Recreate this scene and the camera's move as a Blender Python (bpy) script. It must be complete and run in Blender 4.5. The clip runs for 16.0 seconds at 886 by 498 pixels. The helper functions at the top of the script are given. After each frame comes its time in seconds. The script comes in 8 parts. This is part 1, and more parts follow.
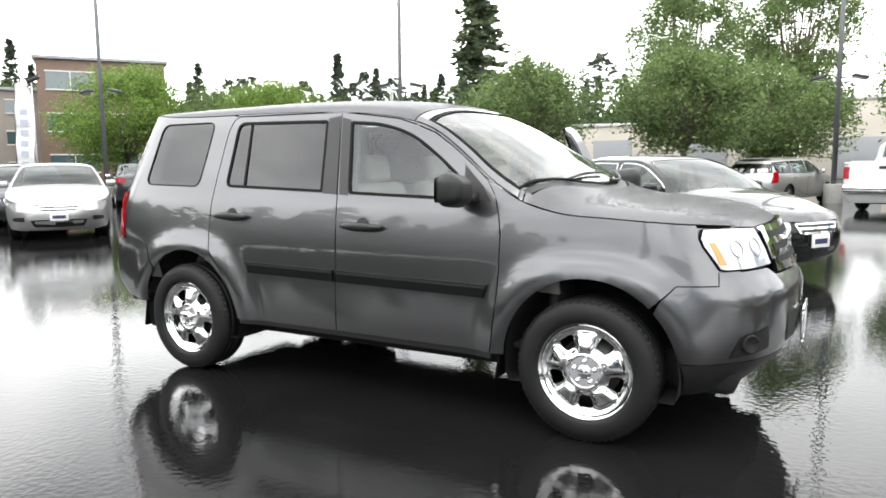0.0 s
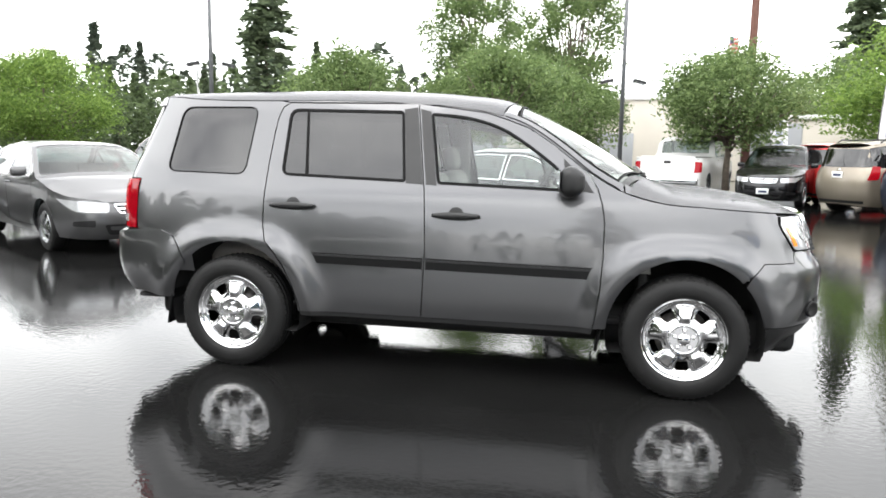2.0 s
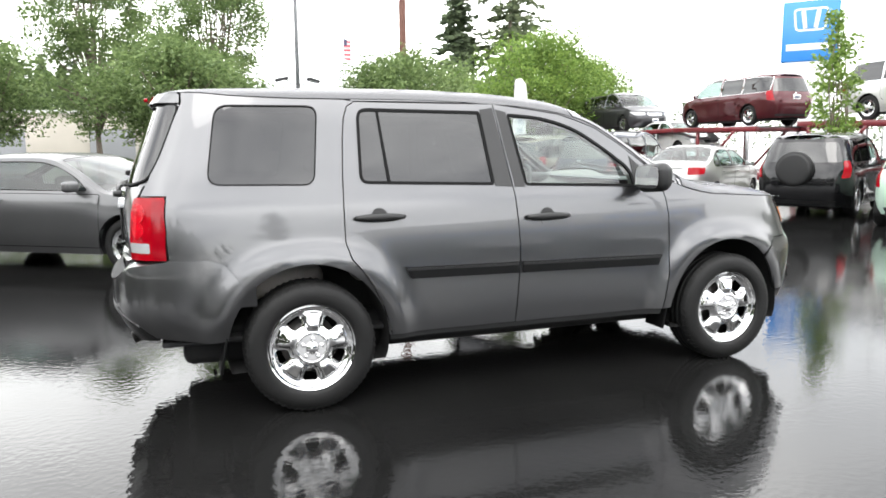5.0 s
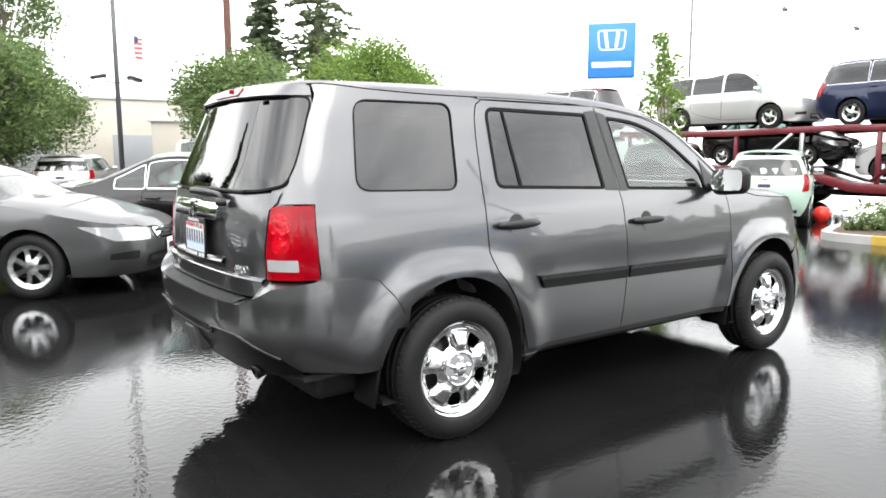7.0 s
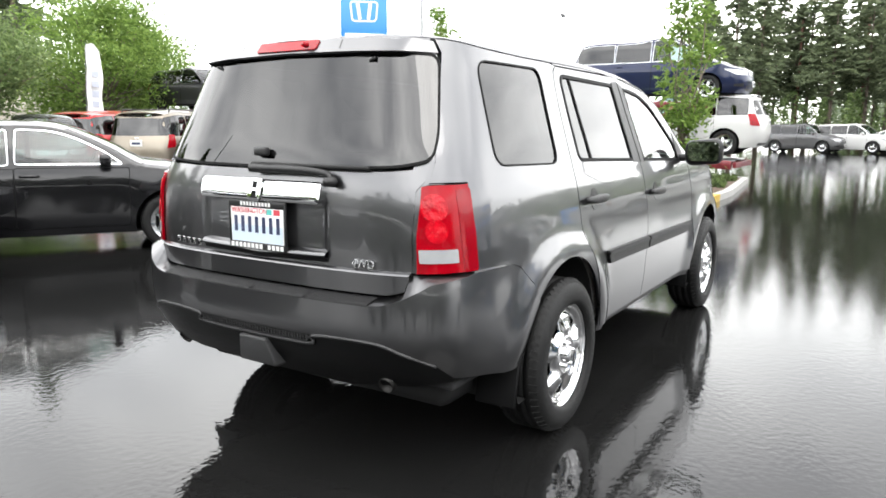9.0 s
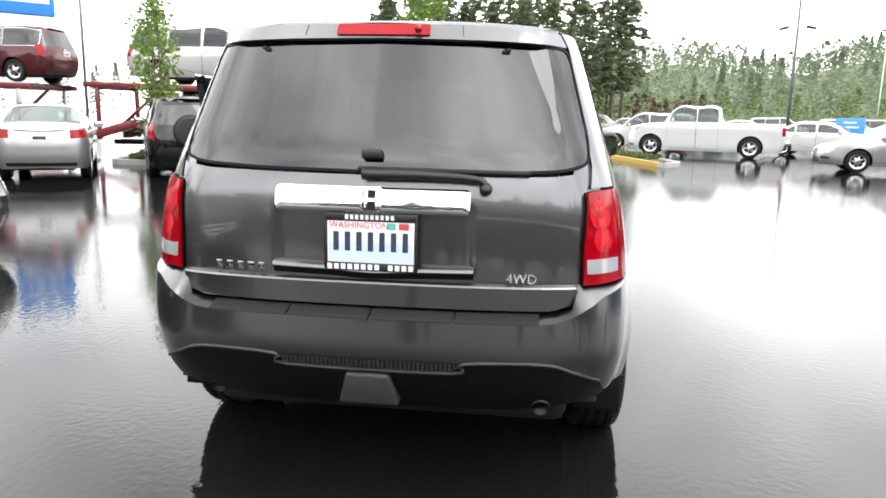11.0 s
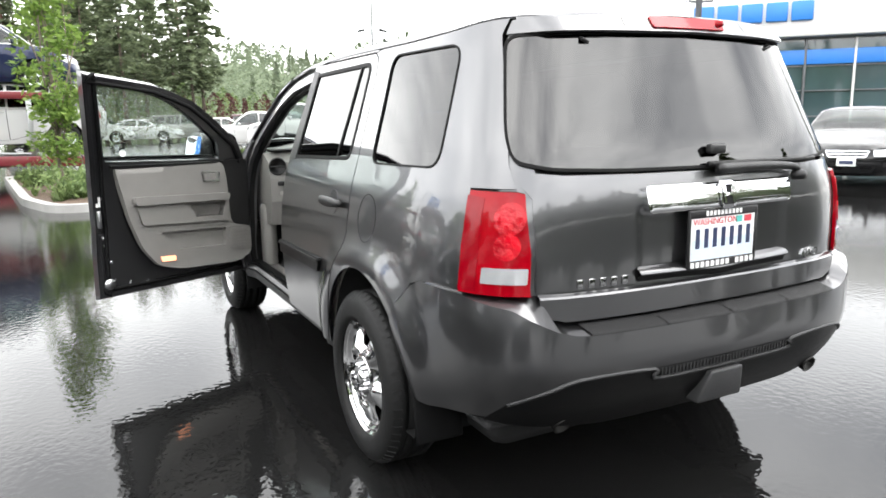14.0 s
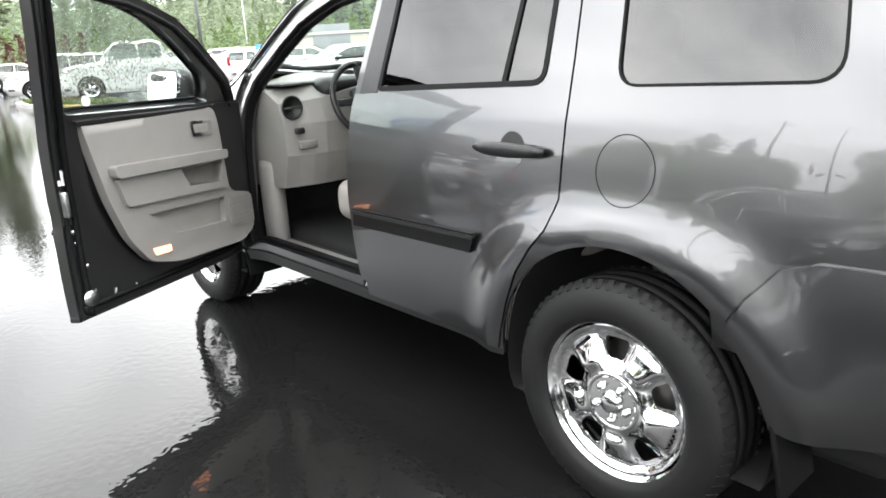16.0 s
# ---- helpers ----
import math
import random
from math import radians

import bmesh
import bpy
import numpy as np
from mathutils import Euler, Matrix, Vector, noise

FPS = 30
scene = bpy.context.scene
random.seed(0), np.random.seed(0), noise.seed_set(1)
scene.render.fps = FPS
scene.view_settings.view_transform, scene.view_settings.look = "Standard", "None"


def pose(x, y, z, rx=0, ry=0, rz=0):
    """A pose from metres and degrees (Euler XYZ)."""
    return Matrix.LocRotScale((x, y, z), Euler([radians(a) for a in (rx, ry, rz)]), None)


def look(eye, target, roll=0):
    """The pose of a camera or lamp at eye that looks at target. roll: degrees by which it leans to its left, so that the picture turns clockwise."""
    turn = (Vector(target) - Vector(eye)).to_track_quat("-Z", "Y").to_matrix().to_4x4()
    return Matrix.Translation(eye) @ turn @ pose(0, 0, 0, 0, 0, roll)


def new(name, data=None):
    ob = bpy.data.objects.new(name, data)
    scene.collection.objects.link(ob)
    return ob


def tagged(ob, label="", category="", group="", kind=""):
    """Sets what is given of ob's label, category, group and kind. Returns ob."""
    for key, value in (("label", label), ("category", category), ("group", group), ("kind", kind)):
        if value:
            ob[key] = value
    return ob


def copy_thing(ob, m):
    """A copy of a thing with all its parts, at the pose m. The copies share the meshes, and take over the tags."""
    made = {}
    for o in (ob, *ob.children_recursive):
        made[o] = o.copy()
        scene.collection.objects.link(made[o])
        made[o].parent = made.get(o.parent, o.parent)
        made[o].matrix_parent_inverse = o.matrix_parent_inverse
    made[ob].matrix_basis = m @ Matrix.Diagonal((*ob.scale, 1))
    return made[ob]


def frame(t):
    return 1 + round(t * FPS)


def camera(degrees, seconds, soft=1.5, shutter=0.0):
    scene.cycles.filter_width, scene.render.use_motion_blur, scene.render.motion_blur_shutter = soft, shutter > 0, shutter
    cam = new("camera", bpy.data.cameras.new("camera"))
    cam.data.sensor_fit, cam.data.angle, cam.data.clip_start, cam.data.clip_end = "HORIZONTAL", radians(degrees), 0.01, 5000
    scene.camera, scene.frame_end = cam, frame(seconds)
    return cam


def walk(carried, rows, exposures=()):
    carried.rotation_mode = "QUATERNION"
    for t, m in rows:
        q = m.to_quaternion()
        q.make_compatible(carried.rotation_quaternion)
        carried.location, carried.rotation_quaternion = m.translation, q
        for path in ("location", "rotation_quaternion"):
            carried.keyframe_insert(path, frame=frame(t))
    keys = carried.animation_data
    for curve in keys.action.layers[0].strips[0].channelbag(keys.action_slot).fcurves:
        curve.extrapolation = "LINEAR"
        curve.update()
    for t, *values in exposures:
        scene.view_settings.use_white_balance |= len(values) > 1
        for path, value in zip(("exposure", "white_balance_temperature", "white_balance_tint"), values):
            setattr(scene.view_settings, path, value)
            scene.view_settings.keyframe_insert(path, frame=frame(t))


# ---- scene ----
cam = camera(63.5, 16.0, soft=1.7)
METRES, EYE, TILT, LEAN, TURN = 8.0, 1.5, 0.0, 0.0, 0.0
PATH = [
    (0, (2.47, -4.249, 1.372), (1.49, -2.522, 1.136), -0.5),
    (0.5, (2.074, -4.497, 1.389), (1.271, -2.681, 1.144), -1.1),
    (1, (1.647, -4.759, 1.388), (0.991, -2.885, 1.148), 0.2),
    (1.5, (1.239, -4.984, 1.408), (0.707, -3.071, 1.169), 0.7),
    (2, (0.802, -5.114, 1.4), (0.419, -3.169, 1.129), 0.9),
    (2.5, (0.367, -5.265, 1.417), (0.179, -3.288, 1.179), -0.7),
    (3, (-0.087, -5.266, 1.411), (-0.09, -3.283, 1.153), -1.5),
    (3.5, (-0.575, -5.264, 1.41), (-0.425, -3.282, 1.192), 0.7),
    (4, (-1.037, -5.166, 1.426), (-0.71, -3.206, 1.201), 0.1),
    (6.3, (-2.988, -4.089, 1.405), (-2.003, -2.372, 1.115), -0.3),
    (6.5, (-3.107, -3.983, 1.407), (-2.081, -2.289, 1.132), -0.6),
    (7, (-3.459, -3.689, 1.402), (-2.299, -2.08, 1.144), -0.2),
    (7.5, (-3.758, -3.37, 1.409), (-2.445, -1.893, 1.104), -0.2),
    (8, (-4.0, -2.982, 1.401), (-2.558, -1.633, 1.083), -0.1),
    (8.5, (-4.247, -2.611, 1.394), (-2.695, -1.395, 1.054), 0.4),
    (9, (-4.389, -2.186, 1.394), (-2.725, -1.128, 1.06), 0.2),
    (9.5, (-4.554, -1.761, 1.364), (-2.801, -0.853, 1.044), 0.9),
    (9.7, (-4.615, -1.595, 1.396), (-2.819, -0.774, 1.074), 0.9),
    (12, (-4.722, 0.35, 1.438), (-2.772, 0.136, 1.051), 1.4),
    (12.5, (-4.648, 0.804, 1.427), (-2.728, 0.385, 1.055), 1.2),
    (13, (-4.5, 1.221, 1.439), (-2.624, 0.617, 1.1), 1.0),
    (13.5, (-4.359, 1.613, 1.45), (-2.562, 0.802, 1.113), -0.8),
    (14, (-4.058, 1.949, 1.424), (-2.311, 1.048, 1.055), -0.9),
    (14.5, (-3.762, 2.247, 1.385), (-2.111, 1.207, 0.947), -0.0),
    (15, (-3.383, 2.387, 1.365), (-1.81, 1.239, 0.91), 0.1),
    (15.5, (-2.934, 2.493, 1.356), (-1.386, 1.313, 0.896), -0.9),
    (16, (-2.483, 2.499, 1.38), (-1.027, 1.248, 0.819), -3.4),
]
EXPOSURES = ((0.0, 0.17), (2.0, 0.36), (4.0, 0.46), (7.0, 0.35), (9.5, 0.4), (12.5, 0.25), (14.0, 0.55), (15.0, 0.82), (16.0, 0.98))
walk(cam, [(t, look(eye, target, roll)) for t, eye, target, roll in PATH], EXPOSURES)

# ---------------------------------------------------------------- world and light
world = bpy.data.worlds.new("overcast")
world.use_nodes = True
scene.world = world
SUN_ELEV, SUN_ROT = 58.0, 200.0


def overcast():
    nt = world.node_tree
    nt.nodes.clear()
    out = nt.nodes.new("ShaderNodeOutputWorld")
    sky = nt.nodes.new("ShaderNodeTexSky")
    sky.sky_type, sky.sun_disc = "NISHITA", False
    sky.sun_elevation, sky.sun_rotation = radians(SUN_ELEV), radians(SUN_ROT)
    clear = nt.nodes.new("ShaderNodeBackground")
    clear.inputs["Strength"].default_value = 0.03
    nt.links.new(sky.outputs["Color"], clear.inputs["Color"])
    # the cloud layer: soft grey and white banks, the same all round
    coord = nt.nodes.new("ShaderNodeTexCoord")
    mapping = nt.nodes.new("ShaderNodeMapping")
    mapping.inputs["Scale"].default_value = (1.0, 1.0, 2.2)
    noise_tex = nt.nodes.new("ShaderNodeTexNoise")
    noise_tex.inputs["Scale"].default_value = 2.0
    noise_tex.inputs["Detail"].default_value = 7.0
    noise_tex.inputs["Roughness"].default_value = 0.52
    noise_tex.inputs["Distortion"].default_value = 0.35
    ramp = nt.nodes.new("ShaderNodeValToRGB")
    ramp.color_ramp.elements[0].position, ramp.color_ramp.elements[0].color = 0.32, (0.38, 0.385, 0.395, 1)
    ramp.color_ramp.elements[1].position, ramp.color_ramp.elements[1].color = 0.66, (1.0, 0.995, 0.975, 1)
    cloud = nt.nodes.new("ShaderNodeBackground")
    cloud.inputs["Strength"].default_value = 3.9
    nt.links.new(coord.outputs["Generated"], mapping.inputs["Vector"])
    nt.links.new(mapping.outputs["Vector"], noise_tex.inputs["Vector"])
    nt.links.new(noise_tex.outputs["Fac"], ramp.inputs["Fac"])
    nt.links.new(ramp.outputs["Color"], cloud.inputs["Color"])
    add = nt.nodes.new("ShaderNodeAddShader")
    nt.links.new(clear.outputs[0], add.inputs[0])
    nt.links.new(cloud.outputs[0], add.inputs[1])
    nt.links.new(add.outputs[0], out.inputs["Surface"])


overcast()
sun_data = bpy.data.lights.new("sun", "SUN")
sun_data.energy, sun_data.angle, sun_data.color = 0.9, radians(35), (1.0, 0.98, 0.94)
sun = new("sun", sun_data)
sun.rotation_euler = (radians(90 - SUN_ELEV), 0, radians(180 - SUN_ROT))

# ---------------------------------------------------------------- materials
MATS = {}


def material(name, color, rough=0.5, metal=0.0, var=0.06, scale=8.0, bump=0.0, bump_scale=60.0, coat=0.0, coat_rough=0.03, spec=0.5, trans=0.0, ior=1.5, rough_var=0.0, random_tint=0.0):
    """A plain surface with variation at two scales, fine relief and, where asked, a clear coat."""
    if name in MATS:
        return MATS[name]
    m = bpy.data.materials.new(name)
    m.use_nodes = True
    nt = m.node_tree
    b = nt.nodes["Principled BSDF"]
    b.inputs["Roughness"].default_value, b.inputs["Metallic"].default_value = rough, metal
    b.inputs["Coat Weight"].default_value, b.inputs["Coat Roughness"].default_value = coat, coat_rough
    b.inputs["Specular IOR Level"].default_value, b.inputs["Transmission Weight"].default_value, b.inputs["IOR"].default_value = spec, trans, ior
    coord = nt.nodes.new("ShaderNodeTexCoord")
    big, fine = nt.nodes.new("ShaderNodeTexNoise"), nt.nodes.new("ShaderNodeTexNoise")
    big.inputs["Scale"].default_value, big.inputs["Detail"].default_value = scale, 4
    fine.inputs["Scale"].default_value, fine.inputs["Detail"].default_value = bump_scale, 3
    for n in (big, fine):
        nt.links.new(coord.outputs["Object"], n.inputs["Vector"])
    mix = nt.nodes.new("ShaderNodeMixRGB")
    mix.blend_type = "MIX"
    mix.inputs["Color1"].default_value = (*[max(0, c * (1 - 2 * var)) for c in color], 1)
    mix.inputs["Color2"].default_value = (*[min(1, c * (1 + 2 * var)) for c in color], 1)
    nt.links.new(big.outputs["Fac"], mix.inputs["Fac"])
    last = mix.outputs["Color"]
    if random_tint:
        info, hsv = nt.nodes.new("ShaderNodeObjectInfo"), nt.nodes.new("ShaderNodeHueSaturation")
        ma = nt.nodes.new("ShaderNodeMapRange")
        ma.inputs["To Min"].default_value, ma.inputs["To Max"].default_value = 1 - random_tint, 1 + random_tint
        nt.links.new(info.outputs["Random"], ma.inputs["Value"])
        nt.links.new(ma.outputs["Result"], hsv.inputs["Value"])
        nt.links.new(last, hsv.inputs["Color"])
        last = hsv.outputs["Color"]
    nt.links.new(last, b.inputs["Base Color"])
    if rough_var:
        rr = nt.nodes.new("ShaderNodeMapRange")
        rr.inputs["To Min"].default_value, rr.inputs["To Max"].default_value = max(0.0, rough - rough_var), min(1.0, rough + rough_var)
        nt.links.new(fine.outputs["Fac"], rr.inputs["Value"])
        nt.links.new(rr.outputs["Result"], b.inputs["Roughness"])
    if bump:
        bn = nt.nodes.new("ShaderNodeBump")
        bn.inputs["Strength"].default_value, bn.inputs["Distance"].default_value = bump, 0.01
        nt.links.new(fine.outputs["Fac"], bn.inputs["Height"])
        nt.links.new(bn.outputs["Normal"], b.inputs["Normal"])
    MATS[name] = m
    return m


def paint(name, color, metal=0.55, rough=0.35, coat=0.65, edge=0.45):
    """Car paint: flakes under a clear coat; edge tells how bright the flakes turn at a grazing angle."""
    m = material("paint_" + name, color, rough, metal, 0.02, 3.0, 0.0, 900.0, coat, 0.012)
    b = m.node_tree.nodes["Principled BSDF"]
    b.inputs["Coat IOR"].default_value = 1.55
    b.inputs["Specular Tint"].default_value = (edge, edge, edge, 1)
    return m


def glass(name, tint, alpha=0.75, rough=0.0):
    """Car glazing: a tinted see-through layer under a mirror-like face."""
    if name in MATS:
        return MATS[name]
    m = bpy.data.materials.new(name)
    m.use_nodes = True
    nt = m.node_tree
    nt.nodes.clear()
    out, clear, gloss, mix, fres = [nt.nodes.new("ShaderNode" + k) for k in ("OutputMaterial", "BsdfTransparent", "BsdfGlossy", "MixShader", "LayerWeight")]
    clear.inputs["Color"].default_value = (*tint, 1)
    gloss.inputs["Roughness"].default_value = rough
    gloss.inputs["Color"].default_value = (1, 1, 1, 1)
    fres.inputs["Blend"].default_value = 0.5
    power, amount = nt.nodes.new("ShaderNodeMath"), nt.nodes.new("ShaderNodeMath")
    power.operation, amount.operation = "POWER", "MULTIPLY_ADD"
    power.inputs[1].default_value = 5.0
    amount.inputs[1].default_value, amount.inputs[2].default_value = 1.0 - alpha, alpha
    nt.links.new(fres.outputs["Facing"], power.inputs[0])
    nt.links.new(power.outputs[0], amount.inputs[0])
    nt.links.new(amount.outputs[0], mix.inputs[0])
    nt.links.new(clear.outputs[0], mix.inputs[1])
    nt.links.new(gloss.outputs[0], mix.inputs[2])
    nt.links.new(mix.outputs[0], out.inputs["Surface"])
    MATS[name] = m
    return m


def wet_asphalt():
    m = bpy.data.materials.new("wet_asphalt")
    m.use_nodes = True
    nt = m.node_tree
    b = nt.nodes["Principled BSDF"]
    N = lambda k: nt.nodes.new("ShaderNode" + k)
    coord = N("TexCoord")
    pool, mid, grit, rip = N("TexNoise"), N("TexNoise"), N("TexNoise"), N("TexNoise")
    for n, s, d in ((pool, 0.22, 4), (mid, 1.3, 5), (grit, 90.0, 3), (rip, 27.0, 1)):
        n.inputs["Scale"].default_value, n.inputs["Detail"].default_value = s, d
        nt.links.new(coord.outputs["Object"], n.inputs["Vector"])
    col = N("ValToRGB")
    col.color_ramp.elements[0].color, col.color_ramp.elements[1].color = (0.004, 0.004, 0.004, 1), (0.014, 0.014, 0.0138, 1)
    nt.links.new(mid.outputs["Fac"], col.inputs["Fac"])
    nt.links.new(col.outputs["Color"], b.inputs["Base Color"])
    wet = N("MapRange")
    wet.inputs["From Min"].default_value, wet.inputs["From Max"].default_value = 0.48, 0.66
    wet.inputs["To Min"].default_value, wet.inputs["To Max"].default_value = 0.0, 0.03
    nt.links.new(pool.outputs["Fac"], wet.inputs["Value"])
    nt.links.new(wet.outputs["Result"], b.inputs["Roughness"])
    b.inputs["IOR"].default_value = 1.37
    rough_amt = N("MapRange")
    rough_amt.inputs["From Min"].default_value, rough_amt.inputs["From Max"].default_value = 0.42, 0.66
    rough_amt.inputs["To Min"].default_value, rough_amt.inputs["To Max"].default_value = 0.0, 0.30
    nt.links.new(pool.outputs["Fac"], rough_amt.inputs["Value"])
    b1, b2 = N("Bump"), N("Bump")
    b1.inputs["Distance"].default_value, b2.inputs["Distance"].default_value = 0.001, 0.002
    nt.links.new(rough_amt.outputs["Result"], b1.inputs["Strength"])
    nt.links.new(grit.outputs["Fac"], b1.inputs["Height"])
    b2.inputs["Strength"].default_value = 0.42
    nt.links.new(rip.outputs["Fac"], b2.inputs["Height"])
    nt.links.new(b1.outputs["Normal"], b2.inputs["Normal"])
    nt.links.new(b2.outputs["Normal"], b.inputs["Normal"])
    return m


GREY = paint("polished_metal_grey", (0.126, 0.126, 0.1305), 1.0, 0.33, 1.0, 1.0)
GREY_BEADED = material("rain_beaded_grey_paint", (0.120, 0.120, 0.1245), 0.45, 1.0, 0.05, 5, 0.4, 260, 0.5, 0.2)
GREY_BEADED.node_tree.nodes["Principled BSDF"].inputs["Specular Tint"].default_value = (0.4, 0.4, 0.41, 1)
BLACK_PLASTIC = material("black_plastic", (0.008, 0.008, 0.0084), 0.42, 0, 0.1, 20, 0.15, 500)
TRIM_GREY = material("grey_trim", (0.015, 0.015, 0.0155), 0.4, 0, 0.05, 20, 0.1, 600)
RUBBER = material("tyre_rubber", (0.0065, 0.0065, 0.0065), 0.55, 0, 0.15, 15, 0.3, 300, 0, 0.03, 0.3)
SEAL = material("rubber_seal", (0.003, 0.003, 0.0032), 0.6, 0, 0.1, 20, 0, 60, 0, 0.03, 0.15)
CHROME = material("chrome", (0.86, 0.87, 0.88), 0.06, 1.0, 0.02, 10)
STEEL = material("steel", (0.45, 0.45, 0.46), 0.3, 1.0, 0.08, 10)
MOULD = material("moulding_plastic", (0.0035, 0.0035, 0.0037), 0.36, 0, 0.08, 20, 0.1, 600, 0, 0.03, 0.22)
RIM = material("rim_chrome", (0.74, 0.74, 0.745), 0.07, 1.0, 0.04, 14)
DARK = material("dark_underbody", (0.003, 0.003, 0.0032), 0.8, 0, 0.2, 6)
RED_LENS = material("red_lens", (0.27, 0.0008, 0.006), 0.1, 0, 0.22, 11, 0.12, 22, 0.12, 0.02, 0.22)
CLEAR_LENS = material("clear_lens", (0.48, 0.49, 0.50), 0.08, 0.35, 0.1, 18, 0, 60, 1.0, 0.02)
AMBER_LENS = material("amber_lens", (0.85, 0.25, 0.03), 0.12, 0, 0.1, 18, 0, 60, 1.0, 0.02)
WHITE_PLASTIC = material("white_plastic", (0.75, 0.75, 0.74), 0.35, 0, 0.03, 10)
BEIGE = material("warm_grey_interior", (0.19, 0.183, 0.172), 0.55, 0, 0.06, 8, 0.15, 400)
BEIGE_CLOTH = material("warm_grey_cloth", (0.33, 0.31, 0.29), 0.85, 0, 0.08, 12, 0.3, 500)
GLASS_DARK = glass("privacy_glass", (0.014, 0.015, 0.016), 0.085)
GLASS_CLEAR = glass("clear_glass", (0.74, 0.82, 0.79), 0.09)

# ---------------------------------------------------------------- mesh helpers


def part(name, bm, mat, parent=None, label="", smooth=True):
    """Links a bmesh, or (vertices, faces), as one mesh object under a thing or a part."""
    me = bpy.data.meshes.new(name)
    if isinstance(bm, tuple):
        me.from_pydata([tuple(v) for v in bm[0]], [], bm[1])
    else:
        bm.to_mesh(me)
        bm.free()
    me.materials.append(mat)
    if smooth:
        me.polygons.foreach_set("use_smooth", [True] * len(me.polygons))
    ob = new(name, me)
    if parent is not None:
        ob.parent = parent
    if label:
        ob["label"] = label
    return ob


def thing(name, label, category, m=None, group=""):
    ob = new(name)
    ob.empty_display_size = 0.2
    if m is not None:
        ob.matrix_basis = m
    return tagged(ob, label, category, group)


def join(*meshes):
    """Several (vertices, faces) as one."""
    vs, fs = [], []
    for v, f in meshes:
        k = len(vs)
        vs.extend([tuple(p) for p in v])
        fs.extend([tuple(i + k for i in q) for q in f])
    return vs, fs


def moved(mesh, m):
    return [tuple(m @ Vector(v)) for v in mesh[0]], mesh[1]


def box(cx, cy, cz, sx, sy, sz, bevel=0.0, seg=2):
    bm = bmesh.new()
    bmesh.ops.create_cube(bm, size=1)
    for v in bm.verts:
        v.co = Vector((cx + v.co.x * sx, cy + v.co.y * sy, cz + v.co.z * sz))
    if bevel:
        bmesh.ops.bevel(bm, geom=bm.edges[:], offset=min(bevel, 0.45 * min(sx, sy, sz)), segments=seg, profile=0.5, affect="EDGES")
    return as_lists(bm)


def as_lists(bm):
    bm.verts.index_update()
    out = [tuple(v.co) for v in bm.verts], [tuple(v.index for v in f.verts) for f in bm.faces]
    bm.free()
    return out


def lathe(profile, n=48, axis="y"):
    """Turns (radius, along) points about an axis."""
    vs, fs, k = [], [], len(profile)
    for i in range(n):
        a = 2 * math.pi * i / n
        for r, h in profile:
            p = (r * math.cos(a), r * math.sin(a), h)
            vs.append({"z": p, "y": (p[0], p[2], p[1]), "x": (p[2], p[0], p[1])}[axis])
    for i in range(n):
        j = (i + 1) % n
        for q in range(k - 1):
            fs.append((i * k + q, j * k + q, j * k + q + 1, i * k + q + 1))
    return vs, fs


def tube(points, radius, n=8, taper=None):
    """A round bar along points."""
    pts = [Vector(p) for p in points]
    vs, fs = [], []
    side = None
    for i, p in enumerate(pts):
        d = (pts[min(i + 1, len(pts) - 1)] - pts[max(i - 1, 0)]).normalized()
        if side is None:
            side = d.orthogonal().normalized()
        side = (side - d * side.dot(d)).normalized()
        up = d.cross(side)
        r = radius if taper is None else radius + (taper - radius) * i / (len(pts) - 1)
        for k in range(n):
            a = 2 * math.pi * k / n
            vs.append(tuple(p + r * (math.cos(a) * side + math.sin(a) * up)))
    for i in range(len(pts) - 1):
        for k in range(n):
            q = (k + 1) % n
            fs.append((i * n + k, i * n + q, (i + 1) * n + q, (i + 1) * n + k))
    fs.append(tuple(range(n - 1, -1, -1)))
    fs.append(tuple((len(pts) - 1) * n + k for k in range(n)))
    return vs, fs


def smooth_line(pts, n=8, closed=False):
    """Catmull-Rom through points."""
    pts = [np.array(p, float) for p in pts]
    k, out = len(pts), []
    for i in range(k if closed else k - 1):
        get = (lambda j: pts[j % k]) if closed else (lambda j: pts[min(max(j, 0), k - 1)])
        a, b, c, d = get(i - 1), get(i), get(i + 1), get(i + 2)
        for t in np.arange(n) / n:
            out.append(0.5 * (2 * b + (c - a) * t + (2 * a - 5 * b + 4 * c - d) * t**2 + (3 * b - a - 3 * c + d) * t**3))
    if not closed:
        out.append(pts[-1])
    return out


def rounded(pts, r, n=5):
    """A polygon with its corners rounded; r is one radius or one a corner."""
    pts = [np.array(p, float) for p in pts]
    k, out = len(pts), []
    for i, p in enumerate(pts):
        a, b = pts[i - 1] - p, pts[(i + 1) % k] - p
        la, lb = np.linalg.norm(a), np.linalg.norm(b)
        rr = r[i] if isinstance(r, (list, tuple)) else r
        c = min(rr, 0.45 * la, 0.45 * lb)
        if c < 1e-4:
            out.append(p)
            continue
        s, e = p + a / la * c, p + b / lb * c
        for t in np.linspace(0, 1, n):
            out.append((1 - t) ** 2 * s + 2 * t * (1 - t) * p + t**2 * e)
    return out


def spread(pts, step):
    """Points along a closed line, no further apart than step."""
    out = []
    for i, p in enumerate(pts):
        q = pts[(i + 1) % len(pts)]
        k = max(1, int(np.ceil(np.linalg.norm(np.subtract(q, p)) / step)))
        for j in range(k):
            out.append(np.array(p) + (np.array(q) - np.array(p)) * j / k)
    return out


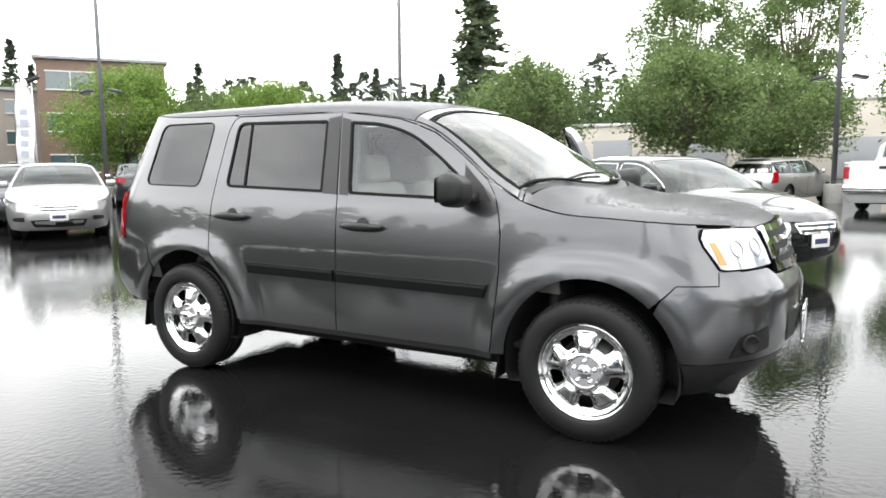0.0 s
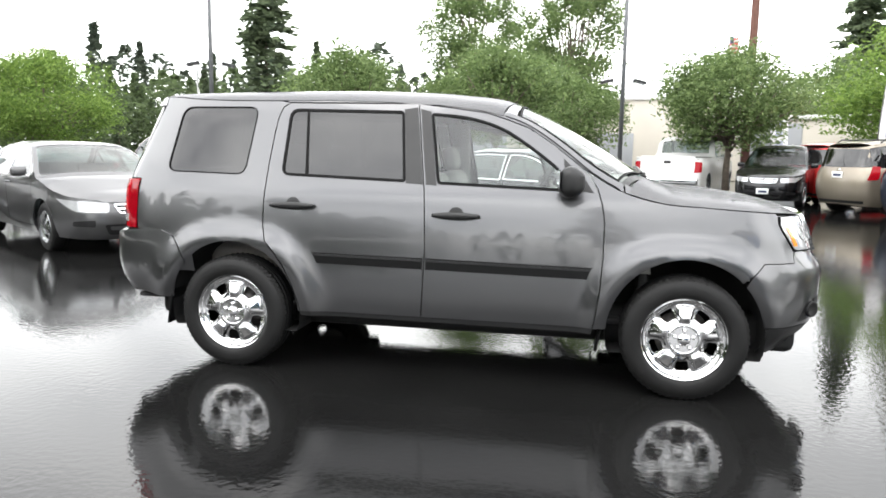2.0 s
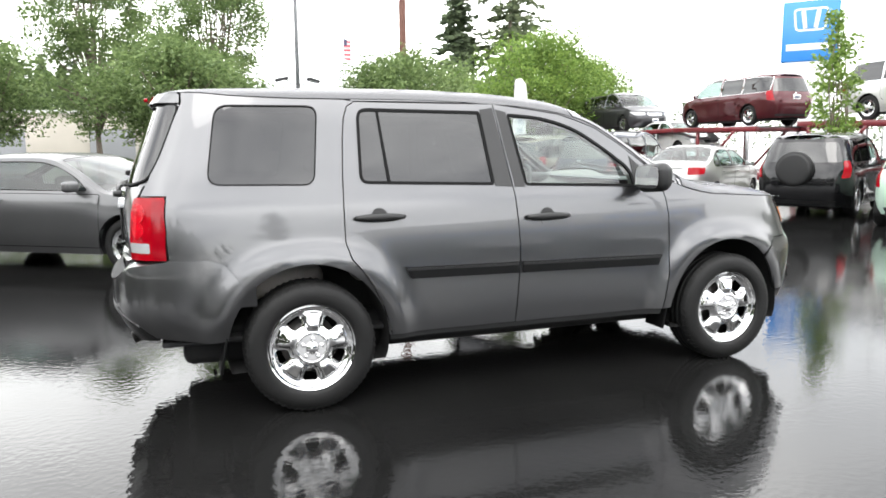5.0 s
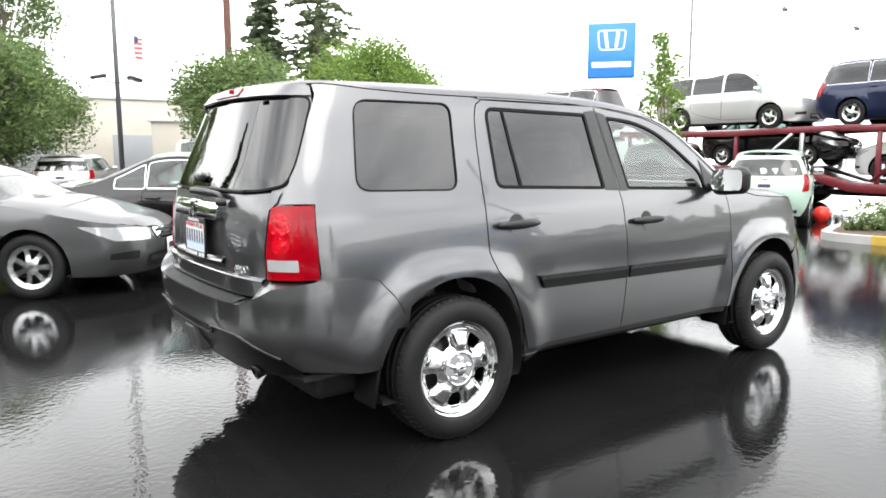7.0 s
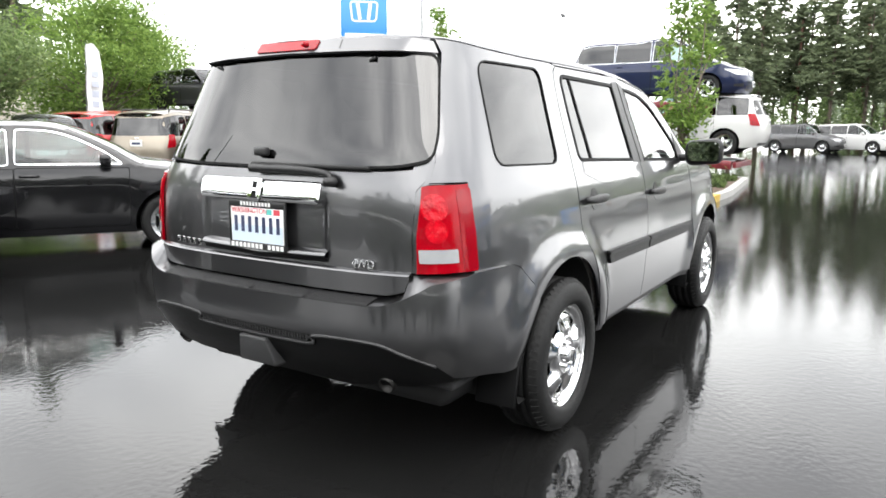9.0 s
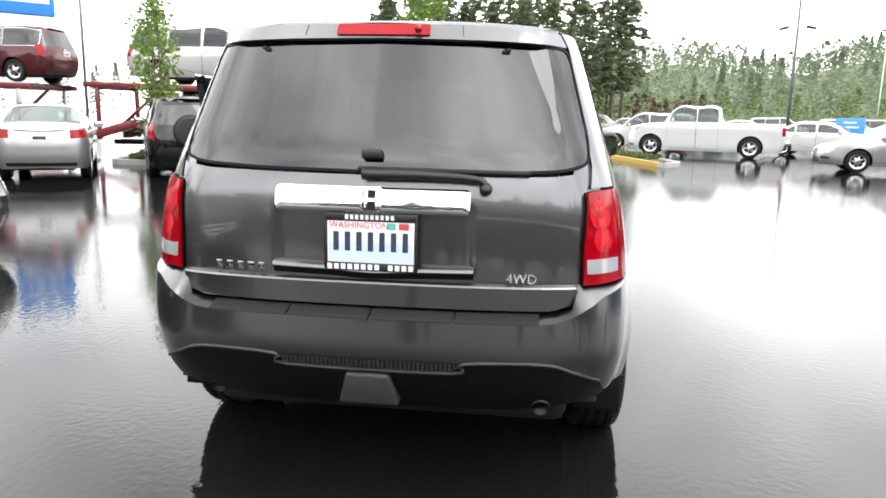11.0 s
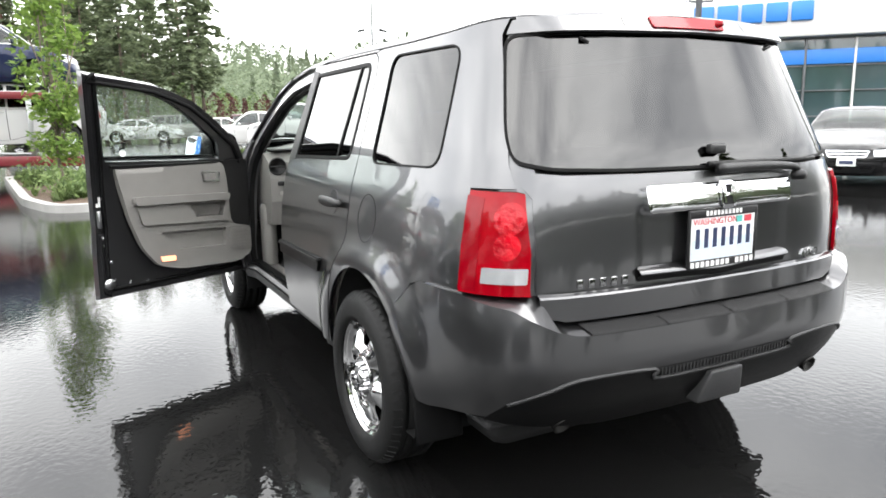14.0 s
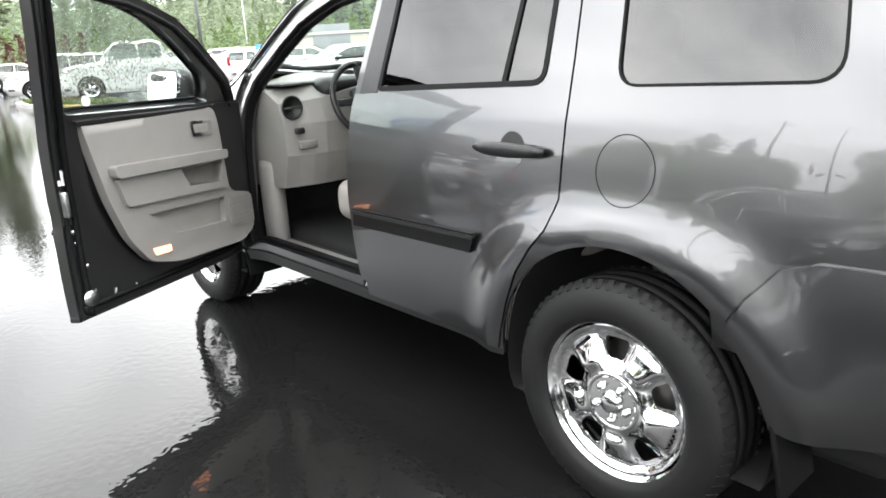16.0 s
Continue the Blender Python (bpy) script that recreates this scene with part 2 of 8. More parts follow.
def inside(pts, poly):
    poly = np.asarray(poly)
    x, y = pts[:, 0], pts[:, 1]
    res = np.zeros(len(pts), bool)
    for (x1, y1), (x2, y2) in zip(poly, np.roll(poly, -1, 0)):
        if y1 != y2:
            res ^= ((y1 > y) != (y2 > y)) & (x < (x2 - x1) * (y - y1) / (y2 - y1) + x1)
    return res


def shrink(poly, d):
    """The polygon moved inwards by d (outwards when negative)."""
    p = np.asarray(poly)
    area = 0.5 * np.sum(p[:, 0] * np.roll(p[:, 1], -1) - np.roll(p[:, 0], -1) * p[:, 1])
    t = np.roll(p, -1, 0) - np.roll(p, 1, 0)
    t /= np.linalg.norm(t, axis=1)[:, None] + 1e-9
    nrm = np.stack([-t[:, 1], t[:, 0]], 1) * np.sign(area)
    return p + nrm * d


from mathutils.geometry import delaunay_2d_cdt


def fill(outline, step, holes=()):
    """Triangles of a flat region with holes: points, triangles, and the border loops."""
    loops = [np.array(spread(list(o), step)) for o in (outline, *holes)]
    lo, hi = loops[0].min(0), loops[0].max(0)
    gx, gy = np.meshgrid(np.arange(lo[0] + step / 2, hi[0], step), np.arange(lo[1] + step / 2, hi[1], step))
    gx = gx + (np.arange(gx.shape[0]) % 2)[:, None] * step / 2
    pts = np.stack([gx.ravel(), gy.ravel()], 1)
    ok = inside(pts, loops[0])
    for h in loops[1:]:
        ok &= ~inside(pts, h)
    pts = pts[ok]
    border = np.concatenate(loops)
    if len(pts):
        far = np.ones(len(pts), bool)
        for i in range(0, len(border), 64):
            d = np.linalg.norm(pts[:, None] - border[None, i : i + 64], axis=2).min(1)
            far &= d > 0.5 * step
        pts = pts[far]
    edges, k = [], 0
    for l in loops:
        edges += [(k + i, k + (i + 1) % len(l)) for i in range(len(l))]
        k += len(l)
    allp = np.concatenate([border, pts]) if len(pts) else border
    vs, _, fs, *_ = delaunay_2d_cdt([Vector(p) for p in allp], edges, [], 0, 1e-6)
    vs = np.array([tuple(v) for v in vs])
    fs = np.array([f for f in fs if len(f) == 3])
    mid = vs[fs].mean(1)
    ok = inside(mid, loops[0])
    for h in loops[1:]:
        ok &= ~inside(mid, h)
    fs = fs[ok]
    # slivers along straight borders would bend the shading
    t = vs[fs]
    u, v, w = t[:, 1] - t[:, 0], t[:, 2] - t[:, 0], t[:, 2] - t[:, 1]
    area = np.abs(u[:, 0] * v[:, 1] - u[:, 1] * v[:, 0])
    longest = np.maximum(np.maximum((u * u).sum(1), (v * v).sum(1)), (w * w).sum(1))
    return vs, fs[area > 0.02 * longest]


def curved_panel(outline, fn, step=0.04, thick=0.018, holes=(), flip=False, lift=0.0):
    """A sheet over a curved surface fn(a, b) -> xyz, cut to an outline, its edges turned in by thick."""
    vs, fs = fill(outline, step, holes)
    e = 2e-3
    P = np.array([fn(a, b) for a, b in vs])
    da = np.array([fn(a + e, b) for a, b in vs]) - P
    db = np.array([fn(a, b + e) for a, b in vs]) - P
    nrm = np.cross(da, db)
    nrm /= np.linalg.norm(nrm, axis=1)[:, None] + 1e-12
    if flip:
        nrm, fs = -nrm, fs[:, ::-1]
    P = P + nrm * lift
    # make the faces agree with the normals
    f0 = np.cross(P[fs[:, 1]] - P[fs[:, 0]], P[fs[:, 2]] - P[fs[:, 0]])
    if len(fs) and (f0 * nrm[fs[:, 0]]).sum() < 0:
        fs = fs[:, ::-1]
    verts, faces = [tuple(p) for p in P], [tuple(f) for f in fs.tolist()]
    if thick:
        count = {}
        for f in faces:
            for i in range(3):
                a, b = f[i], f[(i + 1) % 3]
                count[(a, b)] = 1
        rim = [(a, b) for a, b in count if (b, a) not in count]
        top, low = {}, {}
        for a, b in rim:
            for q in (a, b):
                if q not in top:
                    top[q] = len(verts)
                    verts.append(tuple(P[q]))
                    low[q] = len(verts)
                    verts.append(tuple(P[q] - nrm[q] * thick))
            faces.append((top[b], top[a], low[a], low[b]))
    return verts, faces


def mirrored(mesh):
    return [(x, -y, z) for x, y, z in mesh[0]], [tuple(reversed(f)) for f in mesh[1]]


def curve_of(pts):
    """A smooth function through (a, b) points."""
    a, b = np.array(pts, float).T
    m = np.gradient(b, a) if len(a) > 2 else np.full(len(a), (b[1] - b[0]) / (a[1] - a[0]))
    d = np.diff(b) / np.diff(a)
    for i in range(len(d)):
        if abs(d[i]) < 1e-9:
            m[i] = m[i + 1] = 0

    def exact(x):
        i = min(int(np.searchsorted(a, x, "right") - 1), len(a) - 2)
        h = a[i + 1] - a[i]
        t = (x - a[i]) / h
        return float((2 * t**3 - 3 * t**2 + 1) * b[i] + (t**3 - 2 * t**2 + t) * h * m[i] + (3 * t**2 - 2 * t**3) * b[i + 1] + (t**3 - t**2) * h * m[i + 1])

    n = 600
    x0, x1, m0, m1 = float(a[0]), float(a[-1]), float(m[0]), float(m[-1])
    table = [exact(x) for x in np.linspace(x0, x1, n + 1)]
    k = n / (x1 - x0)

    def f(x):
        if x <= x0:
            return table[0] + m0 * (x - x0)
        if x >= x1:
            return table[n] + m1 * (x - x1)
        q = (x - x0) * k
        i = int(q)
        return table[i] + (table[i + 1] - table[i]) * (q - i) if i < n else table[n]

    return f


def line_table(s, v, n=1200):
    """A quick lookup of a line's coordinate by the way along it."""
    vals, end = np.interp(np.linspace(0, s[-1], n + 1), s, v).tolist(), float(s[-1])
    k = n / end

    def f(q):
        q = min(max(q, 0.0), end) * k
        i = int(q)
        return vals[i] + (vals[i + 1] - vals[i]) * (q - i) if i < n else vals[n]

    return f


def ease(a, b, x):
    t = (x - a) / (b - a)
    return 0.0 if t <= 0 else 1.0 if t >= 1 else t * t * (3 - 2 * t)


class Shell:
    """The skin of a car body: its plan outline, side section, upper edge and crown. x ahead, y to the left, z up.
    Places on the left half are found by (way round the plan, height) or, on top, by (x, y)."""

    def __init__(self, plan, width, edge, crown, lean_rear, lean_front, blend, flares=(), flare=0.0, roll=(2.6, 1.6)):
        line = np.array(smooth_line(plan, 10))
        self.s = np.r_[0, np.cumsum(np.linalg.norm(np.diff(line, axis=0), axis=1))]
        self.line, self.full = line, float(line[:, 1].max())
        self.px, self.py = line_table(self.s, line[:, 0]), line_table(self.s, line[:, 1])
        self.width, self.edge, self.crown = curve_of(width), curve_of(edge), curve_of(crown)
        self.lr, self.lf, self.blend = curve_of(lean_rear), curve_of(lean_front), blend
        self.flares, self.flare, self.roll = flares, flare, roll
        self.end_s, self.cache = float(self.s[-1]), {}

    def spot(self, s, z):
        xb, yb = self.px(s), self.py(s)
        r0, r1, f0, f1 = self.blend
        x = xb
        if xb < r1:
            x += self.lr(z) * (1 - ease(r0, r1, xb))
        if xb > f0:
            x += self.lf(z) * ease(f0, f1, xb)
        w = self.width(z)
        if self.flare and z < 0.98:
            for cx, cz, r in self.flares:
                if abs(x - cx) < r + 0.25:
                    d = math.hypot(x - cx, z - cz)
                    w += self.flare * math.exp(-(((d - r) / 0.09) ** 2)) * ease(0.98, 0.80, abs(z))
        return x, yb / self.full * w, z

    def side(self, s, z):
        return np.array(self.spot(s, z))

    def at_x(self, x, z):
        """The way round the plan at which the flank has this x at this height."""
        lo, hi = 0.10 * self.end_s, 0.90 * self.end_s
        for _ in range(22):
            mid = 0.5 * (lo + hi)
            if self.spot(mid, z)[0] < x:
                lo = mid
            else:
                hi = mid
        return 0.5 * (lo + hi)

    def at_y(self, y, z, rear=True):
        lo, hi = (0.0, 0.3 * self.end_s) if rear else (self.end_s, 0.7 * self.end_s)
        for _ in range(22):
            mid = 0.5 * (lo + hi)
            if self.spot(mid, z)[1] < y:
                lo = mid
            else:
                hi = mid
        return 0.5 * (lo + hi)

    def flank(self, pts):
        """(x, z) points as places on the skin."""
        return [(self.at_x(x, z), z) for x, z in pts]

    def back(self, pts, rear=True):
        return [(self.at_y(y, z, rear), z) for y, z in pts]

    def top(self, x, y):
        e, c = self.edge(x), self.crown(x)
        s = self.at_x_fast(x, e)
        we = max(1e-3, self.spot(s, e)[1])
        q = min(1.0, abs(y) / we)
        n, m = self.roll
        return np.array((x, y, e + (c - e) * (1 - q**n) ** (1 / m)))

    def at_x_fast(self, x, z):
        key = round(x * 200)
        cache = self.cache
        if key not in cache:
            xs = key / 200
            grid = np.linspace(0, self.end_s, 60)
            val = np.array([self.spot(g, self.edge(xs))[0] for g in grid])
            cache[key] = float(np.interp(xs, val, grid))
        k2 = key + (1 if x * 200 > key else -1)
        if k2 not in cache:
            xs = k2 / 200
            grid = np.linspace(0, self.end_s, 60)
            val = np.array([self.spot(g, self.edge(xs))[0] for g in grid])
            cache[k2] = float(np.interp(xs, val, grid))
        t = abs(x * 200 - key)
        return cache[key] * (1 - t) + cache[k2] * t

    def edge_y(self, x):
        e = self.edge(x)
        return self.side(self.at_x_fast(x, e), e)[1]

# ---------------------------------------------------------------- ground
def ground_sheet():
    n, far = 60, 700.0
    vs, fs = [], []
    ts = np.linspace(-1, 1, n + 1)
    xs = np.sign(ts) * np.abs(ts) ** 3 * far
    for x in xs:
        for y in xs:
            vs.append((x, y, 0.0))
    for i in range(n):
        for j in range(n):
            fs.append((i * (n + 1) + j, (i + 1) * (n + 1) + j, (i + 1) * (n + 1) + j + 1, i * (n + 1) + j + 1))
    return tagged(part("ground", (vs, fs), wet_asphalt()), "black wet asphalt car park with mirror-like puddles", "ground", kind="structure")


ground_sheet()

# ---------------------------------------------------------------- the grey sport utility vehicle
WB, HUB_Y, HUB_Z = 1.3875, 0.86, 0.358
suv_plan = [(-2.335, 0), (-2.328, 0.3), (-2.305, 0.55), (-2.262, 0.72), (-2.185, 0.83), (-2.08, 0.89), (-1.9, 0.92), (-1.6, 0.935), (-1.0, 0.94), (0, 0.94),
            (0.9, 0.94), (1.4, 0.935), (1.75, 0.908), (1.95, 0.855), (2.08, 0.75), (2.16, 0.62), (2.22, 0.43), (2.255, 0.2), (2.262, 0)]
suv_width = [(0.20, 0.86), (0.32, 0.905), (0.45, 0.926), (0.60, 0.937), (0.75, 0.94), (0.90, 0.934), (1.05, 0.914), (1.14, 0.896), (1.20, 0.876), (1.26, 0.858), (1.45, 0.797), (1.66, 0.730), (1.74, 0.700)]
suv_edge = [(-2.3, 1.70), (-2.15, 1.728), (-2.0, 1.735), (-1.7, 1.715), (-1.3, 1.705), (-0.9, 1.705), (-0.4, 1.695), (0.0, 1.668), (0.25, 1.628), (0.45, 1.56), (0.65, 1.43), (0.85, 1.275), (1.0, 1.19), (1.2, 1.13), (1.5, 1.105), (1.8, 1.085), (2.0, 1.068), (2.1, 1.05), (2.2, 1.02), (2.45, 0.95)]
suv_crown = [(-2.3, 1.705), (-2.15, 1.745), (-2.0, 1.77), (-1.7, 1.79), (-1.3, 1.80), (-0.9, 1.805), (-0.4, 1.798), (0.0, 1.777), (0.3, 1.735), (0.5, 1.66), (0.8, 1.50), (1.1, 1.32), (1.24, 1.235), (1.32, 1.205), (1.6, 1.175), (1.85, 1.14), (1.98, 1.108), (2.07, 1.07), (2.12, 1.055), (2.2, 1.022), (2.45, 0.951)]
suv_rear = [(0.2, 0.10), (0.5, 0.02), (0.8, 0.0), (1.0, -0.008), (1.18, 0.004), (1.26, 0.025), (1.45, 0.095), (1.68, 0.18), (1.75, 0.205)]
suv_front = [(0.20, -0.26), (0.30, -0.16), (0.42, -0.045), (0.52, -0.01), (0.62, 0.0), (0.74, 0.0), (0.80, -0.03), (0.86, -0.06), (0.95, -0.09), (1.05, -0.135), (1.2, -0.2)]
SUV = Shell(suv_plan, suv_width, suv_edge, suv_crown, suv_rear, suv_front, (-2.05, -1.25, 1.55, 2.1), ((WB, HUB_Z, 0.50), (-WB, HUB_Z, 0.50)), 0.038)
suv = thing("sport_utility_vehicle", "metallic grey sport utility vehicle with its driver's door standing open", "car")


def arch(cx, r, z_rear, z_front, n=26, squash=1.045):
    """Points over a wheel from the rear to the front."""
    a0 = math.pi - math.asin((z_rear - HUB_Z) / (r * squash))
    a1 = math.asin((z_front - HUB_Z) / (r * squash))
    return [(cx + r * math.cos(a), HUB_Z + r * squash * math.sin(a)) for a in np.linspace(a0, a1, n + 1)]


def both(name, mesh, mat, parent, label=""):
    """The same part on either side."""
    return part(name, mesh, mat, parent, label), part(name, mirrored(mesh), mat, parent, label)


def edge_points(x0, x1, n, drop=0.0):
    return [(x, SUV.edge(x) - drop) for x in np.linspace(x0, x1, n)]


GAP = 0.0035
ARCH = 0.437
# outlines in x and z, on either flank
rear_door_line = [(-0.932, 0.385), (-0.945, 0.44), (-0.985, 0.56), (-1.04, 0.68), (-1.10, 0.765), (-1.155, 0.83), (-1.182, 0.92), (-1.182, 1.10), (-1.172, 1.30), (-1.155, 1.50), (-1.14, 1.60), (-1.115, 1.665), (-1.07, 1.692)]
b_line = [(-0.158, 0.385), (-0.150, 0.50), (-0.133, 0.80), (-0.138, 0.95), (-0.150, 1.15), (-0.185, 1.40), (-0.225, 1.688)]
front_door_line = [(0.872, 0.385), (0.885, 0.45), (0.908, 0.62), (0.918, 0.80), (0.920, 1.00), (0.905, 1.10), (0.875, 1.195), (0.82, 1.284), (0.72, 1.364), (0.60, 1.454), (0.46, 1.544), (0.33, 1.593), (0.20, 1.633), (0.0, 1.661), (-0.225, 1.688)]
rear_window = rounded([(-1.078, 1.238), (-0.275, 1.212), (-0.318, 1.640), (-1.062, 1.652)], [0.05, 0.02, 0.02, 0.06])
front_window = rounded([(-0.072, 1.205), (0.690, 1.180), (0.668, 1.29), (0.50, 1.420), (0.33, 1.530), (0.20, 1.580), (0.06, 1.612), (-0.140, 1.628)], [0.02, 0.02, 0.05, 0.2, 0.2, 0.1, 0.1, 0.02])
quarter_window = rounded([(-1.885, 1.247), (-1.332, 1.236), (-1.285, 1.662), (-1.822, 1.662)], [0.07, 0.06, 0.06, 0.07], 7)


def spots(pts, shell=SUV):
    """Places on the skin from (x, z) on the flank, (y, z, "b") at the back and (y, z, "f") at the front."""
    return [(shell.at_x(*p), p[1]) if len(p) == 2 else (shell.at_y(p[0], p[1], p[2] == "b"), p[1]) for p in pts]


def flank_panel(pts, step=0.035, holes=(), lift=0.0, thick=0.018, gap=GAP, shell=SUV):
    a = shrink(np.array(spread(spots(pts, shell), step)), gap)
    return curved_panel(a, shell.side, step, thick, [np.array(spots(h, shell)) for h in holes], flip=True, lift=lift)


def ring(outer, inner, fn, lift=0.0, thick=0.01, step=0.05, flip=True):
    """A band between two closed outlines of as many points each, on a skin, its edges turned in by thick."""
    n, e = len(outer), 2e-3
    rows = []
    for line in (outer, inner):
        P = np.array([fn(a, b) for a, b in line])
        nrm = np.cross(np.array([fn(a + e, b) for a, b in line]) - P, np.array([fn(a, b + e) for a, b in line]) - P)
        nrm /= np.linalg.norm(nrm, axis=1)[:, None] + 1e-12
        if flip:
            nrm = -nrm
        top = P + nrm * lift
        rows.append((top, top - nrm * thick, nrm))
    vs = [tuple(p) for p in np.concatenate([rows[0][1], rows[0][0], rows[0][0], rows[1][0], rows[1][0], rows[1][1]])]
    fs = [(k * n + i, k * n + (i + 1) % n, (k + 1) * n + (i + 1) % n, (k + 1) * n + i) for k in ((0, 2, 4) if thick else (2,)) for i in range(n)]
    a, b, c = (np.array(vs[q]) for q in fs[n if thick else 0][:3])
    if np.dot(np.cross(b - a, c - a), rows[0][2][0]) < 0:
        fs = [tuple(reversed(f)) for f in fs]
    return vs, fs


def whole(fn):
    """A half skin mirrored, for panels that cross the middle."""
    def f(a, z):
        p = np.array(fn(abs(a), z))
        return np.array((p[0], p[1] if a >= 0 else -p[1], p[2]))
    return f


def across(pts):
    """Half an outline, from the middle below to the middle above, closed on the other side."""
    pts = [tuple(p) for p in pts]
    return pts + [(-a, z) for a, z in reversed(pts) if abs(a) > 1e-6]


def letters(text, size, depth, mat, parent, m, name="lettering", label=""):
    cu = bpy.data.curves.new(name, "FONT")
    cu.body, cu.size, cu.extrude, cu.align_x, cu.align_y = text, size, depth, "CENTER", "CENTER"
    ob = bpy.data.objects.new(name, cu)
    scene.collection.objects.link(ob)
    bpy.context.view_layer.update()
    me = bpy.data.meshes.new_from_object(ob)
    bpy.data.objects.remove(ob)
    me.transform(m)
    me.materials.clear()
    me.materials.append(mat)
    o = new(name, me)
    o.parent = parent
    if label:
        o["label"] = label
    return o


# doors, wings and quarter panels
rear_door = list(reversed(rear_door_line)) + b_line
front_door = list(reversed(b_line)) + front_door_line[:-1]
quarter = rear_door_line + edge_points(-1.07, -2.0, 16)[1:] + [(0.62, 1.728, "b"), (0.648, 1.68, "b"), (0.70, 1.45, "b"), (0.740, 1.27, "b"), (0.738, 1.192, "b"), (-2.086, 1.192), (-2.090, 0.866), (-1.90, 0.866), (-1.82, 0.838), (-1.76, 0.765), (-1.715, 0.69)] + arch(-WB, ARCH, 0.676, 0.385)
HINGE = Vector((0.93, 0.895, 0))
DOOR_TURN = Matrix.Translation(HINGE) @ Matrix.Rotation(radians(-65.6), 4, "Z") @ Matrix.Translation(-HINGE)
rw_hole, fw_hole, qw_hole = [np.array(spots(w)) for w in (rear_window, front_window, quarter_window)]
rear_door_mesh = flank_panel(rear_door, holes=[rear_window])
front_door_mesh = flank_panel(front_door, holes=[front_window])
rear_doors = both("rear_door", mirrored(rear_door_mesh), GREY, suv)
passenger_door = part("front_door", mirrored(front_door_mesh), GREY, suv)
driver_door = part("driver_door", flank_panel(front_door, holes=[front_window], thick=0.055), GREY, suv, "grey driver's door standing wide open")
driver_door.matrix_basis = DOOR_TURN
quarters = both("rear_quarter_panel", flank_panel(quarter, holes=[quarter_window]), GREY, suv)
fender = front_door_line[:8] + edge_points(0.86, 1.86, 16) + [(1.872, 1.06), (1.876, 1.02), (1.895, 0.98), (1.968, 0.872), (1.974, 0.804), (1.80, 0.802), (1.735, 0.735)] + list(reversed(arch(WB, ARCH, 0.385, 0.69)))
both("front_wing", flank_panel(fender), GREY, suv)


def glaze(window, mat, parents, seal=0.016, name="window", flank=SUV.side):
    """A pane set into the skin with its rubber seal, on the left and the right."""
    o = np.array(spread(spots(window), 0.05))
    pane = curved_panel(o, flank, 0.08, 0.004, flip=True, lift=-0.004)
    rim = ring(shrink(o, -0.004), shrink(o, seal), flank, 0.003, 0.012)
    for mesh, parent in ((pane, parents[0]), (mirrored(pane), parents[1])):
        w = part(name, mesh, mat, parent)
        part("seal", rim if parent is parents[0] else mirrored(rim), SEAL, w)
    return o


glaze(quarter_window, GLASS_DARK, quarters, 0.003)
glaze(rear_window, GLASS_DARK, (rear_doors[1], rear_doors[0]), 0.013)
glaze(front_window, GLASS_CLEAR, (driver_door, passenger_door), 0.013)
for parent, flip in ((rear_doors[1], False), (rear_doors[0], True)):
    bar = flank_panel([(-0.925, 1.236), (-0.90, 1.236), (-0.935, 1.648), (-0.955, 1.648)], 0.05, lift=0.002, thick=0.008)
    part("window_divider", mirrored(bar) if flip else bar, SEAL, parent)
for door, pts in ((rear_doors, [(-0.272, 1.20), (-0.1585, 1.195), (-0.190, 1.42), (-0.228, 1.668), (-0.318, 1.655)]), ((passenger_door, driver_door), [(-0.146, 1.195), (-0.074, 1.19), (-0.142, 1.642), (-0.214, 1.658), (-0.182, 1.42)])):
    trim = flank_panel(pts, 0.05, lift=0.003, thick=0.006)
    for d in door:
        left = d in (driver_door, rear_doors[1])
        part("pillar_trim", trim if left else mirrored(trim), TRIM_GREY, d)
tri = flank_panel([(0.685, 1.178), (0.855, 1.172), (0.80, 1.255), (0.67, 1.372)], 0.05, lift=0.004, thick=0.008)
part("mirror_mount", tri, BLACK_PLASTIC, driver_door)
part("mirror_mount", mirrored(tri), BLACK_PLASTIC, passenger_door)

# side mouldings and door handles
for (x0, x1), pair in (((-0.855, -0.146), (rear_doors[1], rear_doors[0])), ((-0.128, 0.862), (driver_door, passenger_door))):
    t0, t1 = 0.770 - 0.013 * (x0 + 0.855), 0.770 - 0.013 * (x1 + 0.855)
    front, rear = (0.028 if x1 > 0.5 else 0.0), (0.035 if x0 < -0.5 else 0.0)
    low = flank_panel([(x0 + rear, t0 - 0.074), (x1 - front, t1 - 0.074), (x1, t1), (x0, t0)], 0.03, lift=0.016, thick=0.018)
    ridge = flank_panel([(x0 + rear * 0.4, t0 - 0.026), (x1 - front * 0.4, t1 - 0.026), (x1 - 0.004, t1 - 0.006), (x0 + 0.004, t0 - 0.006)], 0.03, lift=0.023, thick=0.010)
    for mesh, r, parent in ((low, ridge, pair[0]), (mirrored(low), mirrored(ridge), pair[1])):
        mo = part("side_moulding", mesh, MOULD, parent, "dark grey rubbing strip")
        part("ridge", r, BLACK_PLASTIC, mo)


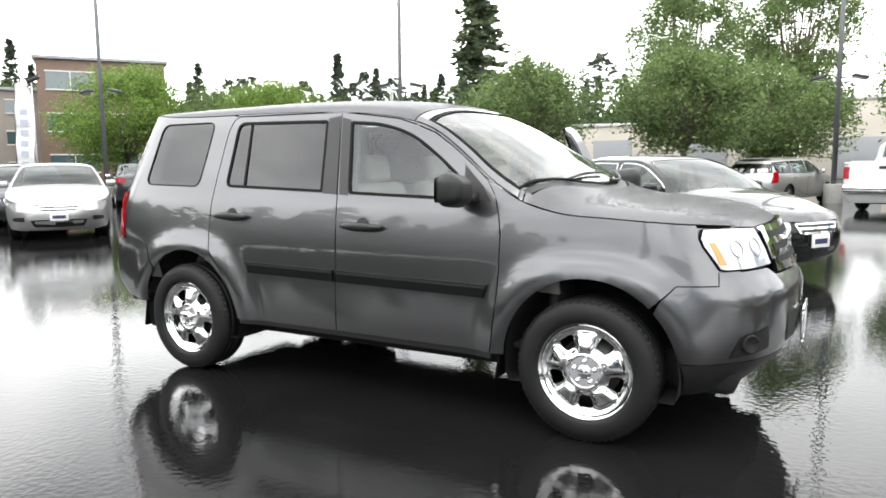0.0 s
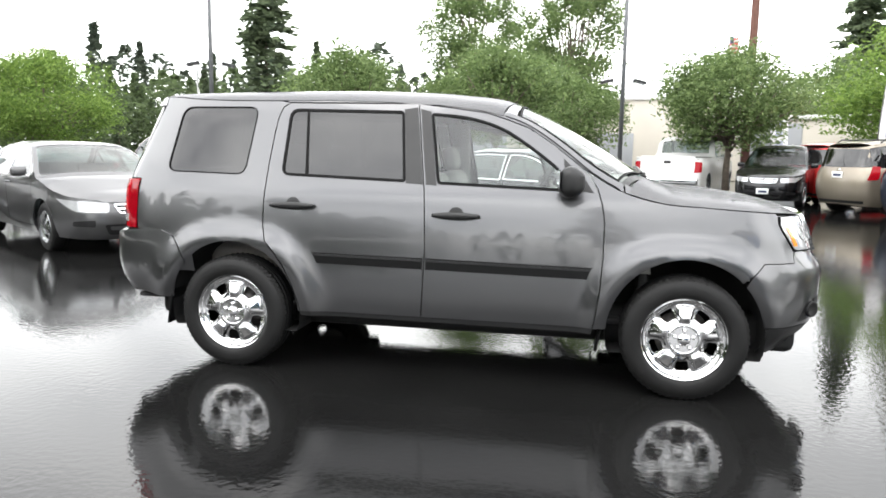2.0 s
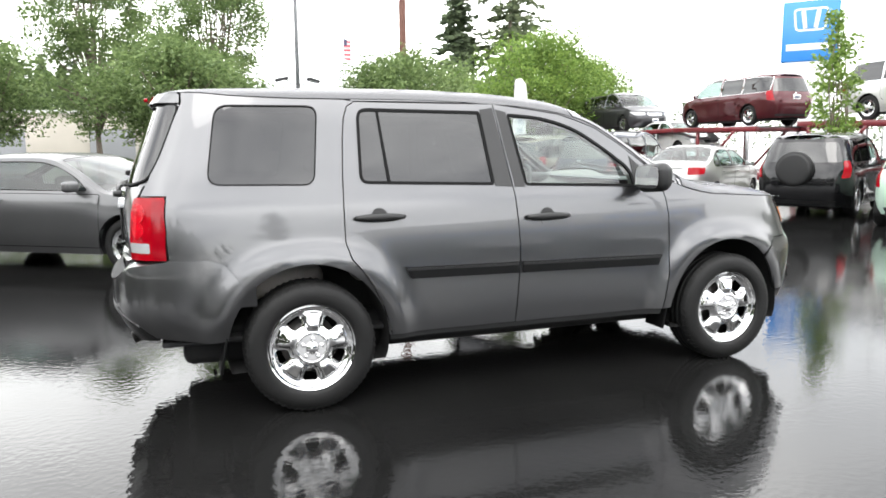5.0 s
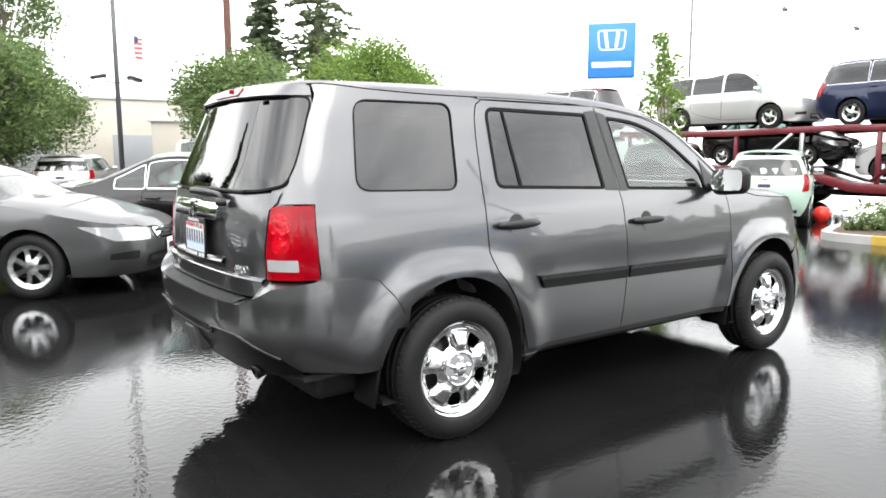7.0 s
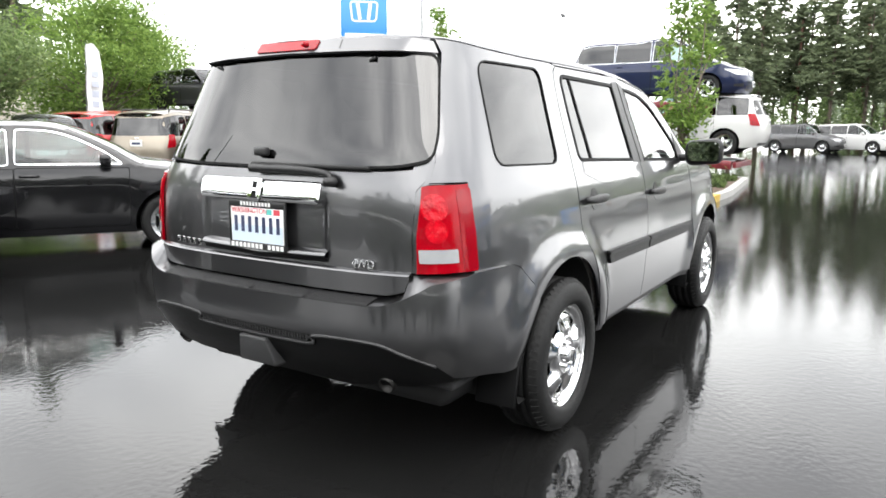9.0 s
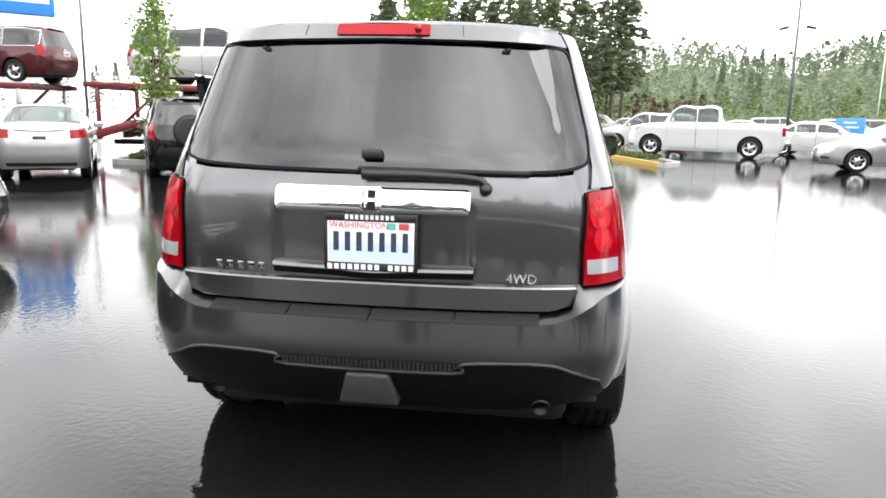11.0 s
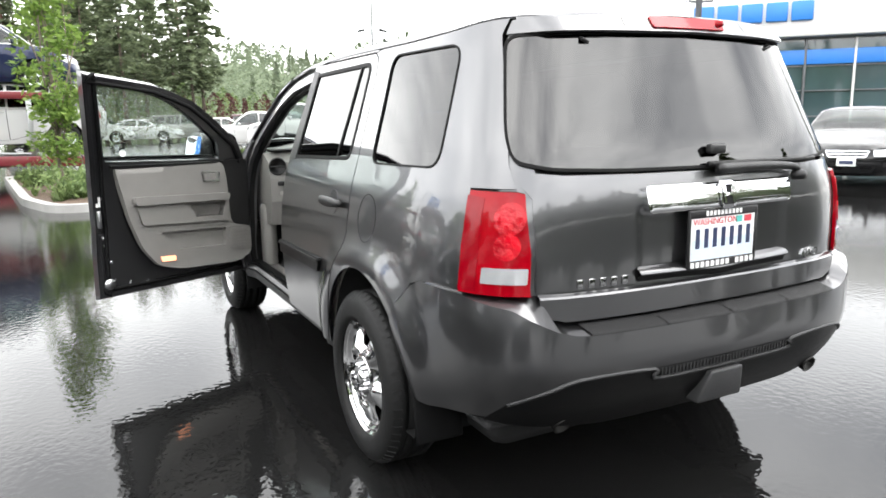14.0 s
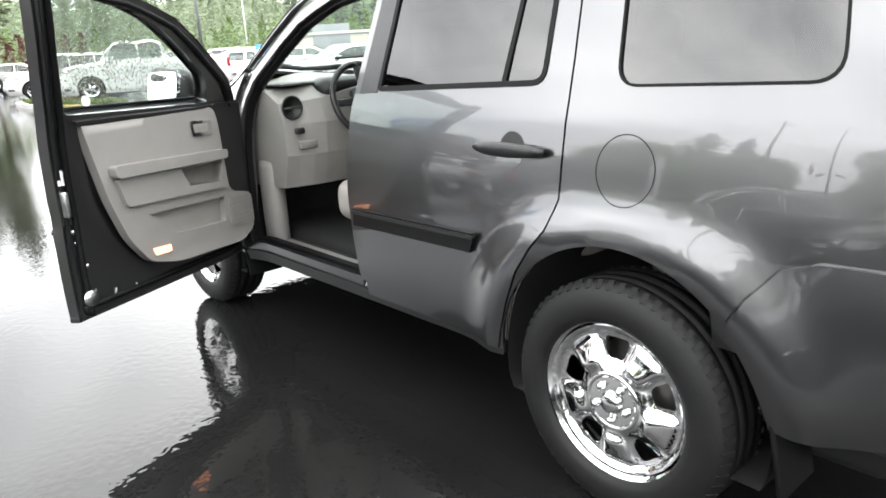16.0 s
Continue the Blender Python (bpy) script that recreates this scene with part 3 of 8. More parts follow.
def pull_handle(cx, cz, parents):
    s0 = SUV.at_x(cx, cz)
    y = SUV.side(s0, cz)[1]
    cup_o = [(cx + 0.052 * math.cos(a), cz - 0.004 + 0.056 * math.sin(a)) for a in np.linspace(0, 2 * math.pi, 28, endpoint=False)]
    cup = flank_panel(cup_o, 0.02, lift=0.0015, thick=0.003, gap=0)
    # black upper half stands in for the shade inside the cup
    upper = flank_panel([(cx + 0.049 * math.cos(a), cz + 0.052 * math.sin(a)) for a in np.linspace(0.05, math.pi - 0.05, 16)], 0.02, lift=0.003, thick=0.004, gap=0)
    bar = []
    for i, t in enumerate(np.linspace(-1, 1, 15)):
        bar.append((cx + 0.138 * t, y + 0.012 + 0.026 * (1 - t**4), cz + 0.001))
    grip = tube(bar, 0.017, 10)
    grip = [(x, yy, cz + (z - cz) * (0.55 + 0.85 * (1 - ((x - cx) / 0.155) ** 2))) for x, yy, z in grip[0]], grip[1]
    gv = [(x, y0 + (yy - y0) * 0.75, z) for (x, yy, z), y0 in zip(grip[0], [y + 0.02] * len(grip[0]))]
    key = lathe([(0.0, 0.034), (0.009, 0.034), (0.011, 0.026)], 14)
    for parent, left in ((parents[0], True), (parents[1], False)):
        f = (lambda m: m) if left else mirrored
        h = part("door_handle", f((gv, grip[1])), BLACK_PLASTIC, parent, "black door handle")
        part("handle_cup", f(cup), GREY, h)
        part("cup_shade", f(upper), BLACK_PLASTIC, h)


pull_handle(-0.985, 1.050, (rear_doors[1], rear_doors[0]))
pull_handle(0.052, 1.018, (driver_door, passenger_door))
fuel = [(-1.392 + 0.092 * math.cos(a), 1.020 + 0.096 * math.sin(a)) for a in np.linspace(0, 2 * math.pi, 40, endpoint=False)]
fo = np.array(spots(fuel))
part("fuel_flap_gap", ring(fo, shrink(fo, 0.0028), SUV.side, 0.0008, 0.001), SEAL, quarters[0])

# roof rails over the doors
rail_low = [(-1.09, 1.697), (-0.70, 1.697), (-0.225, 1.692), (0.0, 1.665), (0.20, 1.637), (0.33, 1.597), (0.46, 1.548), (0.60, 1.458), (0.72, 1.368), (0.80, 1.308)]
both("cant_rail", flank_panel(rail_low + list(reversed(edge_points(-1.09, 0.835, 30))), 0.03, lift=-0.0015, gap=0.0006), GREY, suv)

# roof, windscreen, bonnet


def top_panel(pts, step=0.05, gap=GAP, **k):
    return curved_panel(shrink(np.array(spread(pts, step)), gap), SUV.top, step, 0.018, **k)


def edge_run(x0, x1, n, inset=0.0):
    return [(x, SUV.edge_y(x) - inset) for x in np.linspace(x0, x1, n)]


def both_edges(x0, x1, n, inset, ahead, behind):
    run = edge_run(x0, x1, n, inset)
    return run + ahead + [(x, -y) for x, y in reversed(ahead) if abs(y) > 1e-6] + [(x, -y) for x, y in reversed(run)] + [(x, -y) for x, y in behind if abs(y) > 1e-6] + list(reversed(behind))


roof = both_edges(-2.06, 0.30, 34, 0.0, [(0.345, 0.35), (0.362, 0.15), (0.368, 0.0)], [(-2.105, 0.45), (-2.13, 0.2), (-2.138, 0.0)])
part("roof", top_panel(roof, gap=0.001), GREY_BEADED, suv)
ws = both_edges(0.40, 0.99, 16, 0.042, [(1.10, 0.55), (1.17, 0.35), (1.20, 0.15), (1.205, 0.0)], [(0.395, 0.45), (0.402, 0.2), (0.406, 0.0)])
screen = part("windscreen", top_panel(ws, 0.07, lift=-0.006), GLASS_CLEAR, suv)
ws_o = np.array(spread(ws, 0.05))
part("screen_surround", ring(shrink(ws_o, -0.003), shrink(ws_o, 0.010), SUV.top, 0.0, 0.01, flip=False), SEAL, screen)
for sgn in (1, -1):
    run = edge_run(0.31, 1.0, 16)
    inner = [(x, y - 0.036) for x, y in reversed(run)]
    pts = [(x, sgn * y) for x, y in run + inner]
    part("a_pillar", top_panel(pts, 0.03), GREY, suv)
head = both_edges(0.31, 0.385, 4, 0.03, [(0.389, 0.45), (0.396, 0.2), (0.40, 0.0)], [(0.35, 0.35), (0.366, 0.15), (0.372, 0.0)])
part("screen_header", top_panel(head, 0.04), GREY, suv)
hood = both_edges(1.05, 1.96, 16, 0.0005, [(2.03, 0.60), (2.075, 0.45), (2.105, 0.2), (2.11, 0.0)], [(1.17, 0.55), (1.24, 0.35), (1.27, 0.15), (1.275, 0.0)])
bonnet = part("bonnet", top_panel(hood, gap=0.001), GREY_BEADED, suv)
for x0, x1, inset, low in ((1.03, 2.02, 0.05, -0.007), (-2.03, 0.33, 0.05, -0.009), (0.30, 1.02, 0.05, -0.010)):
    for sgn in (1, -1):
        run = edge_run(x0, x1, 18)
        band = [(x, sgn * (y - 0.0015)) for x, y in run] + [(x, sgn * (y - inset)) for x, y in reversed(run)]
        part("seam_flange", top_panel(band, 0.04, 0.0, lift=low), GREY, suv)
both("lamp_bay", flank_panel([(1.80, 0.845), (2.06, 0.85), (2.03, 1.065), (1.80, 1.075)], 0.03, lift=-0.012, thick=0.0), GREY, suv)
cowl = both_edges(1.0, 1.045, 3, 0.03, [(1.165, 0.55), (1.235, 0.35), (1.265, 0.15), (1.27, 0.0)], [(1.11, 0.55), (1.18, 0.35), (1.21, 0.15), (1.215, 0.0)])
part("cowl", top_panel(cowl, 0.04, lift=-0.012), BLACK_PLASTIC, suv)
for pts in (((1.14, -0.50), (1.13, -0.2), (1.13, 0.12)), ((1.20, 0.05), (1.19, 0.30), (1.09, 0.56))):
    arm = tube([tuple(SUV.top(x, y) + np.array((0, 0, 0.012))) for x, y in smooth_line(pts, 6)], 0.009, 6)
    part("front_wiper", arm, BLACK_PLASTIC, screen)

# water drops standing on the bonnet and roof
rng = random.Random(5)
drops = ([], [])


def drop_at(p, r, out):
    k = len(out[0])
    for h, q in ((0.0, 1.0), (0.55, 0.75)):
        for i in range(6):
            a = i * math.pi / 3
            out[0].append((p[0] + r * q * math.cos(a), p[1] + r * q * math.sin(a), p[2] + r * h * 0.8))
    out[0].append((p[0], p[1], p[2] + r * 0.62))
    for i in range(6):
        j = (i + 1) % 6
        out[1].extend([(k + i, k + j, k + 6 + j, k + 6 + i), (k + 6 + i, k + 6 + j, k + 12)])


for _ in range(2600):
    x, y = rng.uniform(1.28, 2.02), rng.uniform(-0.72, 0.72)
    drop_at(SUV.top(x, y), rng.uniform(0.0025, 0.007), drops)
WATER = material("water", (0.9, 0.9, 0.9), 0.02, 0, 0, 5, 0, 60, 0, 0, 0.5, 1.0, 1.33)
tagged(part("raindrops", drops, WATER, bonnet), kind="stuff")

# headlamps, grille and front bumper
lamp = [(1.879, 1.02), (1.884, 1.062), (1.97, 1.062), (0.60, 1.058, "f"), (0.485, 1.05, "f"), (0.465, 0.97, "f"), (0.45, 0.872, "f"), (0.62, 0.867, "f"), (1.995, 0.868), (1.970, 0.876), (1.914, 0.957), (1.898, 0.98)]
lo = np.array(spread(spots(lamp), 0.03))
lens_mesh, bed = curved_panel(lo, SUV.side, 0.04, 0.02, flip=True, lift=0.004), curved_panel(shrink(lo, 0.005), SUV.side, 0.04, 0.0, flip=True, lift=0.0075)
amber = flank_panel([(1.912, 1.0), (1.935, 1.0), (1.995, 0.893), (1.965, 0.893)], 0.03, lift=0.010, thick=0.004)
bulbs = []
for y0, rr in ((0.56, 0.046), (0.69, 0.040)):
    round_o = np.array([(SUV.at_y(y0, 0.965, False) + rr * math.cos(a), 0.965 + rr * math.sin(a)) for a in np.linspace(0, 2 * math.pi, 24, endpoint=False)])
    bulbs.append(ring(round_o, shrink(round_o, 0.007), SUV.side, 0.011, 0.003))
for f in (lambda m: m, mirrored):
    hl = part("headlamp", f(lens_mesh), SEAL, suv, "clear headlamp with an amber marker")
    part("lens", f(bed), CLEAR_LENS, hl)
    part("amber_marker", f(amber), AMBER_LENS, hl)
    for m_ in bulbs:
        part("reflector_rim", f(m_), STEEL, hl)
gfn = whole(SUV.side)
S_END = SUV.end_s
front_fn = lambda a, z: gfn((S_END - abs(a)) * (1 if a >= 0 else -1), z) if abs(a) > 1e-6 else SUV.side(S_END, z)
fa = lambda y, z: S_END - SUV.at_y(y, z, False)
grille_o = np.array(spread(across([(0, 0.822), (fa(0.40, 0.83), 0.832), (fa(0.44, 0.90), 0.90), (fa(0.455, 1.02), 1.02), (fa(0.44, 1.05), 1.05), (0, 1.055)]), 0.04))
grille = part("grille", curved_panel(grille_o, front_fn, 0.05, 0.03, flip=False, lift=0.02), CHROME, suv, "chrome three-bar grille")
for z0 in (0.865, 0.925, 0.985):
    slot = np.array(spread(rounded(across([(0.0, z0), (fa(0.385, z0), z0 + 0.004), (fa(0.40, z0 + 0.03), z0 + 0.034), (0.0, z0 + 0.034)]), 0.01), 0.04))
    part("slot", curved_panel(slot, front_fn, 0.05, 0.0, flip=False, lift=0.0225), DARK, grille)
part("emblem", moved(box(0, 0, 0, 0.02, 0.12, 0.10, 0.03, 3), pose(2.195, 0, 0.955)), CHROME, grille)
bump_half = [(0, 0.44), (fa(0.5, 0.44), 0.44), (S_END - SUV.at_x(2.02, 0.44), 0.44), (S_END - SUV.at_x(1.82, 0.44), 0.44)]
lip = [p for p in reversed(arch(WB, ARCH, 0.385, 0.45)) if p[0] > WB and p[1] < 0.70]
bump_half += [(S_END - SUV.at_x(x, z), z) for x, z in lip[1:]] + [(S_END - SUV.at_x(x, z), z) for x, z in ((1.737, 0.733), (1.80, 0.801), (1.974, 0.803), (1.970, 0.866), (2.03, 0.862))] + [(fa(0.50, 0.862), 0.862), (fa(0.43, 0.83), 0.824), (0, 0.815)]
fbo = np.array(spread(across(bump_half), 0.04))


def front_skin(a, z):
    p = np.array(front_fn(a, z))
    p[0] += 0.012 * ease(0.81, 0.77, z) * ease(1.85, 2.05, p[0])
    return p


front_bumper = part("front_bumper", curved_panel(shrink(fbo, 0.001), front_skin, 0.045, 0.02, flip=False), GREY, suv)
low_half = [(0, 0.27), (fa(0.5, 0.27), 0.265), (S_END - SUV.at_x(1.95, 0.265), 0.262), (S_END - SUV.at_x(1.815, 0.262), 0.262), (S_END - SUV.at_x(1.822, 0.43), 0.435), (S_END - SUV.at_x(2.02, 0.435), 0.435), (fa(0.5, 0.435), 0.435), (0, 0.435)]
part("valance", curved_panel(np.array(spread(across(low_half), 0.04)), front_skin, 0.05, 0.02, flip=False), TRIM_GREY, front_bumper)
air = np.array(spread(rounded(across([(0, 0.475), (fa(0.36, 0.475), 0.475), (fa(0.42, 0.60), 0.62), (0, 0.64)]), 0.03), 0.04))
part("air_intake", curved_panel(air, front_skin, 0.06, 0.0, flip=False, lift=0.003), BLACK_PLASTIC, front_bumper)
fog = [(2.01, 0.462), (2.055, 0.565), (2.155, 0.605), (2.16, 0.49)]
for sgn in (1, -1):
    fo2 = np.array(spread([(sgn * (S_END - SUV.at_x(x, z)), z) for x, z in fog], 0.03))
    recess = part("fog_recess", curved_panel(fo2, front_skin, 0.04, 0.0, flip=False, lift=0.003), BLACK_PLASTIC, front_bumper)
    c = front_skin(sgn * (S_END - SUV.at_x(2.09, 0.53)), 0.53)
    turn = pose(c[0], c[1], c[2], 0, 0, -90 + sgn * 52)
    part("fog_lamp", moved(lathe([(0.0, 0.012), (0.030, 0.016), (0.036, 0.022), (0.044, 0.022), (0.046, 0.0)], 20), turn @ pose(0, 0, 0)), DARK, recess)
plate = part("front_number_plate", box(2.288, 0, 0.52, 0.012, 0.31, 0.16, 0.004), WHITE_PLASTIC, front_bumper)
part("plate_frame", join(box(2.292, 0, 0.605, 0.014, 0.33, 0.022, 0.004), box(2.292, 0, 0.435, 0.014, 0.33, 0.022, 0.004), box(2.292, 0.16, 0.52, 0.014, 0.014, 0.15, 0.004), box(2.292, -0.16, 0.52, 0.014, 0.014, 0.15, 0.004)), CHROME, plate)

# tailgate, rear glass, lamps
back = whole(SUV.side)
ba = lambda y, z: SUV.at_y(y, z, True)


def tail(a, z):
    p = np.array(back(a, z))
    m = ease(0.352, 0.330, abs(p[1])) * ease(0.895, 0.915, z) * ease(1.125, 1.105, z)
    p[0] += 0.014 * m
    return p


gate_o = np.array(spread(across([(0, 0.775), (ba(0.62, 0.775), 0.775), (ba(0.69, 0.79), 0.795), (ba(0.708, 0.85), 0.85), (ba(0.706, 1.0), 1.0), (ba(0.708, 1.165), 1.165), (ba(0.73, 1.20), 1.20), (ba(0.732, 1.245), 1.250), (ba(0.60, 1.24), 1.236), (ba(0.3, 1.23), 1.231), (0, 1.229)]), 0.02))
CREASE, STEP_OUT = 0.858, 0.021


def tail_low(a, z):
    p = np.array(back(a, z))
    p[0] -= STEP_OUT
    return p


def sweep(spots_y, section, skin):
    """A section of (out, height) points carried along the tailgate at constant height."""
    v, f, k = [], [], len(section)
    for y, dz in spots_y:
        for out, z in section:
            a = ba(abs(y), z + dz) * (1 if y >= 0 else -1)
            p = np.array(skin(a, z + dz))
            v.append((p[0] - out, p[1], p[2]))
    for i in range(len(spots_y) - 1):
        for j in range(k - 1):
            f.append((i * k + j, i * k + j + 1, (i + 1) * k + j + 1, (i + 1) * k + j))
    return v, f


gate_in = shrink(gate_o, 0.003)
upper_o = np.array([p for p in gate_in if p[1] > CREASE + 0.009])
lower_o = np.array([p for p in gate_in if p[1] < CREASE])
upper_o = upper_o[np.argsort(np.arctan2(upper_o[:, 1] - 1.05, upper_o[:, 0]))]
lower_o = np.concatenate([lower_o[np.argsort(np.arctan2(lower_o[:, 1] - 0.83, lower_o[:, 0] * 0.1))], np.zeros((0, 2))])
along = [(y, 0.0) for y in np.linspace(-0.703, 0.703, 60)]
ledge_strip = sweep(along, [(0.0, CREASE + 0.016), (0.001, CREASE + 0.009), (STEP_OUT * 0.75, CREASE + 0.003), (STEP_OUT, CREASE - 0.003), (STEP_OUT, CREASE - 0.02)], back)
tailgate = part("tailgate", join(curved_panel(upper_o, tail, 0.018, 0.02, flip=True), curved_panel(lower_o, tail_low, 0.03, 0.02, flip=True)), GREY, suv)
part("crease", ledge_strip, GREY, tailgate, smooth=False)
lip_run = [(y, 0.004 * (y / 0.35) ** 2 - 0.007 * math.exp(-((y / 0.10) ** 2))) for y in np.linspace(-0.352, 0.352, 44)]
part("handle_lip", sweep(lip_run, [(-0.012, 0.924), (0.012, 0.914), (0.022, 0.904), (0.022, 0.900), (0.004, 0.892), (0.001, 0.876)], back), GREY, tailgate)
# black strip paints the shade of the recess beneath the lip
part("handle_recess", sweep(lip_run, [(0.018, 0.8985), (0.0065, 0.890), (0.0035, 0.876)], back), SEAL, tailgate)
glass_o = np.array(spread(rounded(across([(0, 1.236), (ba(0.40, 1.24), 1.240), (ba(0.64, 1.25), 1.250), (ba(0.734, 1.275), 1.275), (ba(0.728, 1.36), 1.36), (ba(0.698, 1.48), 1.48), (ba(0.646, 1.674), 1.674), (ba(0.35, 1.683), 1.683), (0, 1.688)]), 0.05, 6), 0.03))
rear_glass = part("rear_window", curved_panel(shrink(glass_o, 0.001), back, 0.03, 0.01, flip=True, lift=-0.002), GLASS_DARK, suv, "dark privacy glass")
part("seal", ring(shrink(glass_o, -0.003), shrink(glass_o, 0.007), back, 0.001, 0.01, flip=True), SEAL, rear_glass)
spoil_o = np.array(spread(across([(0, 1.692), (ba(0.35, 1.687), 1.687), (ba(0.642, 1.679), 1.679), (ba(0.618, 1.724), 1.724), (ba(0.30, 1.735), 1.742), (0, 1.746)]), 0.03))


def spoil(a, z):
    p = np.array(back(a, z))
    p[0] -= 0.028 * min(1.0, max(0.0, (1.748 - z) / 0.06)) * ease(0.632, 0.54, abs(p[1]))
    return p


spoiler = part("spoiler", curved_panel(spoil_o, spoil, 0.03, 0.012, flip=True), GREY, suv)
lip_v, lip_f, N = [], [], 40
for i in range(N + 1):
    y = -0.61 + 1.22 * i / N
    z = 1.746 - 0.022 * (abs(y) / 0.61) ** 2
    a = ba(abs(y), z) * (1 if y >= 0 else -1)
    q = spoil(a, z)
    xr = -2.138 + 0.05 * (abs(y) / 0.55) ** 2
    lip_v += [tuple(q), tuple(SUV.top(max(xr, q[0] + 0.004), y))]
for i in range(N):
    lip_f.append((2 * i, 2 * i + 1, 2 * i + 3, 2 * i + 2))
part("spoiler_top", (lip_v, lip_f), GREY, spoiler)
for y in (0.28, -0.28):
    a = ba(0.28, 1.71) * np.sign(y)
    part("spoiler_joint", curved_panel(np.array([(a - 0.0015, 1.700), (a + 0.0015, 1.700), (a + 0.0015, 1.738), (a - 0.0015, 1.738)]), spoil, 0.02, 0, flip=True, lift=0.001), SEAL, spoiler)
ch = np.array(spread(rounded([(-ba(0.165, 1.71), 1.700), (ba(0.165, 1.71), 1.700), (ba(0.165, 1.735), 1.739), (-ba(0.165, 1.735), 1.739)], 0.01), 0.02))
part("high_brake_lamp", curved_panel(ch, spoil, 0.03, 0.012, flip=True, lift=0.006), RED_LENS, spoiler, "long red high-level brake lamp")
part("camera_pod", moved(lathe([(0.0, 0.022), (0.010, 0.020), (0.014, 0.0)], 12), pose(-2.175, -0.125, 1.722, 0, 0, 90)), RED_LENS, spoiler)

# tail lamps
tl = [(-2.094, 0.866), (-2.092, 1.02), (-2.088, 1.190), (0.742, 1.188, "b"), (0.722, 1.182, "b"), (0.720, 1.0, "b"), (0.722, 0.862, "b")]
tlo = np.array(spread(spots(tl), 0.03))
case = curved_panel(tlo, SUV.side, 0.04, 0.03, flip=True, lift=0.001)
lens_o = shrink(tlo, 0.004)
sl, sr = lens_o[:, 0].min(), lens_o[:, 0].max()
mid_s = sl + 0.70 * (sr - sl)


def lens_skin(s, z):
    p = np.array(SUV.side(s, z))
    p[0] -= 0.010 * math.exp(-(((s - (sl + 0.35 * (sr - sl))) / 0.10) ** 2))
    return p


red = curved_panel(lens_o, lens_skin, 0.025, 0.012, flip=True, lift=0.008)
rev = np.array(spread(rounded([(sl + 0.015, 0.905), (mid_s - 0.01, 0.905), (mid_s - 0.01, 0.955), (sl + 0.015, 0.955)], 0.006), 0.02))
rev_m = curved_panel(rev, lens_skin, 0.03, 0.004, flip=True, lift=0.011)
bowls = []
for zz, rr in ((1.105, 0.050), (1.02, 0.042)):
    pts = np.array([(sl + 0.52 * (mid_s - sl) + rr * math.cos(t), zz + rr * math.sin(t)) for t in np.linspace(0, 2 * math.pi, 20, endpoint=False)])
    bowls.append(curved_panel(pts, lens_skin, 0.02, 0.003, flip=True, lift=0.0105))
RED_BRIGHT = material("red_reflector", (0.42, 0.002, 0.01), 0.1, 0.0, 0.42, 20, 0.5, 36, 0.2, 0.02, 0.3)
RED_DEEP = material("red_marker", (0.22, 0.0006, 0.006), 0.12, 0, 0.1, 20, 0, 60, 0.2, 0.02, 0.25)
mark = np.array(spread([(mid_s + 0.006, 0.878), (sr - 0.004, 0.878), (sr - 0.004, 1.172), (mid_s + 0.006, 1.166)], 0.02))
mark_m = curved_panel(mark, lens_skin, 0.03, 0.003, flip=True, lift=0.0095)
for f in (lambda m: m, mirrored):
    lampo = part("tail_lamp", f(case), SEAL, suv, "tall red tail lamp with a clear reversing strip")
    part("lens", f(red), RED_LENS, lampo)
    part("marker", f(mark_m), RED_DEEP, lampo)
    part("reversing_lens", f(rev_m), CLEAR_LENS, lampo)
    for b in bowls:
        part("reflector_bowl", f(b), RED_BRIGHT, lampo)

jamb_o = np.array(spread([(ba(0.665, 0.80), 0.80), (ba(0.78, 0.86), 0.86), (ba(0.78, 1.2), 1.20), (ba(0.75, 1.30), 1.30), (ba(0.68, 1.60), 1.60), (ba(0.62, 1.715), 1.715), (ba(0.58, 1.70), 1.70), (ba(0.63, 1.60), 1.60), (ba(0.68, 1.40), 1.40), (ba(0.68, 1.20), 1.20), (ba(0.665, 1.0), 1.0)], 0.03))
both("tailgate_jamb", curved_panel(jamb_o, back, 0.03, 0.0, flip=True, lift=-0.010), GREY, suv)

# chrome bar, emblem, number plate, wiper and lettering on the tailgate
bar_o = np.array(spread(rounded([(-0.334, 1.103), (0.334, 1.103), (0.336, 1.188), (-0.336, 1.188)], 0.018), 0.02))


def bar_skin(y, z):
    a = ba(abs(y), z)
    p = np.array(back(a * (1 if y >= 0 else -1), z))
    t = (z - 1.1455) / 0.0425
    p[0] -= 0.026 + 0.0015 * (1 - t * t) - 0.0042 * t - 0.008 * max(0.0, abs(t) - 0.86) / 0.14
    return p


chrome_bar = part("chrome_bar", curved_panel(bar_o, bar_skin, 0.02, 0.03, flip=True), CHROME, tailgate, "polished chrome bar over the number plate")
em = np.array(spread(rounded([(-0.036, 1.106), (0.030, 1.106), (0.036, 1.184), (-0.042, 1.184)], 0.016), 0.01))
emblem = part("emblem", curved_panel(em, bar_skin, 0.02, 0.01, flip=True, lift=0.004), DARK, chrome_bar)
part("emblem_rim", ring(em, shrink(em, 0.007), bar_skin, 0.009, 0.008, 0.02, flip=True), CHROME, emblem)
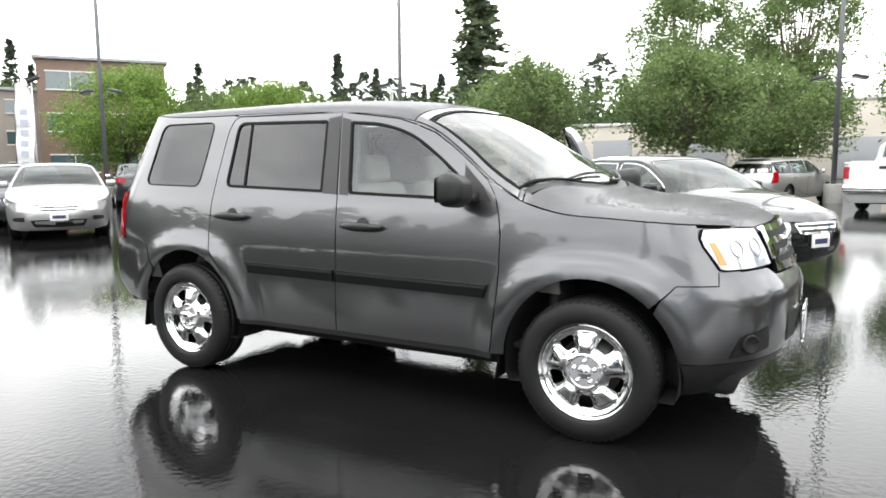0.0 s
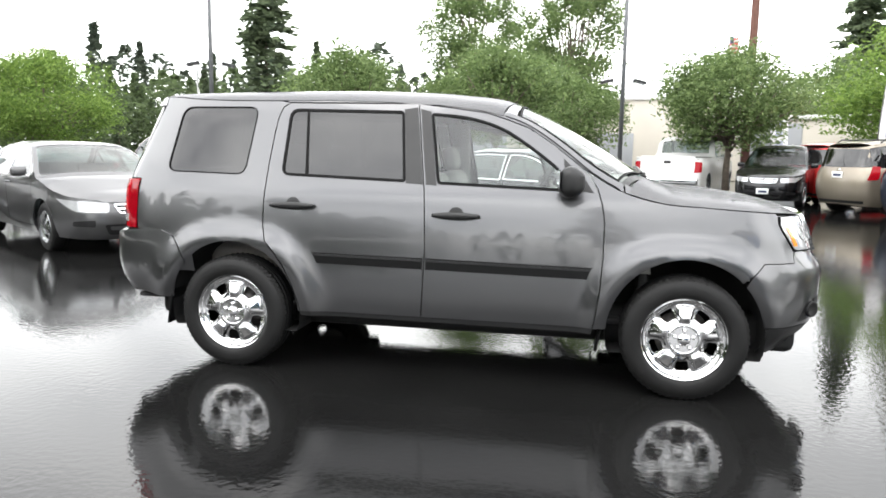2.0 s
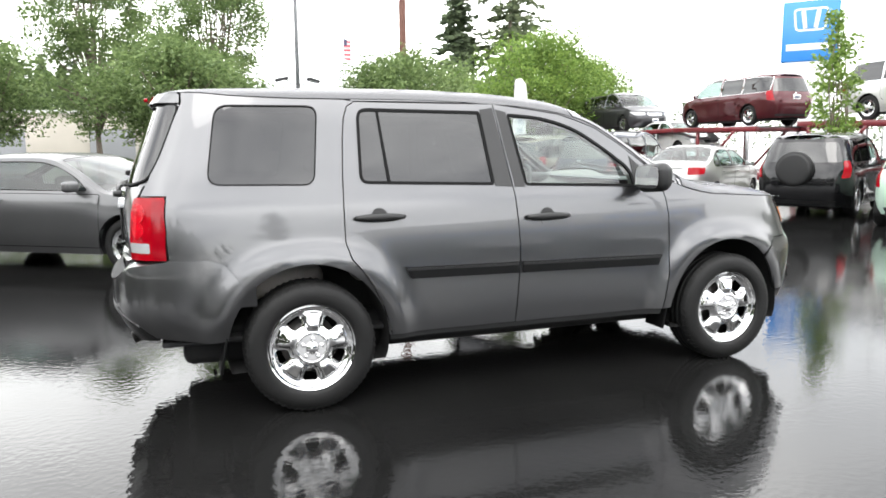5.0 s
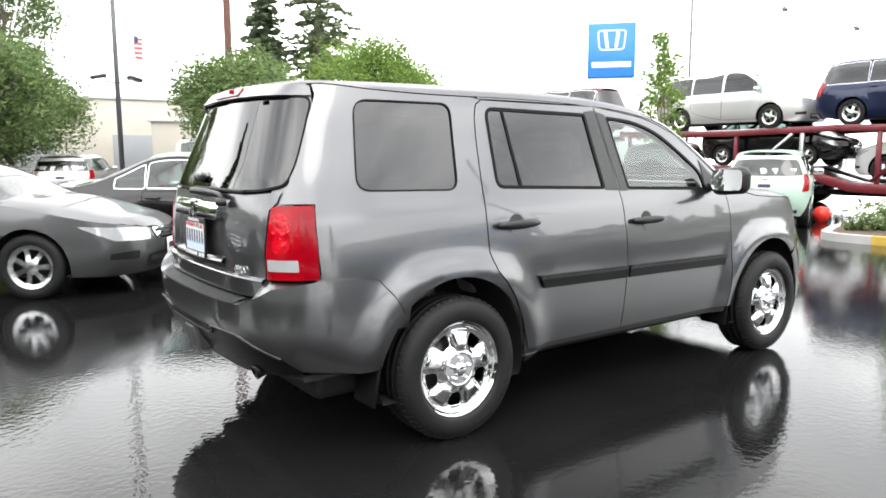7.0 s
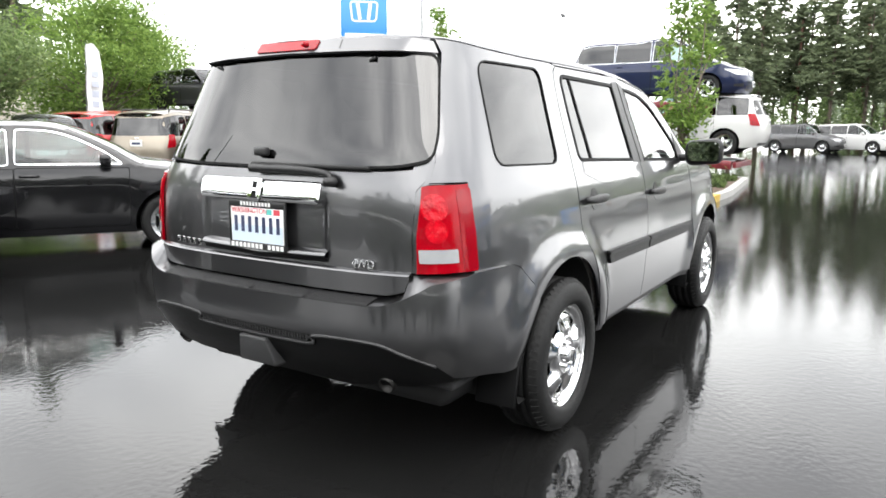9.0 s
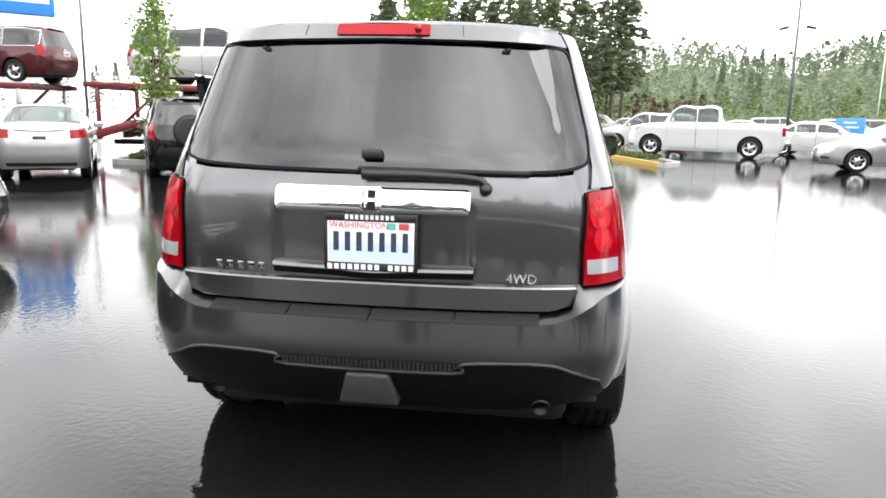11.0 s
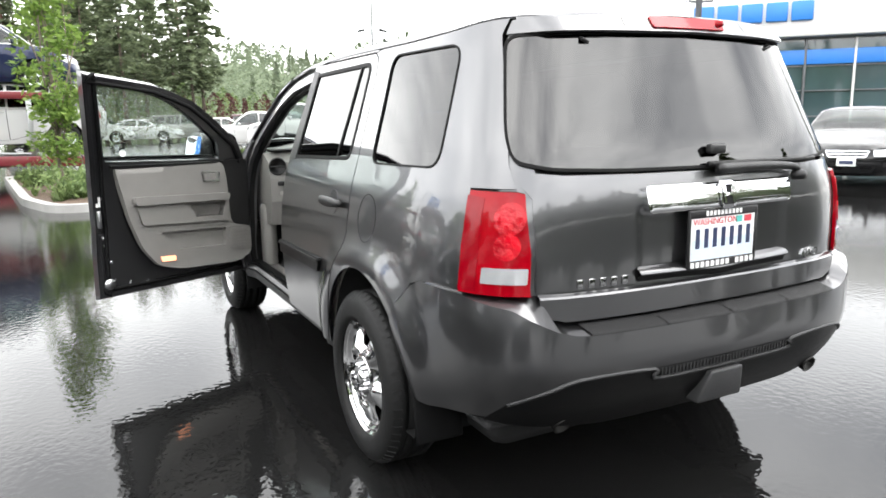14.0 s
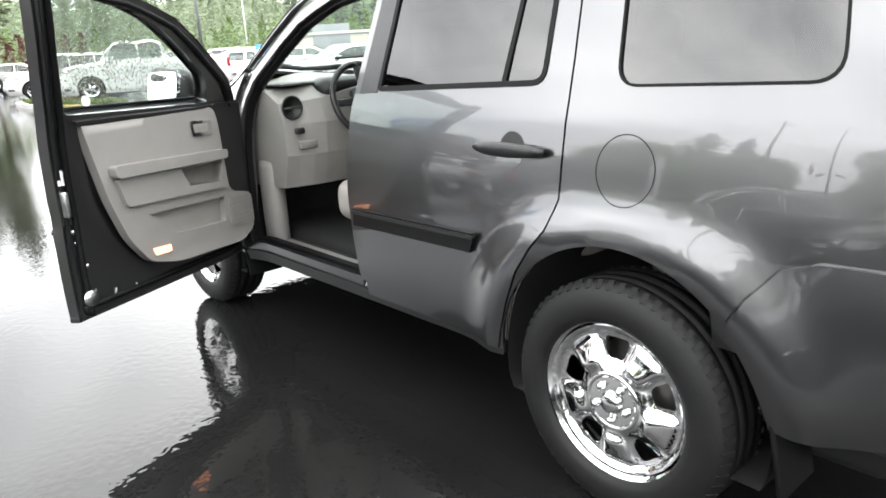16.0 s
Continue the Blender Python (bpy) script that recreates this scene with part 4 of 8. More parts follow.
for stroke in ([(-0.029, 1.118), (-0.019, 1.118), (-0.018, 1.174), (-0.032, 1.174)], [(0.009, 1.118), (0.019, 1.118), (0.022, 1.174), (0.008, 1.174)], [(-0.020, 1.141), (0.010, 1.141), (0.010, 1.151), (-0.020, 1.151)]):
    part("emblem_bar", curved_panel(np.array(spread(stroke, 0.01)), bar_skin, 0.01, 0.006, flip=True, lift=0.010), CHROME, emblem)
PX = -2.352
plate = part("number_plate", box(PX - 0.006, 0.0, 0.998, 0.006, 0.302, 0.150, 0.002), WHITE_PLASTIC, tailgate, "white number plate in a black dealer frame")
part("plate_frame", join(box(PX - 0.006, 0, 1.086, 0.012, 0.325, 0.030, 0.006), box(PX - 0.006, 0, 0.915, 0.012, 0.325, 0.030, 0.006), box(PX - 0.006, 0.157, 1.0, 0.012, 0.012, 0.18, 0.004), box(PX - 0.006, -0.157, 1.0, 0.012, 0.012, 0.18, 0.004)), BLACK_PLASTIC, plate)
facing = Matrix.Rotation(radians(90), 4, "X")
to_rear = lambda x, y, z: Matrix.Translation((x, y, z)) @ Matrix.Rotation(radians(-90), 4, "Z") @ facing
PLATE_RED = material("plate_red", (0.55, 0.06, 0.08), 0.4)
PLATE_BLUE = material("plate_blue", (0.03, 0.04, 0.09), 0.4)
PLATE_PALE = material("plate_pale_blue", (0.55, 0.64, 0.74), 0.4)
letters("WASHINGTON", 0.030, 0.0006, PLATE_RED, plate, to_rear(PX - 0.0105, 0.04, 1.058), "state_name")
part("pale_band", box(PX - 0.0096, 0, 0.965, 0.001, 0.29, 0.07), PLATE_PALE, plate, smooth=False)
for i in range(7):
    y = 0.120 - 0.040 * i
    part("dark_bar", box(PX - 0.0106, y, 1.003, 0.001, 0.019, 0.066, 0.0004), PLATE_BLUE, plate, smooth=False)
part("sticker", box(PX - 0.0106, -0.072, 1.058, 0.001, 0.03, 0.022), material("teal_sticker", (0.10, 0.45, 0.40), 0.5), plate, smooth=False)
part("sticker", box(PX - 0.0106, -0.115, 1.058, 0.001, 0.034, 0.022), PLATE_RED, plate, smooth=False)
for i in range(10):
    part("pale_bar", box(PX - 0.0126, 0.082 - 0.0175 * i, 1.087, 0.001, 0.011, 0.016), WHITE_PLASTIC, plate, smooth=False)
for i in range(13):
    if i != 8:
        part("pale_bar", box(PX - 0.0126, 0.142 - 0.0235 * i, 0.915, 0.001, 0.016, 0.019), WHITE_PLASTIC, plate, smooth=False)
BADGE = material("badge_chrome", (0.34, 0.34, 0.345), 0.14, 1.0, 0.05, 20)
for i in range(5):
    y = 0.575 - 0.041 * i
    q = tail(ba(y, 0.893), 0.893)
    part("badge_bar", box(q[0] - 0.001, y - 0.012, 0.893, 0.008, 0.024, 0.030, 0.003), BADGE, tailgate, "chrome model badge bar")
q = tail(-ba(0.52, 0.890), 0.890)
letters("4WD", 0.046, 0.003, CHROME, tailgate, Matrix.Translation((q[0] - 0.006, -0.515, 0.887)) @ Matrix.Rotation(radians(-86), 4, "Z") @ facing, "drive_badge", "chrome lettering")
# rear wiper
wz = 1.236
arm = tube([tuple(np.array(back(np.sign(y) * ba(abs(y), z), z)) - np.array((0.035, 0, 0))) for y, z in smooth_line([(-0.385, 1.196), (-0.36, 1.222), (-0.2, 1.232), (0.03, 1.232)], 6)], 0.010, 8, 0.019)
wiper = part("rear_wiper", arm, BLACK_PLASTIC, suv, "black rear wiper lying along the glass")
part("pivot", moved(lathe([(0.0, 0.045), (0.016, 0.042), (0.022, 0.0)], 16), pose(-2.33, -0.385, 1.192, 0, 0, 90)), BLACK_PLASTIC, wiper)
part("blade", tube([tuple(np.array(back(np.sign(y) * ba(abs(y), z), z)) - np.array((0.014, 0, 0))) for y, z in smooth_line([(0.05, 1.247), (-0.2, 1.246), (-0.53, 1.243)], 8)], 0.010, 6), RUBBER, wiper)
part("park_stop", box(-2.315, 0.005, 1.297, 0.03, 0.07, 0.034, 0.008), BLACK_PLASTIC, rear_glass)
for y in (0.43, -0.43):
    q = back(np.sign(y) * ba(abs(y), 1.655), 1.655)
    part("glass_hinge", moved(box(0, 0, 0, 0.022, 0.034, 0.012, 0.004), pose(q[0], y, 1.655, 25 if y > 0 else -25, -22, 0)), BLACK_PLASTIC, rear_glass)

# rear bumper
bp = [(-2.42, 0), (-2.413, 0.3), (-2.392, 0.55), (-2.34, 0.735), (-2.24, 0.85), (-2.10, 0.905), (-1.9, 0.931), (-1.6, 0.941), (-1.0, 0.945), (1.4, 0.94), (2.0, 0.85), (2.37, 0.35), (2.42, 0)]
BUMP = Shell(bp, [(0.25, 0.85), (0.40, 0.912), (0.52, 0.938), (0.65, 0.947), (0.76, 0.946), (0.87, 0.938)], suv_edge, suv_crown, [(0.25, 0.20), (0.40, 0.11), (0.50, 0.045), (0.58, 0.012), (0.66, 0.0), (0.745, 0.0), (0.80, 0.003), (0.87, 0.012)], suv_front, (-2.05, -1.6, 1.55, 2.1), ((-WB, HUB_Z, 0.50),), 0.038)
bb, bback = (lambda y, z: BUMP.at_y(y, z, True)), whole(BUMP.side)
bx = lambda x, z: BUMP.at_x(x, z)
lip_rear = [p for p in arch(-WB, ARCH, 0.43, 0.43) if p[0] < -WB and p[1] < 0.672]
under = [(0, 0.566), (bb(0.29, 0.566), 0.566), (bb(0.33, 0.60), 0.604), (bb(0.60, 0.61), 0.608), (bb(0.70, 0.575), 0.575), (bb(0.80, 0.52), 0.52), (bx(-2.17, 0.455), 0.455), (bx(-1.93, 0.425), 0.425)]
top_edge = [(0, 0.744), (bb(0.56, 0.746), 0.746), (bb(0.63, 0.752), 0.752), (bb(0.675, 0.764), 0.764), (bb(0.715, 0.782), 0.782), (bb(0.76, 0.806), 0.806), (bb(0.80, 0.833), 0.833), (bx(-2.17, 0.852), 0.852), (bx(-2.10, 0.862), 0.862), (bx(-1.90, 0.862), 0.862), (bx(-1.82, 0.834), 0.834), (bx(-1.76, 0.760), 0.760), (bx(-1.718, 0.684), 0.684)]
bo = np.array(spread(across(under + [(bx(x, z), z) for x, z in lip_rear] + list(reversed(top_edge))), 0.03))
rear_bumper = part("rear_bumper", curved_panel(bo, bback, 0.03, 0.02, flip=True), GREY, suv)
STEP_GREY = material("hitch_grey", (0.03, 0.03, 0.031), 0.45, 0, 0.1, 20, 0.3, 500)
both("bumper_flange", flank_panel([(-2.20, 0.62), (-1.66, 0.60), (-1.66, 0.89), (-2.20, 0.89)], 0.04, lift=-0.010, thick=0.0), GREY, suv)
vo = np.array(spread(across([(0, 0.40), (bb(0.45, 0.40), 0.40), (bb(0.66, 0.42), 0.42), (bx(-2.16, 0.44), 0.44)] + [(a, z - 0.004) for a, z in reversed(under[:-1])]), 0.03))
val = part("valance", curved_panel(vo, bback, 0.035, 0.02, flip=True), MOULD, rear_bumper, "dark grey plastic lower bumper")
lip_pts = [bback(sg * a, z) for sg, run in ((-1, list(reversed(under[1:6]))), (1, under[1:6])) for a, z in run]
part("valance_lip", tube([tuple(p + np.array((-0.002, 0, -0.002))) for p in smooth_line(lip_pts, 4)], 0.007, 6), STEP_GREY, rear_bumper)
slot = np.array(spread([(-bb(0.33, 0.60), 0.603), (-bb(0.285, 0.57), 0.572), (bb(0.285, 0.57), 0.572), (bb(0.33, 0.60), 0.603)], 0.03))
part("mesh_slot", curved_panel(slot, bback, 0.04, 0.0, flip=True, lift=0.002), DARK, rear_bumper)
for i in range(40):
    y = -0.30 + 0.6 * i / 39
    part("mesh_bar", box(bback(np.sign(y + 1e-9) * bb(abs(y), 0.588), 0.588)[0] - 0.003, y, 0.588, 0.006, 0.006, 0.026), TRIM_GREY, rear_bumper, smooth=False)
hitch = box(0, 0, 0, 0.10, 0.20, 0.125, 0.012, 3)
hitch = [(x - 0.25 * z, y * (1.0 - 2.6 * (z + 0.03)), z) for x, y, z in hitch[0]], hitch[1]
part("hitch_cover", moved(hitch, pose(-2.352, 0.0, 0.487)), STEP_GREY, val, "raised grey tow-hitch cover")
# step pad and corner ledges between the bumper's lip and the body
pad, ledge = ([], []), ([], [])
half_run = []
for (a0, z0), (a1, z1) in zip(top_edge[:9], top_edge[1:9]):
    n = max(1, int((a1 - a0) / 0.03))
    half_run += [(a0 + (a1 - a0) * i / n, z0 + (z1 - z0) * i / n) for i in range(n)]
tops = [(-a, z) for a, z in reversed(half_run[1:])] + half_run
for a, z in tops:
    p = bback(a, z)
    sgn = 1 if p[1] >= 0 else -1
    if abs(p[1]) < 0.70:
        q = tail(sgn * ba(abs(p[1]), 0.80), 0.80) + np.array((0.02, 0, 0))
        zq = z + 0.022
    else:
        sq = SUV.at_y(max(0.70, abs(p[1]) - 0.012), 0.862, True) if abs(p[1]) < 0.86 else SUV.at_x(p[0] + 0.03, 0.862)
        q = SUV.side(sq, 0.862)
        q = np.array((q[0] + 0.006, sgn * (q[1] - 0.004), z))
        zq = 0.8635
    q[2] = zq
    ledge[0].extend([tuple(p), tuple(q)])
k = len(tops)
for i in range(k - 1):
    ledge[1].append((2 * i, 2 * i + 1, 2 * i + 3, 2 * i + 2))
part("bumper_ledge", ledge, GREY, rear_bumper)
STEP = material("step_pad", (0.011, 0.011, 0.0115), 0.5, 0, 0.1, 20, 0.5, 700, 0, 0.03, 0.3)
for i in range(4):
    y0, y1 = -0.58 + 0.29 * i, -0.58 + 0.29 * (i + 1) - 0.006
    v, n = [], 8
    for j in range(n + 1):
        y = y0 + (y1 - y0) * j / n
        sg = 1 if y >= 0 else -1
        e = bback(sg * bb(abs(y), 0.745), 0.745)
        v += [(e[0] + 0.002, y, 0.738), (e[0] - 0.001, y, 0.7495), (e[0] + 0.012, y, 0.754), (e[0] + 0.075, y, 0.768)]
    part("step_pad", (v, [(4 * j + c, 4 * j + c + 1, 4 * j + c + 5, 4 * j + c + 4) for j in range(n) for c in range(3)]), STEP, rear_bumper)
# dark metal of the two tail pipes
EXHAUST = material("dark_pipe_steel", (0.03, 0.029, 0.028), 0.45, 0.9, 0.2, 30)
part("exhaust_tip", moved(join(lathe([(0.030, -0.12), (0.034, 0.0), (0.029, 0.0), (0.028, -0.12)], 20)), pose(-2.30, -0.60, 0.417, -20, 0, 90)), EXHAUST, suv)
part("exhaust_tip", moved(lathe([(0.030, -0.12), (0.034, 0.0), (0.029, 0.0), (0.028, -0.12)], 20), pose(-2.28, 0.60, 0.412, -30, 0, 90)), EXHAUST, suv)

# sills, arches, underbody, mud flaps
sill = flank_panel([(-0.955, 0.405), (-0.94, 0.352), (0.865, 0.345), (0.885, 0.405)], 0.06, lift=-0.012)
both("sill", sill, TRIM_GREY, suv)
belly = box(0.0, 0, 0.36, 4.1, 1.42, 0.22, 0.05)
part("underbody", belly, DARK, suv)
part("spare_wheel_bay", box(-1.92, 0, 0.52, 0.5, 1.0, 0.20, 0.06), DARK, suv)
for sx in (-WB, WB):
    well = lathe([(0.475, -0.02), (0.475, 0.36), (0.10, 0.37)], 40)
    wv = [(x, y, max(z, -0.12)) for x, y, z in well[0]]
    for sy in (1, -1):
        m = pose(sx, sy * 0.54, HUB_Z + 0.01) @ Matrix.Diagonal((1, sy, 1, 1))
        w = moved((wv, well[1]), pose(sx, sy * 0.90, HUB_Z + 0.01) @ Matrix.Diagonal((0.93, -sy, 1, 1)))
        part("wheel_arch_liner", w, DARK, suv)
for sx, dx in ((-WB, -0.455), (WB, -0.47)):
    for sy in (1, -1):
        part("mud_flap", moved(box(0, 0, 0, 0.016, 0.19, 0.24, 0.03), pose(sx + dx, sy * 0.84, 0.365, 0, 10, 0)), SEAL, suv)

# wheels: tyre, chrome five-window rim, hub cap, nuts and brake disc


def rim_face():
    R = 0.212
    outer = [(R * math.cos(a), R * math.sin(a)) for a in np.linspace(0, 2 * math.pi, 80, endpoint=False)]
    holes = []
    for k in range(5):
        c = math.pi * 1.5 + k * 2 * math.pi / 5
        h = []
        for r, da in ((0.118, 0.17), (0.138, 0.235), (0.172, 0.225), (0.180, 0.16)):
            h.append((r, da))
        loop = [(r, da) for r, da in h] + [(r, -da) for r, da in reversed(h)]
        holes.append(np.array(rounded([(r * math.cos(c + d), r * math.sin(c + d)) for r, d in loop], 0.014, 4)))

    def fn(a, b):
        r, t = math.hypot(a, b), math.atan2(b, a)
        spoke = math.cos(2.5 * (t - math.pi * 1.5)) ** 2  # 1 at the windows, 0 on the spokes
        y = 0.022 * ease(0.186, 0.206, r)
        y += 0.004 + 0.030 * ease(0.185, 0.085, r) * (1 - 0.75 * spoke * ease(0.08, 0.12, r))
        y += 0.020 * ease(0.55, 0.25, spoke) * ease(0.09, 0.12, r) * ease(0.194, 0.172, r)
        y += 0.008 * math.exp(-(((r - 0.183) / 0.006) ** 2)) * spoke
        return np.array((a, y, b))

    return curved_panel(np.array(outer), fn, 0.0085, 0.016, holes, flip=True)


def tyre_mesh():
    prof = [(0.238, -0.100), (0.244, -0.112), (0.262, -0.120), (0.300, -0.120), (0.325, -0.113), (0.342, -0.101), (0.352, -0.086), (0.3565, -0.068), (0.3572, -0.052), (0.350, -0.049), (0.350, -0.043), (0.358, -0.040), (0.358, -0.010), (0.350, -0.007)]
    prof += [(r, -h) for r, h in reversed(prof)]
    return lathe(prof, 72)


def lugs():
    parts = []
    for i in range(60):
        a = 2 * math.pi * i / 60
        for s in (-1, 1):
            parts.append(moved(box(0, 0, 0, 0.016, 0.034, 0.006), Matrix.Rotation(-a, 4, "Y") @ pose(0, s * 0.089, 0.3482, s * -33, 0, s * 14)))
    return join(*parts)


face, tyre, tread = rim_face(), tyre_mesh(), lugs()
barrel = lathe([(0.196, 0.014), (0.201, 0.022), (0.208, 0.024), (0.213, 0.034), (0.220, 0.037), (0.2235, 0.032), (0.224, 0.022), (0.212, 0.008), (0.196, -0.02), (0.190, -0.20), (0.215, -0.215)], 64)
cap = lathe([(0.0, 0.066), (0.022, 0.065), (0.031, 0.059), (0.035, 0.050), (0.036, 0.036), (0.070, 0.036), (0.078, 0.047), (0.088, 0.047), (0.095, 0.036), (0.097, 0.012)], 48)
dish = material("brake_disc", (0.12, 0.115, 0.11), 0.45, 0.8, 0.2, 30)
for n, (sx, sy) in enumerate(((WB, -1), (-WB, -1), (-WB, 1), (WB, 1))):
    turn = pose(sx, sy * HUB_Y, HUB_Z) @ Matrix.Diagonal((1, sy, 1, 1)) @ Matrix.Rotation(radians((0, 4, 38, 20)[n]), 4, "Y")
    fix = (lambda m: m) if sy > 0 else (lambda m: (m[0], [tuple(reversed(f)) for f in m[1]]))
    wheel = part("wheel", fix(moved(barrel, turn @ pose(0, 0.060, 0) @ Matrix.Diagonal((1.12, 1, 1.12, 1)))), RIM, suv, "chrome wheel with five windows and a black tyre")
    part("tyre", fix(moved(tyre, turn)), RUBBER, wheel)
    tagged(part("tread", fix(moved(tread, turn)), RUBBER, wheel, smooth=False), kind="stuff")
    part("rim", fix(moved(face, turn @ pose(0, 0.058, 0) @ Matrix.Diagonal((1.065, 1.1, 1.065, 1)))), RIM, wheel)
    part("hub_cap", fix(moved(cap, turn @ pose(0, 0.052, 0))), RIM, wheel)
    for i in range(5):
        a = 2 * math.pi * i / 5 + math.pi / 2
        part("wheel_nut", fix(moved(lathe([(0.0, 0.030), (0.007, 0.029), (0.011, 0.023), (0.0125, 0.006), (0.0145, 0.0)], 8), turn @ pose(0.054 * math.cos(a), 0.086, 0.054 * math.sin(a)))), RIM, wheel)
    part("brake_disc", fix(moved(lathe([(0.02, 0.0), (0.155, 0.0), (0.155, -0.02), (0.02, -0.02)], 40), turn)), dish, wheel)

# ---------------------------------------------------------------- mirrors, the open door's inside, the cabin
CARPET = material("dark_carpet", (0.02, 0.02, 0.021), 0.95, 0, 0.2, 30, 0.4, 400)
MIRROR = material("mirror_glass", (0.92, 0.93, 0.94), 0.01, 1.0, 0.0, 5)
SPEAKER = material("speaker_grille", (0.20, 0.19, 0.18), 0.6, 0, 0.1, 30, 0.6, 900)


def mirror_on(parent, sgn):
    body = box(0, 0, 0, 0.135, 0.25, 0.175, 0.055, 5)
    v = []
    for x, y, z in body[0]:
        k = 1 - 0.22 * ease(-0.02, 0.0675, x)  # narrower ahead
        v.append((x - 0.02 * y * sgn, y * k, z * k - 0.012 * (y * sgn < -0.05)))
    m = pose(0.728, sgn * 1.045, 1.243, 0, 0, sgn * -6)
    h = part("wing_mirror", moved((v, body[1]), m), BLACK_PLASTIC, parent, "black wing mirror")
    face = rounded([(-0.10, -0.066), (0.10, -0.066), (0.10, 0.066), (-0.10, 0.066)], 0.035)
    vs, fs = fill(np.array(face), 0.06)
    part("mirror_glass", moved(([(-0.073 + (0.24 if sgn > 0 else 0.04) * b - 0.25 * (a * a + b * b), a, b) for a, b in vs], [tuple(f) for f in fs.tolist()]), m), MIRROR, h)
    part("stalk", moved(box(0, 0, 0, 0.07, 0.10, 0.05, 0.02), pose(0.745, sgn * 0.905, 1.195)), BLACK_PLASTIC, h)


mirror_on(passenger_door, -1)
mirror_on(driver_door, 1)


def in_door(u, z):
    return (0.93 - u, z)


def door_panel(pts, depth, mat, name, parent, thick=0.012, label="", r=0.02, step=0.04, holes=(), skin=SUV.side):
    pts = rounded([in_door(u, z) for u, z in pts], r)
    o = np.array(spread(spots(pts), step))
    mesh = curved_panel(o, skin, step, thick, [np.array(spots([in_door(u, z) for u, z in h])) for h in holes], flip=False, lift=depth)
    return part(name, mesh, mat, parent, label)


def flat_side(s, z):
    """The door's inner plane: straighter than its skin."""
    p = np.array(SUV.side(s, z))
    p[1] = 0.915 - 0.30 * max(0.0, z - 1.16) - 0.03 * ease(0.55, 0.35, z)
    return p


FRAME = paint("door_shut_grey", (0.10, 0.10, 0.105), 0.95, 0.34)
fo3 = np.array(spread(spots(front_door), 0.035))
part("inner_frame", curved_panel(shrink(fo3, 0.004), SUV.side, 0.05, 0.0, [np.array(spots(front_window))], flip=False, lift=0.055), FRAME, driver_door, "dark grey painted door frame")
rim_line = shrink(fo3, 0.012)
part("shut_flange", ring(rim_line, shrink(rim_line, 0.016), SUV.side, 0.060, -0.004, 0.05, flip=False), FRAME, driver_door)


def off_skin(line, depth):
    """Points inside the door's skin by depth."""
    return [tuple(SUV.side(a, b) - np.array((0.0, depth, 0.0))) for a, b in line]


loop = off_skin(shrink(fo3, 0.058), 0.064)
part("door_seal", tube(loop + loop[:2], 0.0125, 8), SEAL, driver_door, "black rubber door seal")
for (x0, z0), (x1, z1) in (((-0.085, 0.445), (-0.045, 0.50)), ((0.03, 0.43), (0.045, 0.475)), ((0.15, 0.428), (0.15, 0.462)), ((0.62, 0.43), (0.64, 0.458))):
    pair = [SUV.side(SUV.at_x(x, z), z) - np.array((0, 0.056, 0)) for x, z in ((x0, z0), (x1, z1))]
    part("pressed_rib", tube([tuple(p) for p in pair], 0.007, 6), FRAME, driver_door)
for x, z in ((-0.085, 0.70), (-0.09, 0.745), (-0.085, 0.98), (-0.06, 0.60)):
    p = SUV.side(SUV.at_x(x, z), z)
    part("screw_head", moved(lathe([(0.0, 0.006), (0.008, 0.005), (0.010, 0.0)], 10), pose(p[0], p[1] - 0.057, z) @ Matrix.Diagonal((1, -1, 1, 1))), STEEL, driver_door)
p = SUV.side(SUV.at_x(-0.11, 0.97), 0.97)
part("label_sticker", box(p[0], p[1] - 0.0575, 0.97, 0.028, 0.002, 0.075), WHITE_PLASTIC, driver_door, smooth=False)
p = SUV.side(SUV.at_x(-0.105, 0.84), 0.84)
part("latch_recess", box(p[0], p[1] - 0.056, 0.84, 0.05, 0.006, 0.13, 0.002), DARK, driver_door)
CUP = [(0.50, 0.897), (0.235, 0.889), (0.262, 0.800), (0.455, 0.812)]
POCKET = [(0.70, 0.742), (0.235, 0.718), (0.245, 0.600), (0.575, 0.622)]
card = door_panel([(0.955, 1.172), (0.93, 1.05), (0.885, 0.84), (0.82, 0.66), (0.72, 0.53), (0.58, 0.478), (0.14, 0.455), (0.035, 0.52), (0.03, 0.70), (0.19, 0.735), (0.205, 1.06), (0.225, 1.142)], 0.100, BEIGE, "door_card", driver_door, 0.045, "warm grey door trim panel", 0.05, 0.035, [CUP, POCKET], skin=flat_side)
door_panel([(0.97, 1.192), (0.97, 1.176), (0.05, 1.154), (0.05, 1.174)], 0.102, BLACK_PLASTIC, "door_top", card, 0.04, r=0.004, skin=flat_side)
door_panel([(0.20, 0.73), (0.03, 0.70), (0.03, 1.15), (0.235, 1.15), (0.215, 1.05)], 0.092, BLACK_PLASTIC, "front_trim", card, 0.03, skin=flat_side)
door_panel([(0.865, 0.975), (0.86, 0.925), (0.215, 0.902), (0.21, 0.945)], 0.142, BEIGE, "armrest", card, 0.045, "padded armrest", 0.02, skin=flat_side)
door_panel([(0.845, 0.92), (0.815, 0.80), (0.225, 0.765), (0.215, 0.897)], 0.118, BEIGE, "lower_armrest", card, 0.055, "", 0.02, holes=[CUP], skin=flat_side)
door_panel([(0.52, 0.92), (0.21, 0.91), (0.24, 0.78), (0.48, 0.79)], 0.066, SPEAKER, "pull_cup", card, 0.002, "dark recessed pull", 0.01, skin=flat_side)
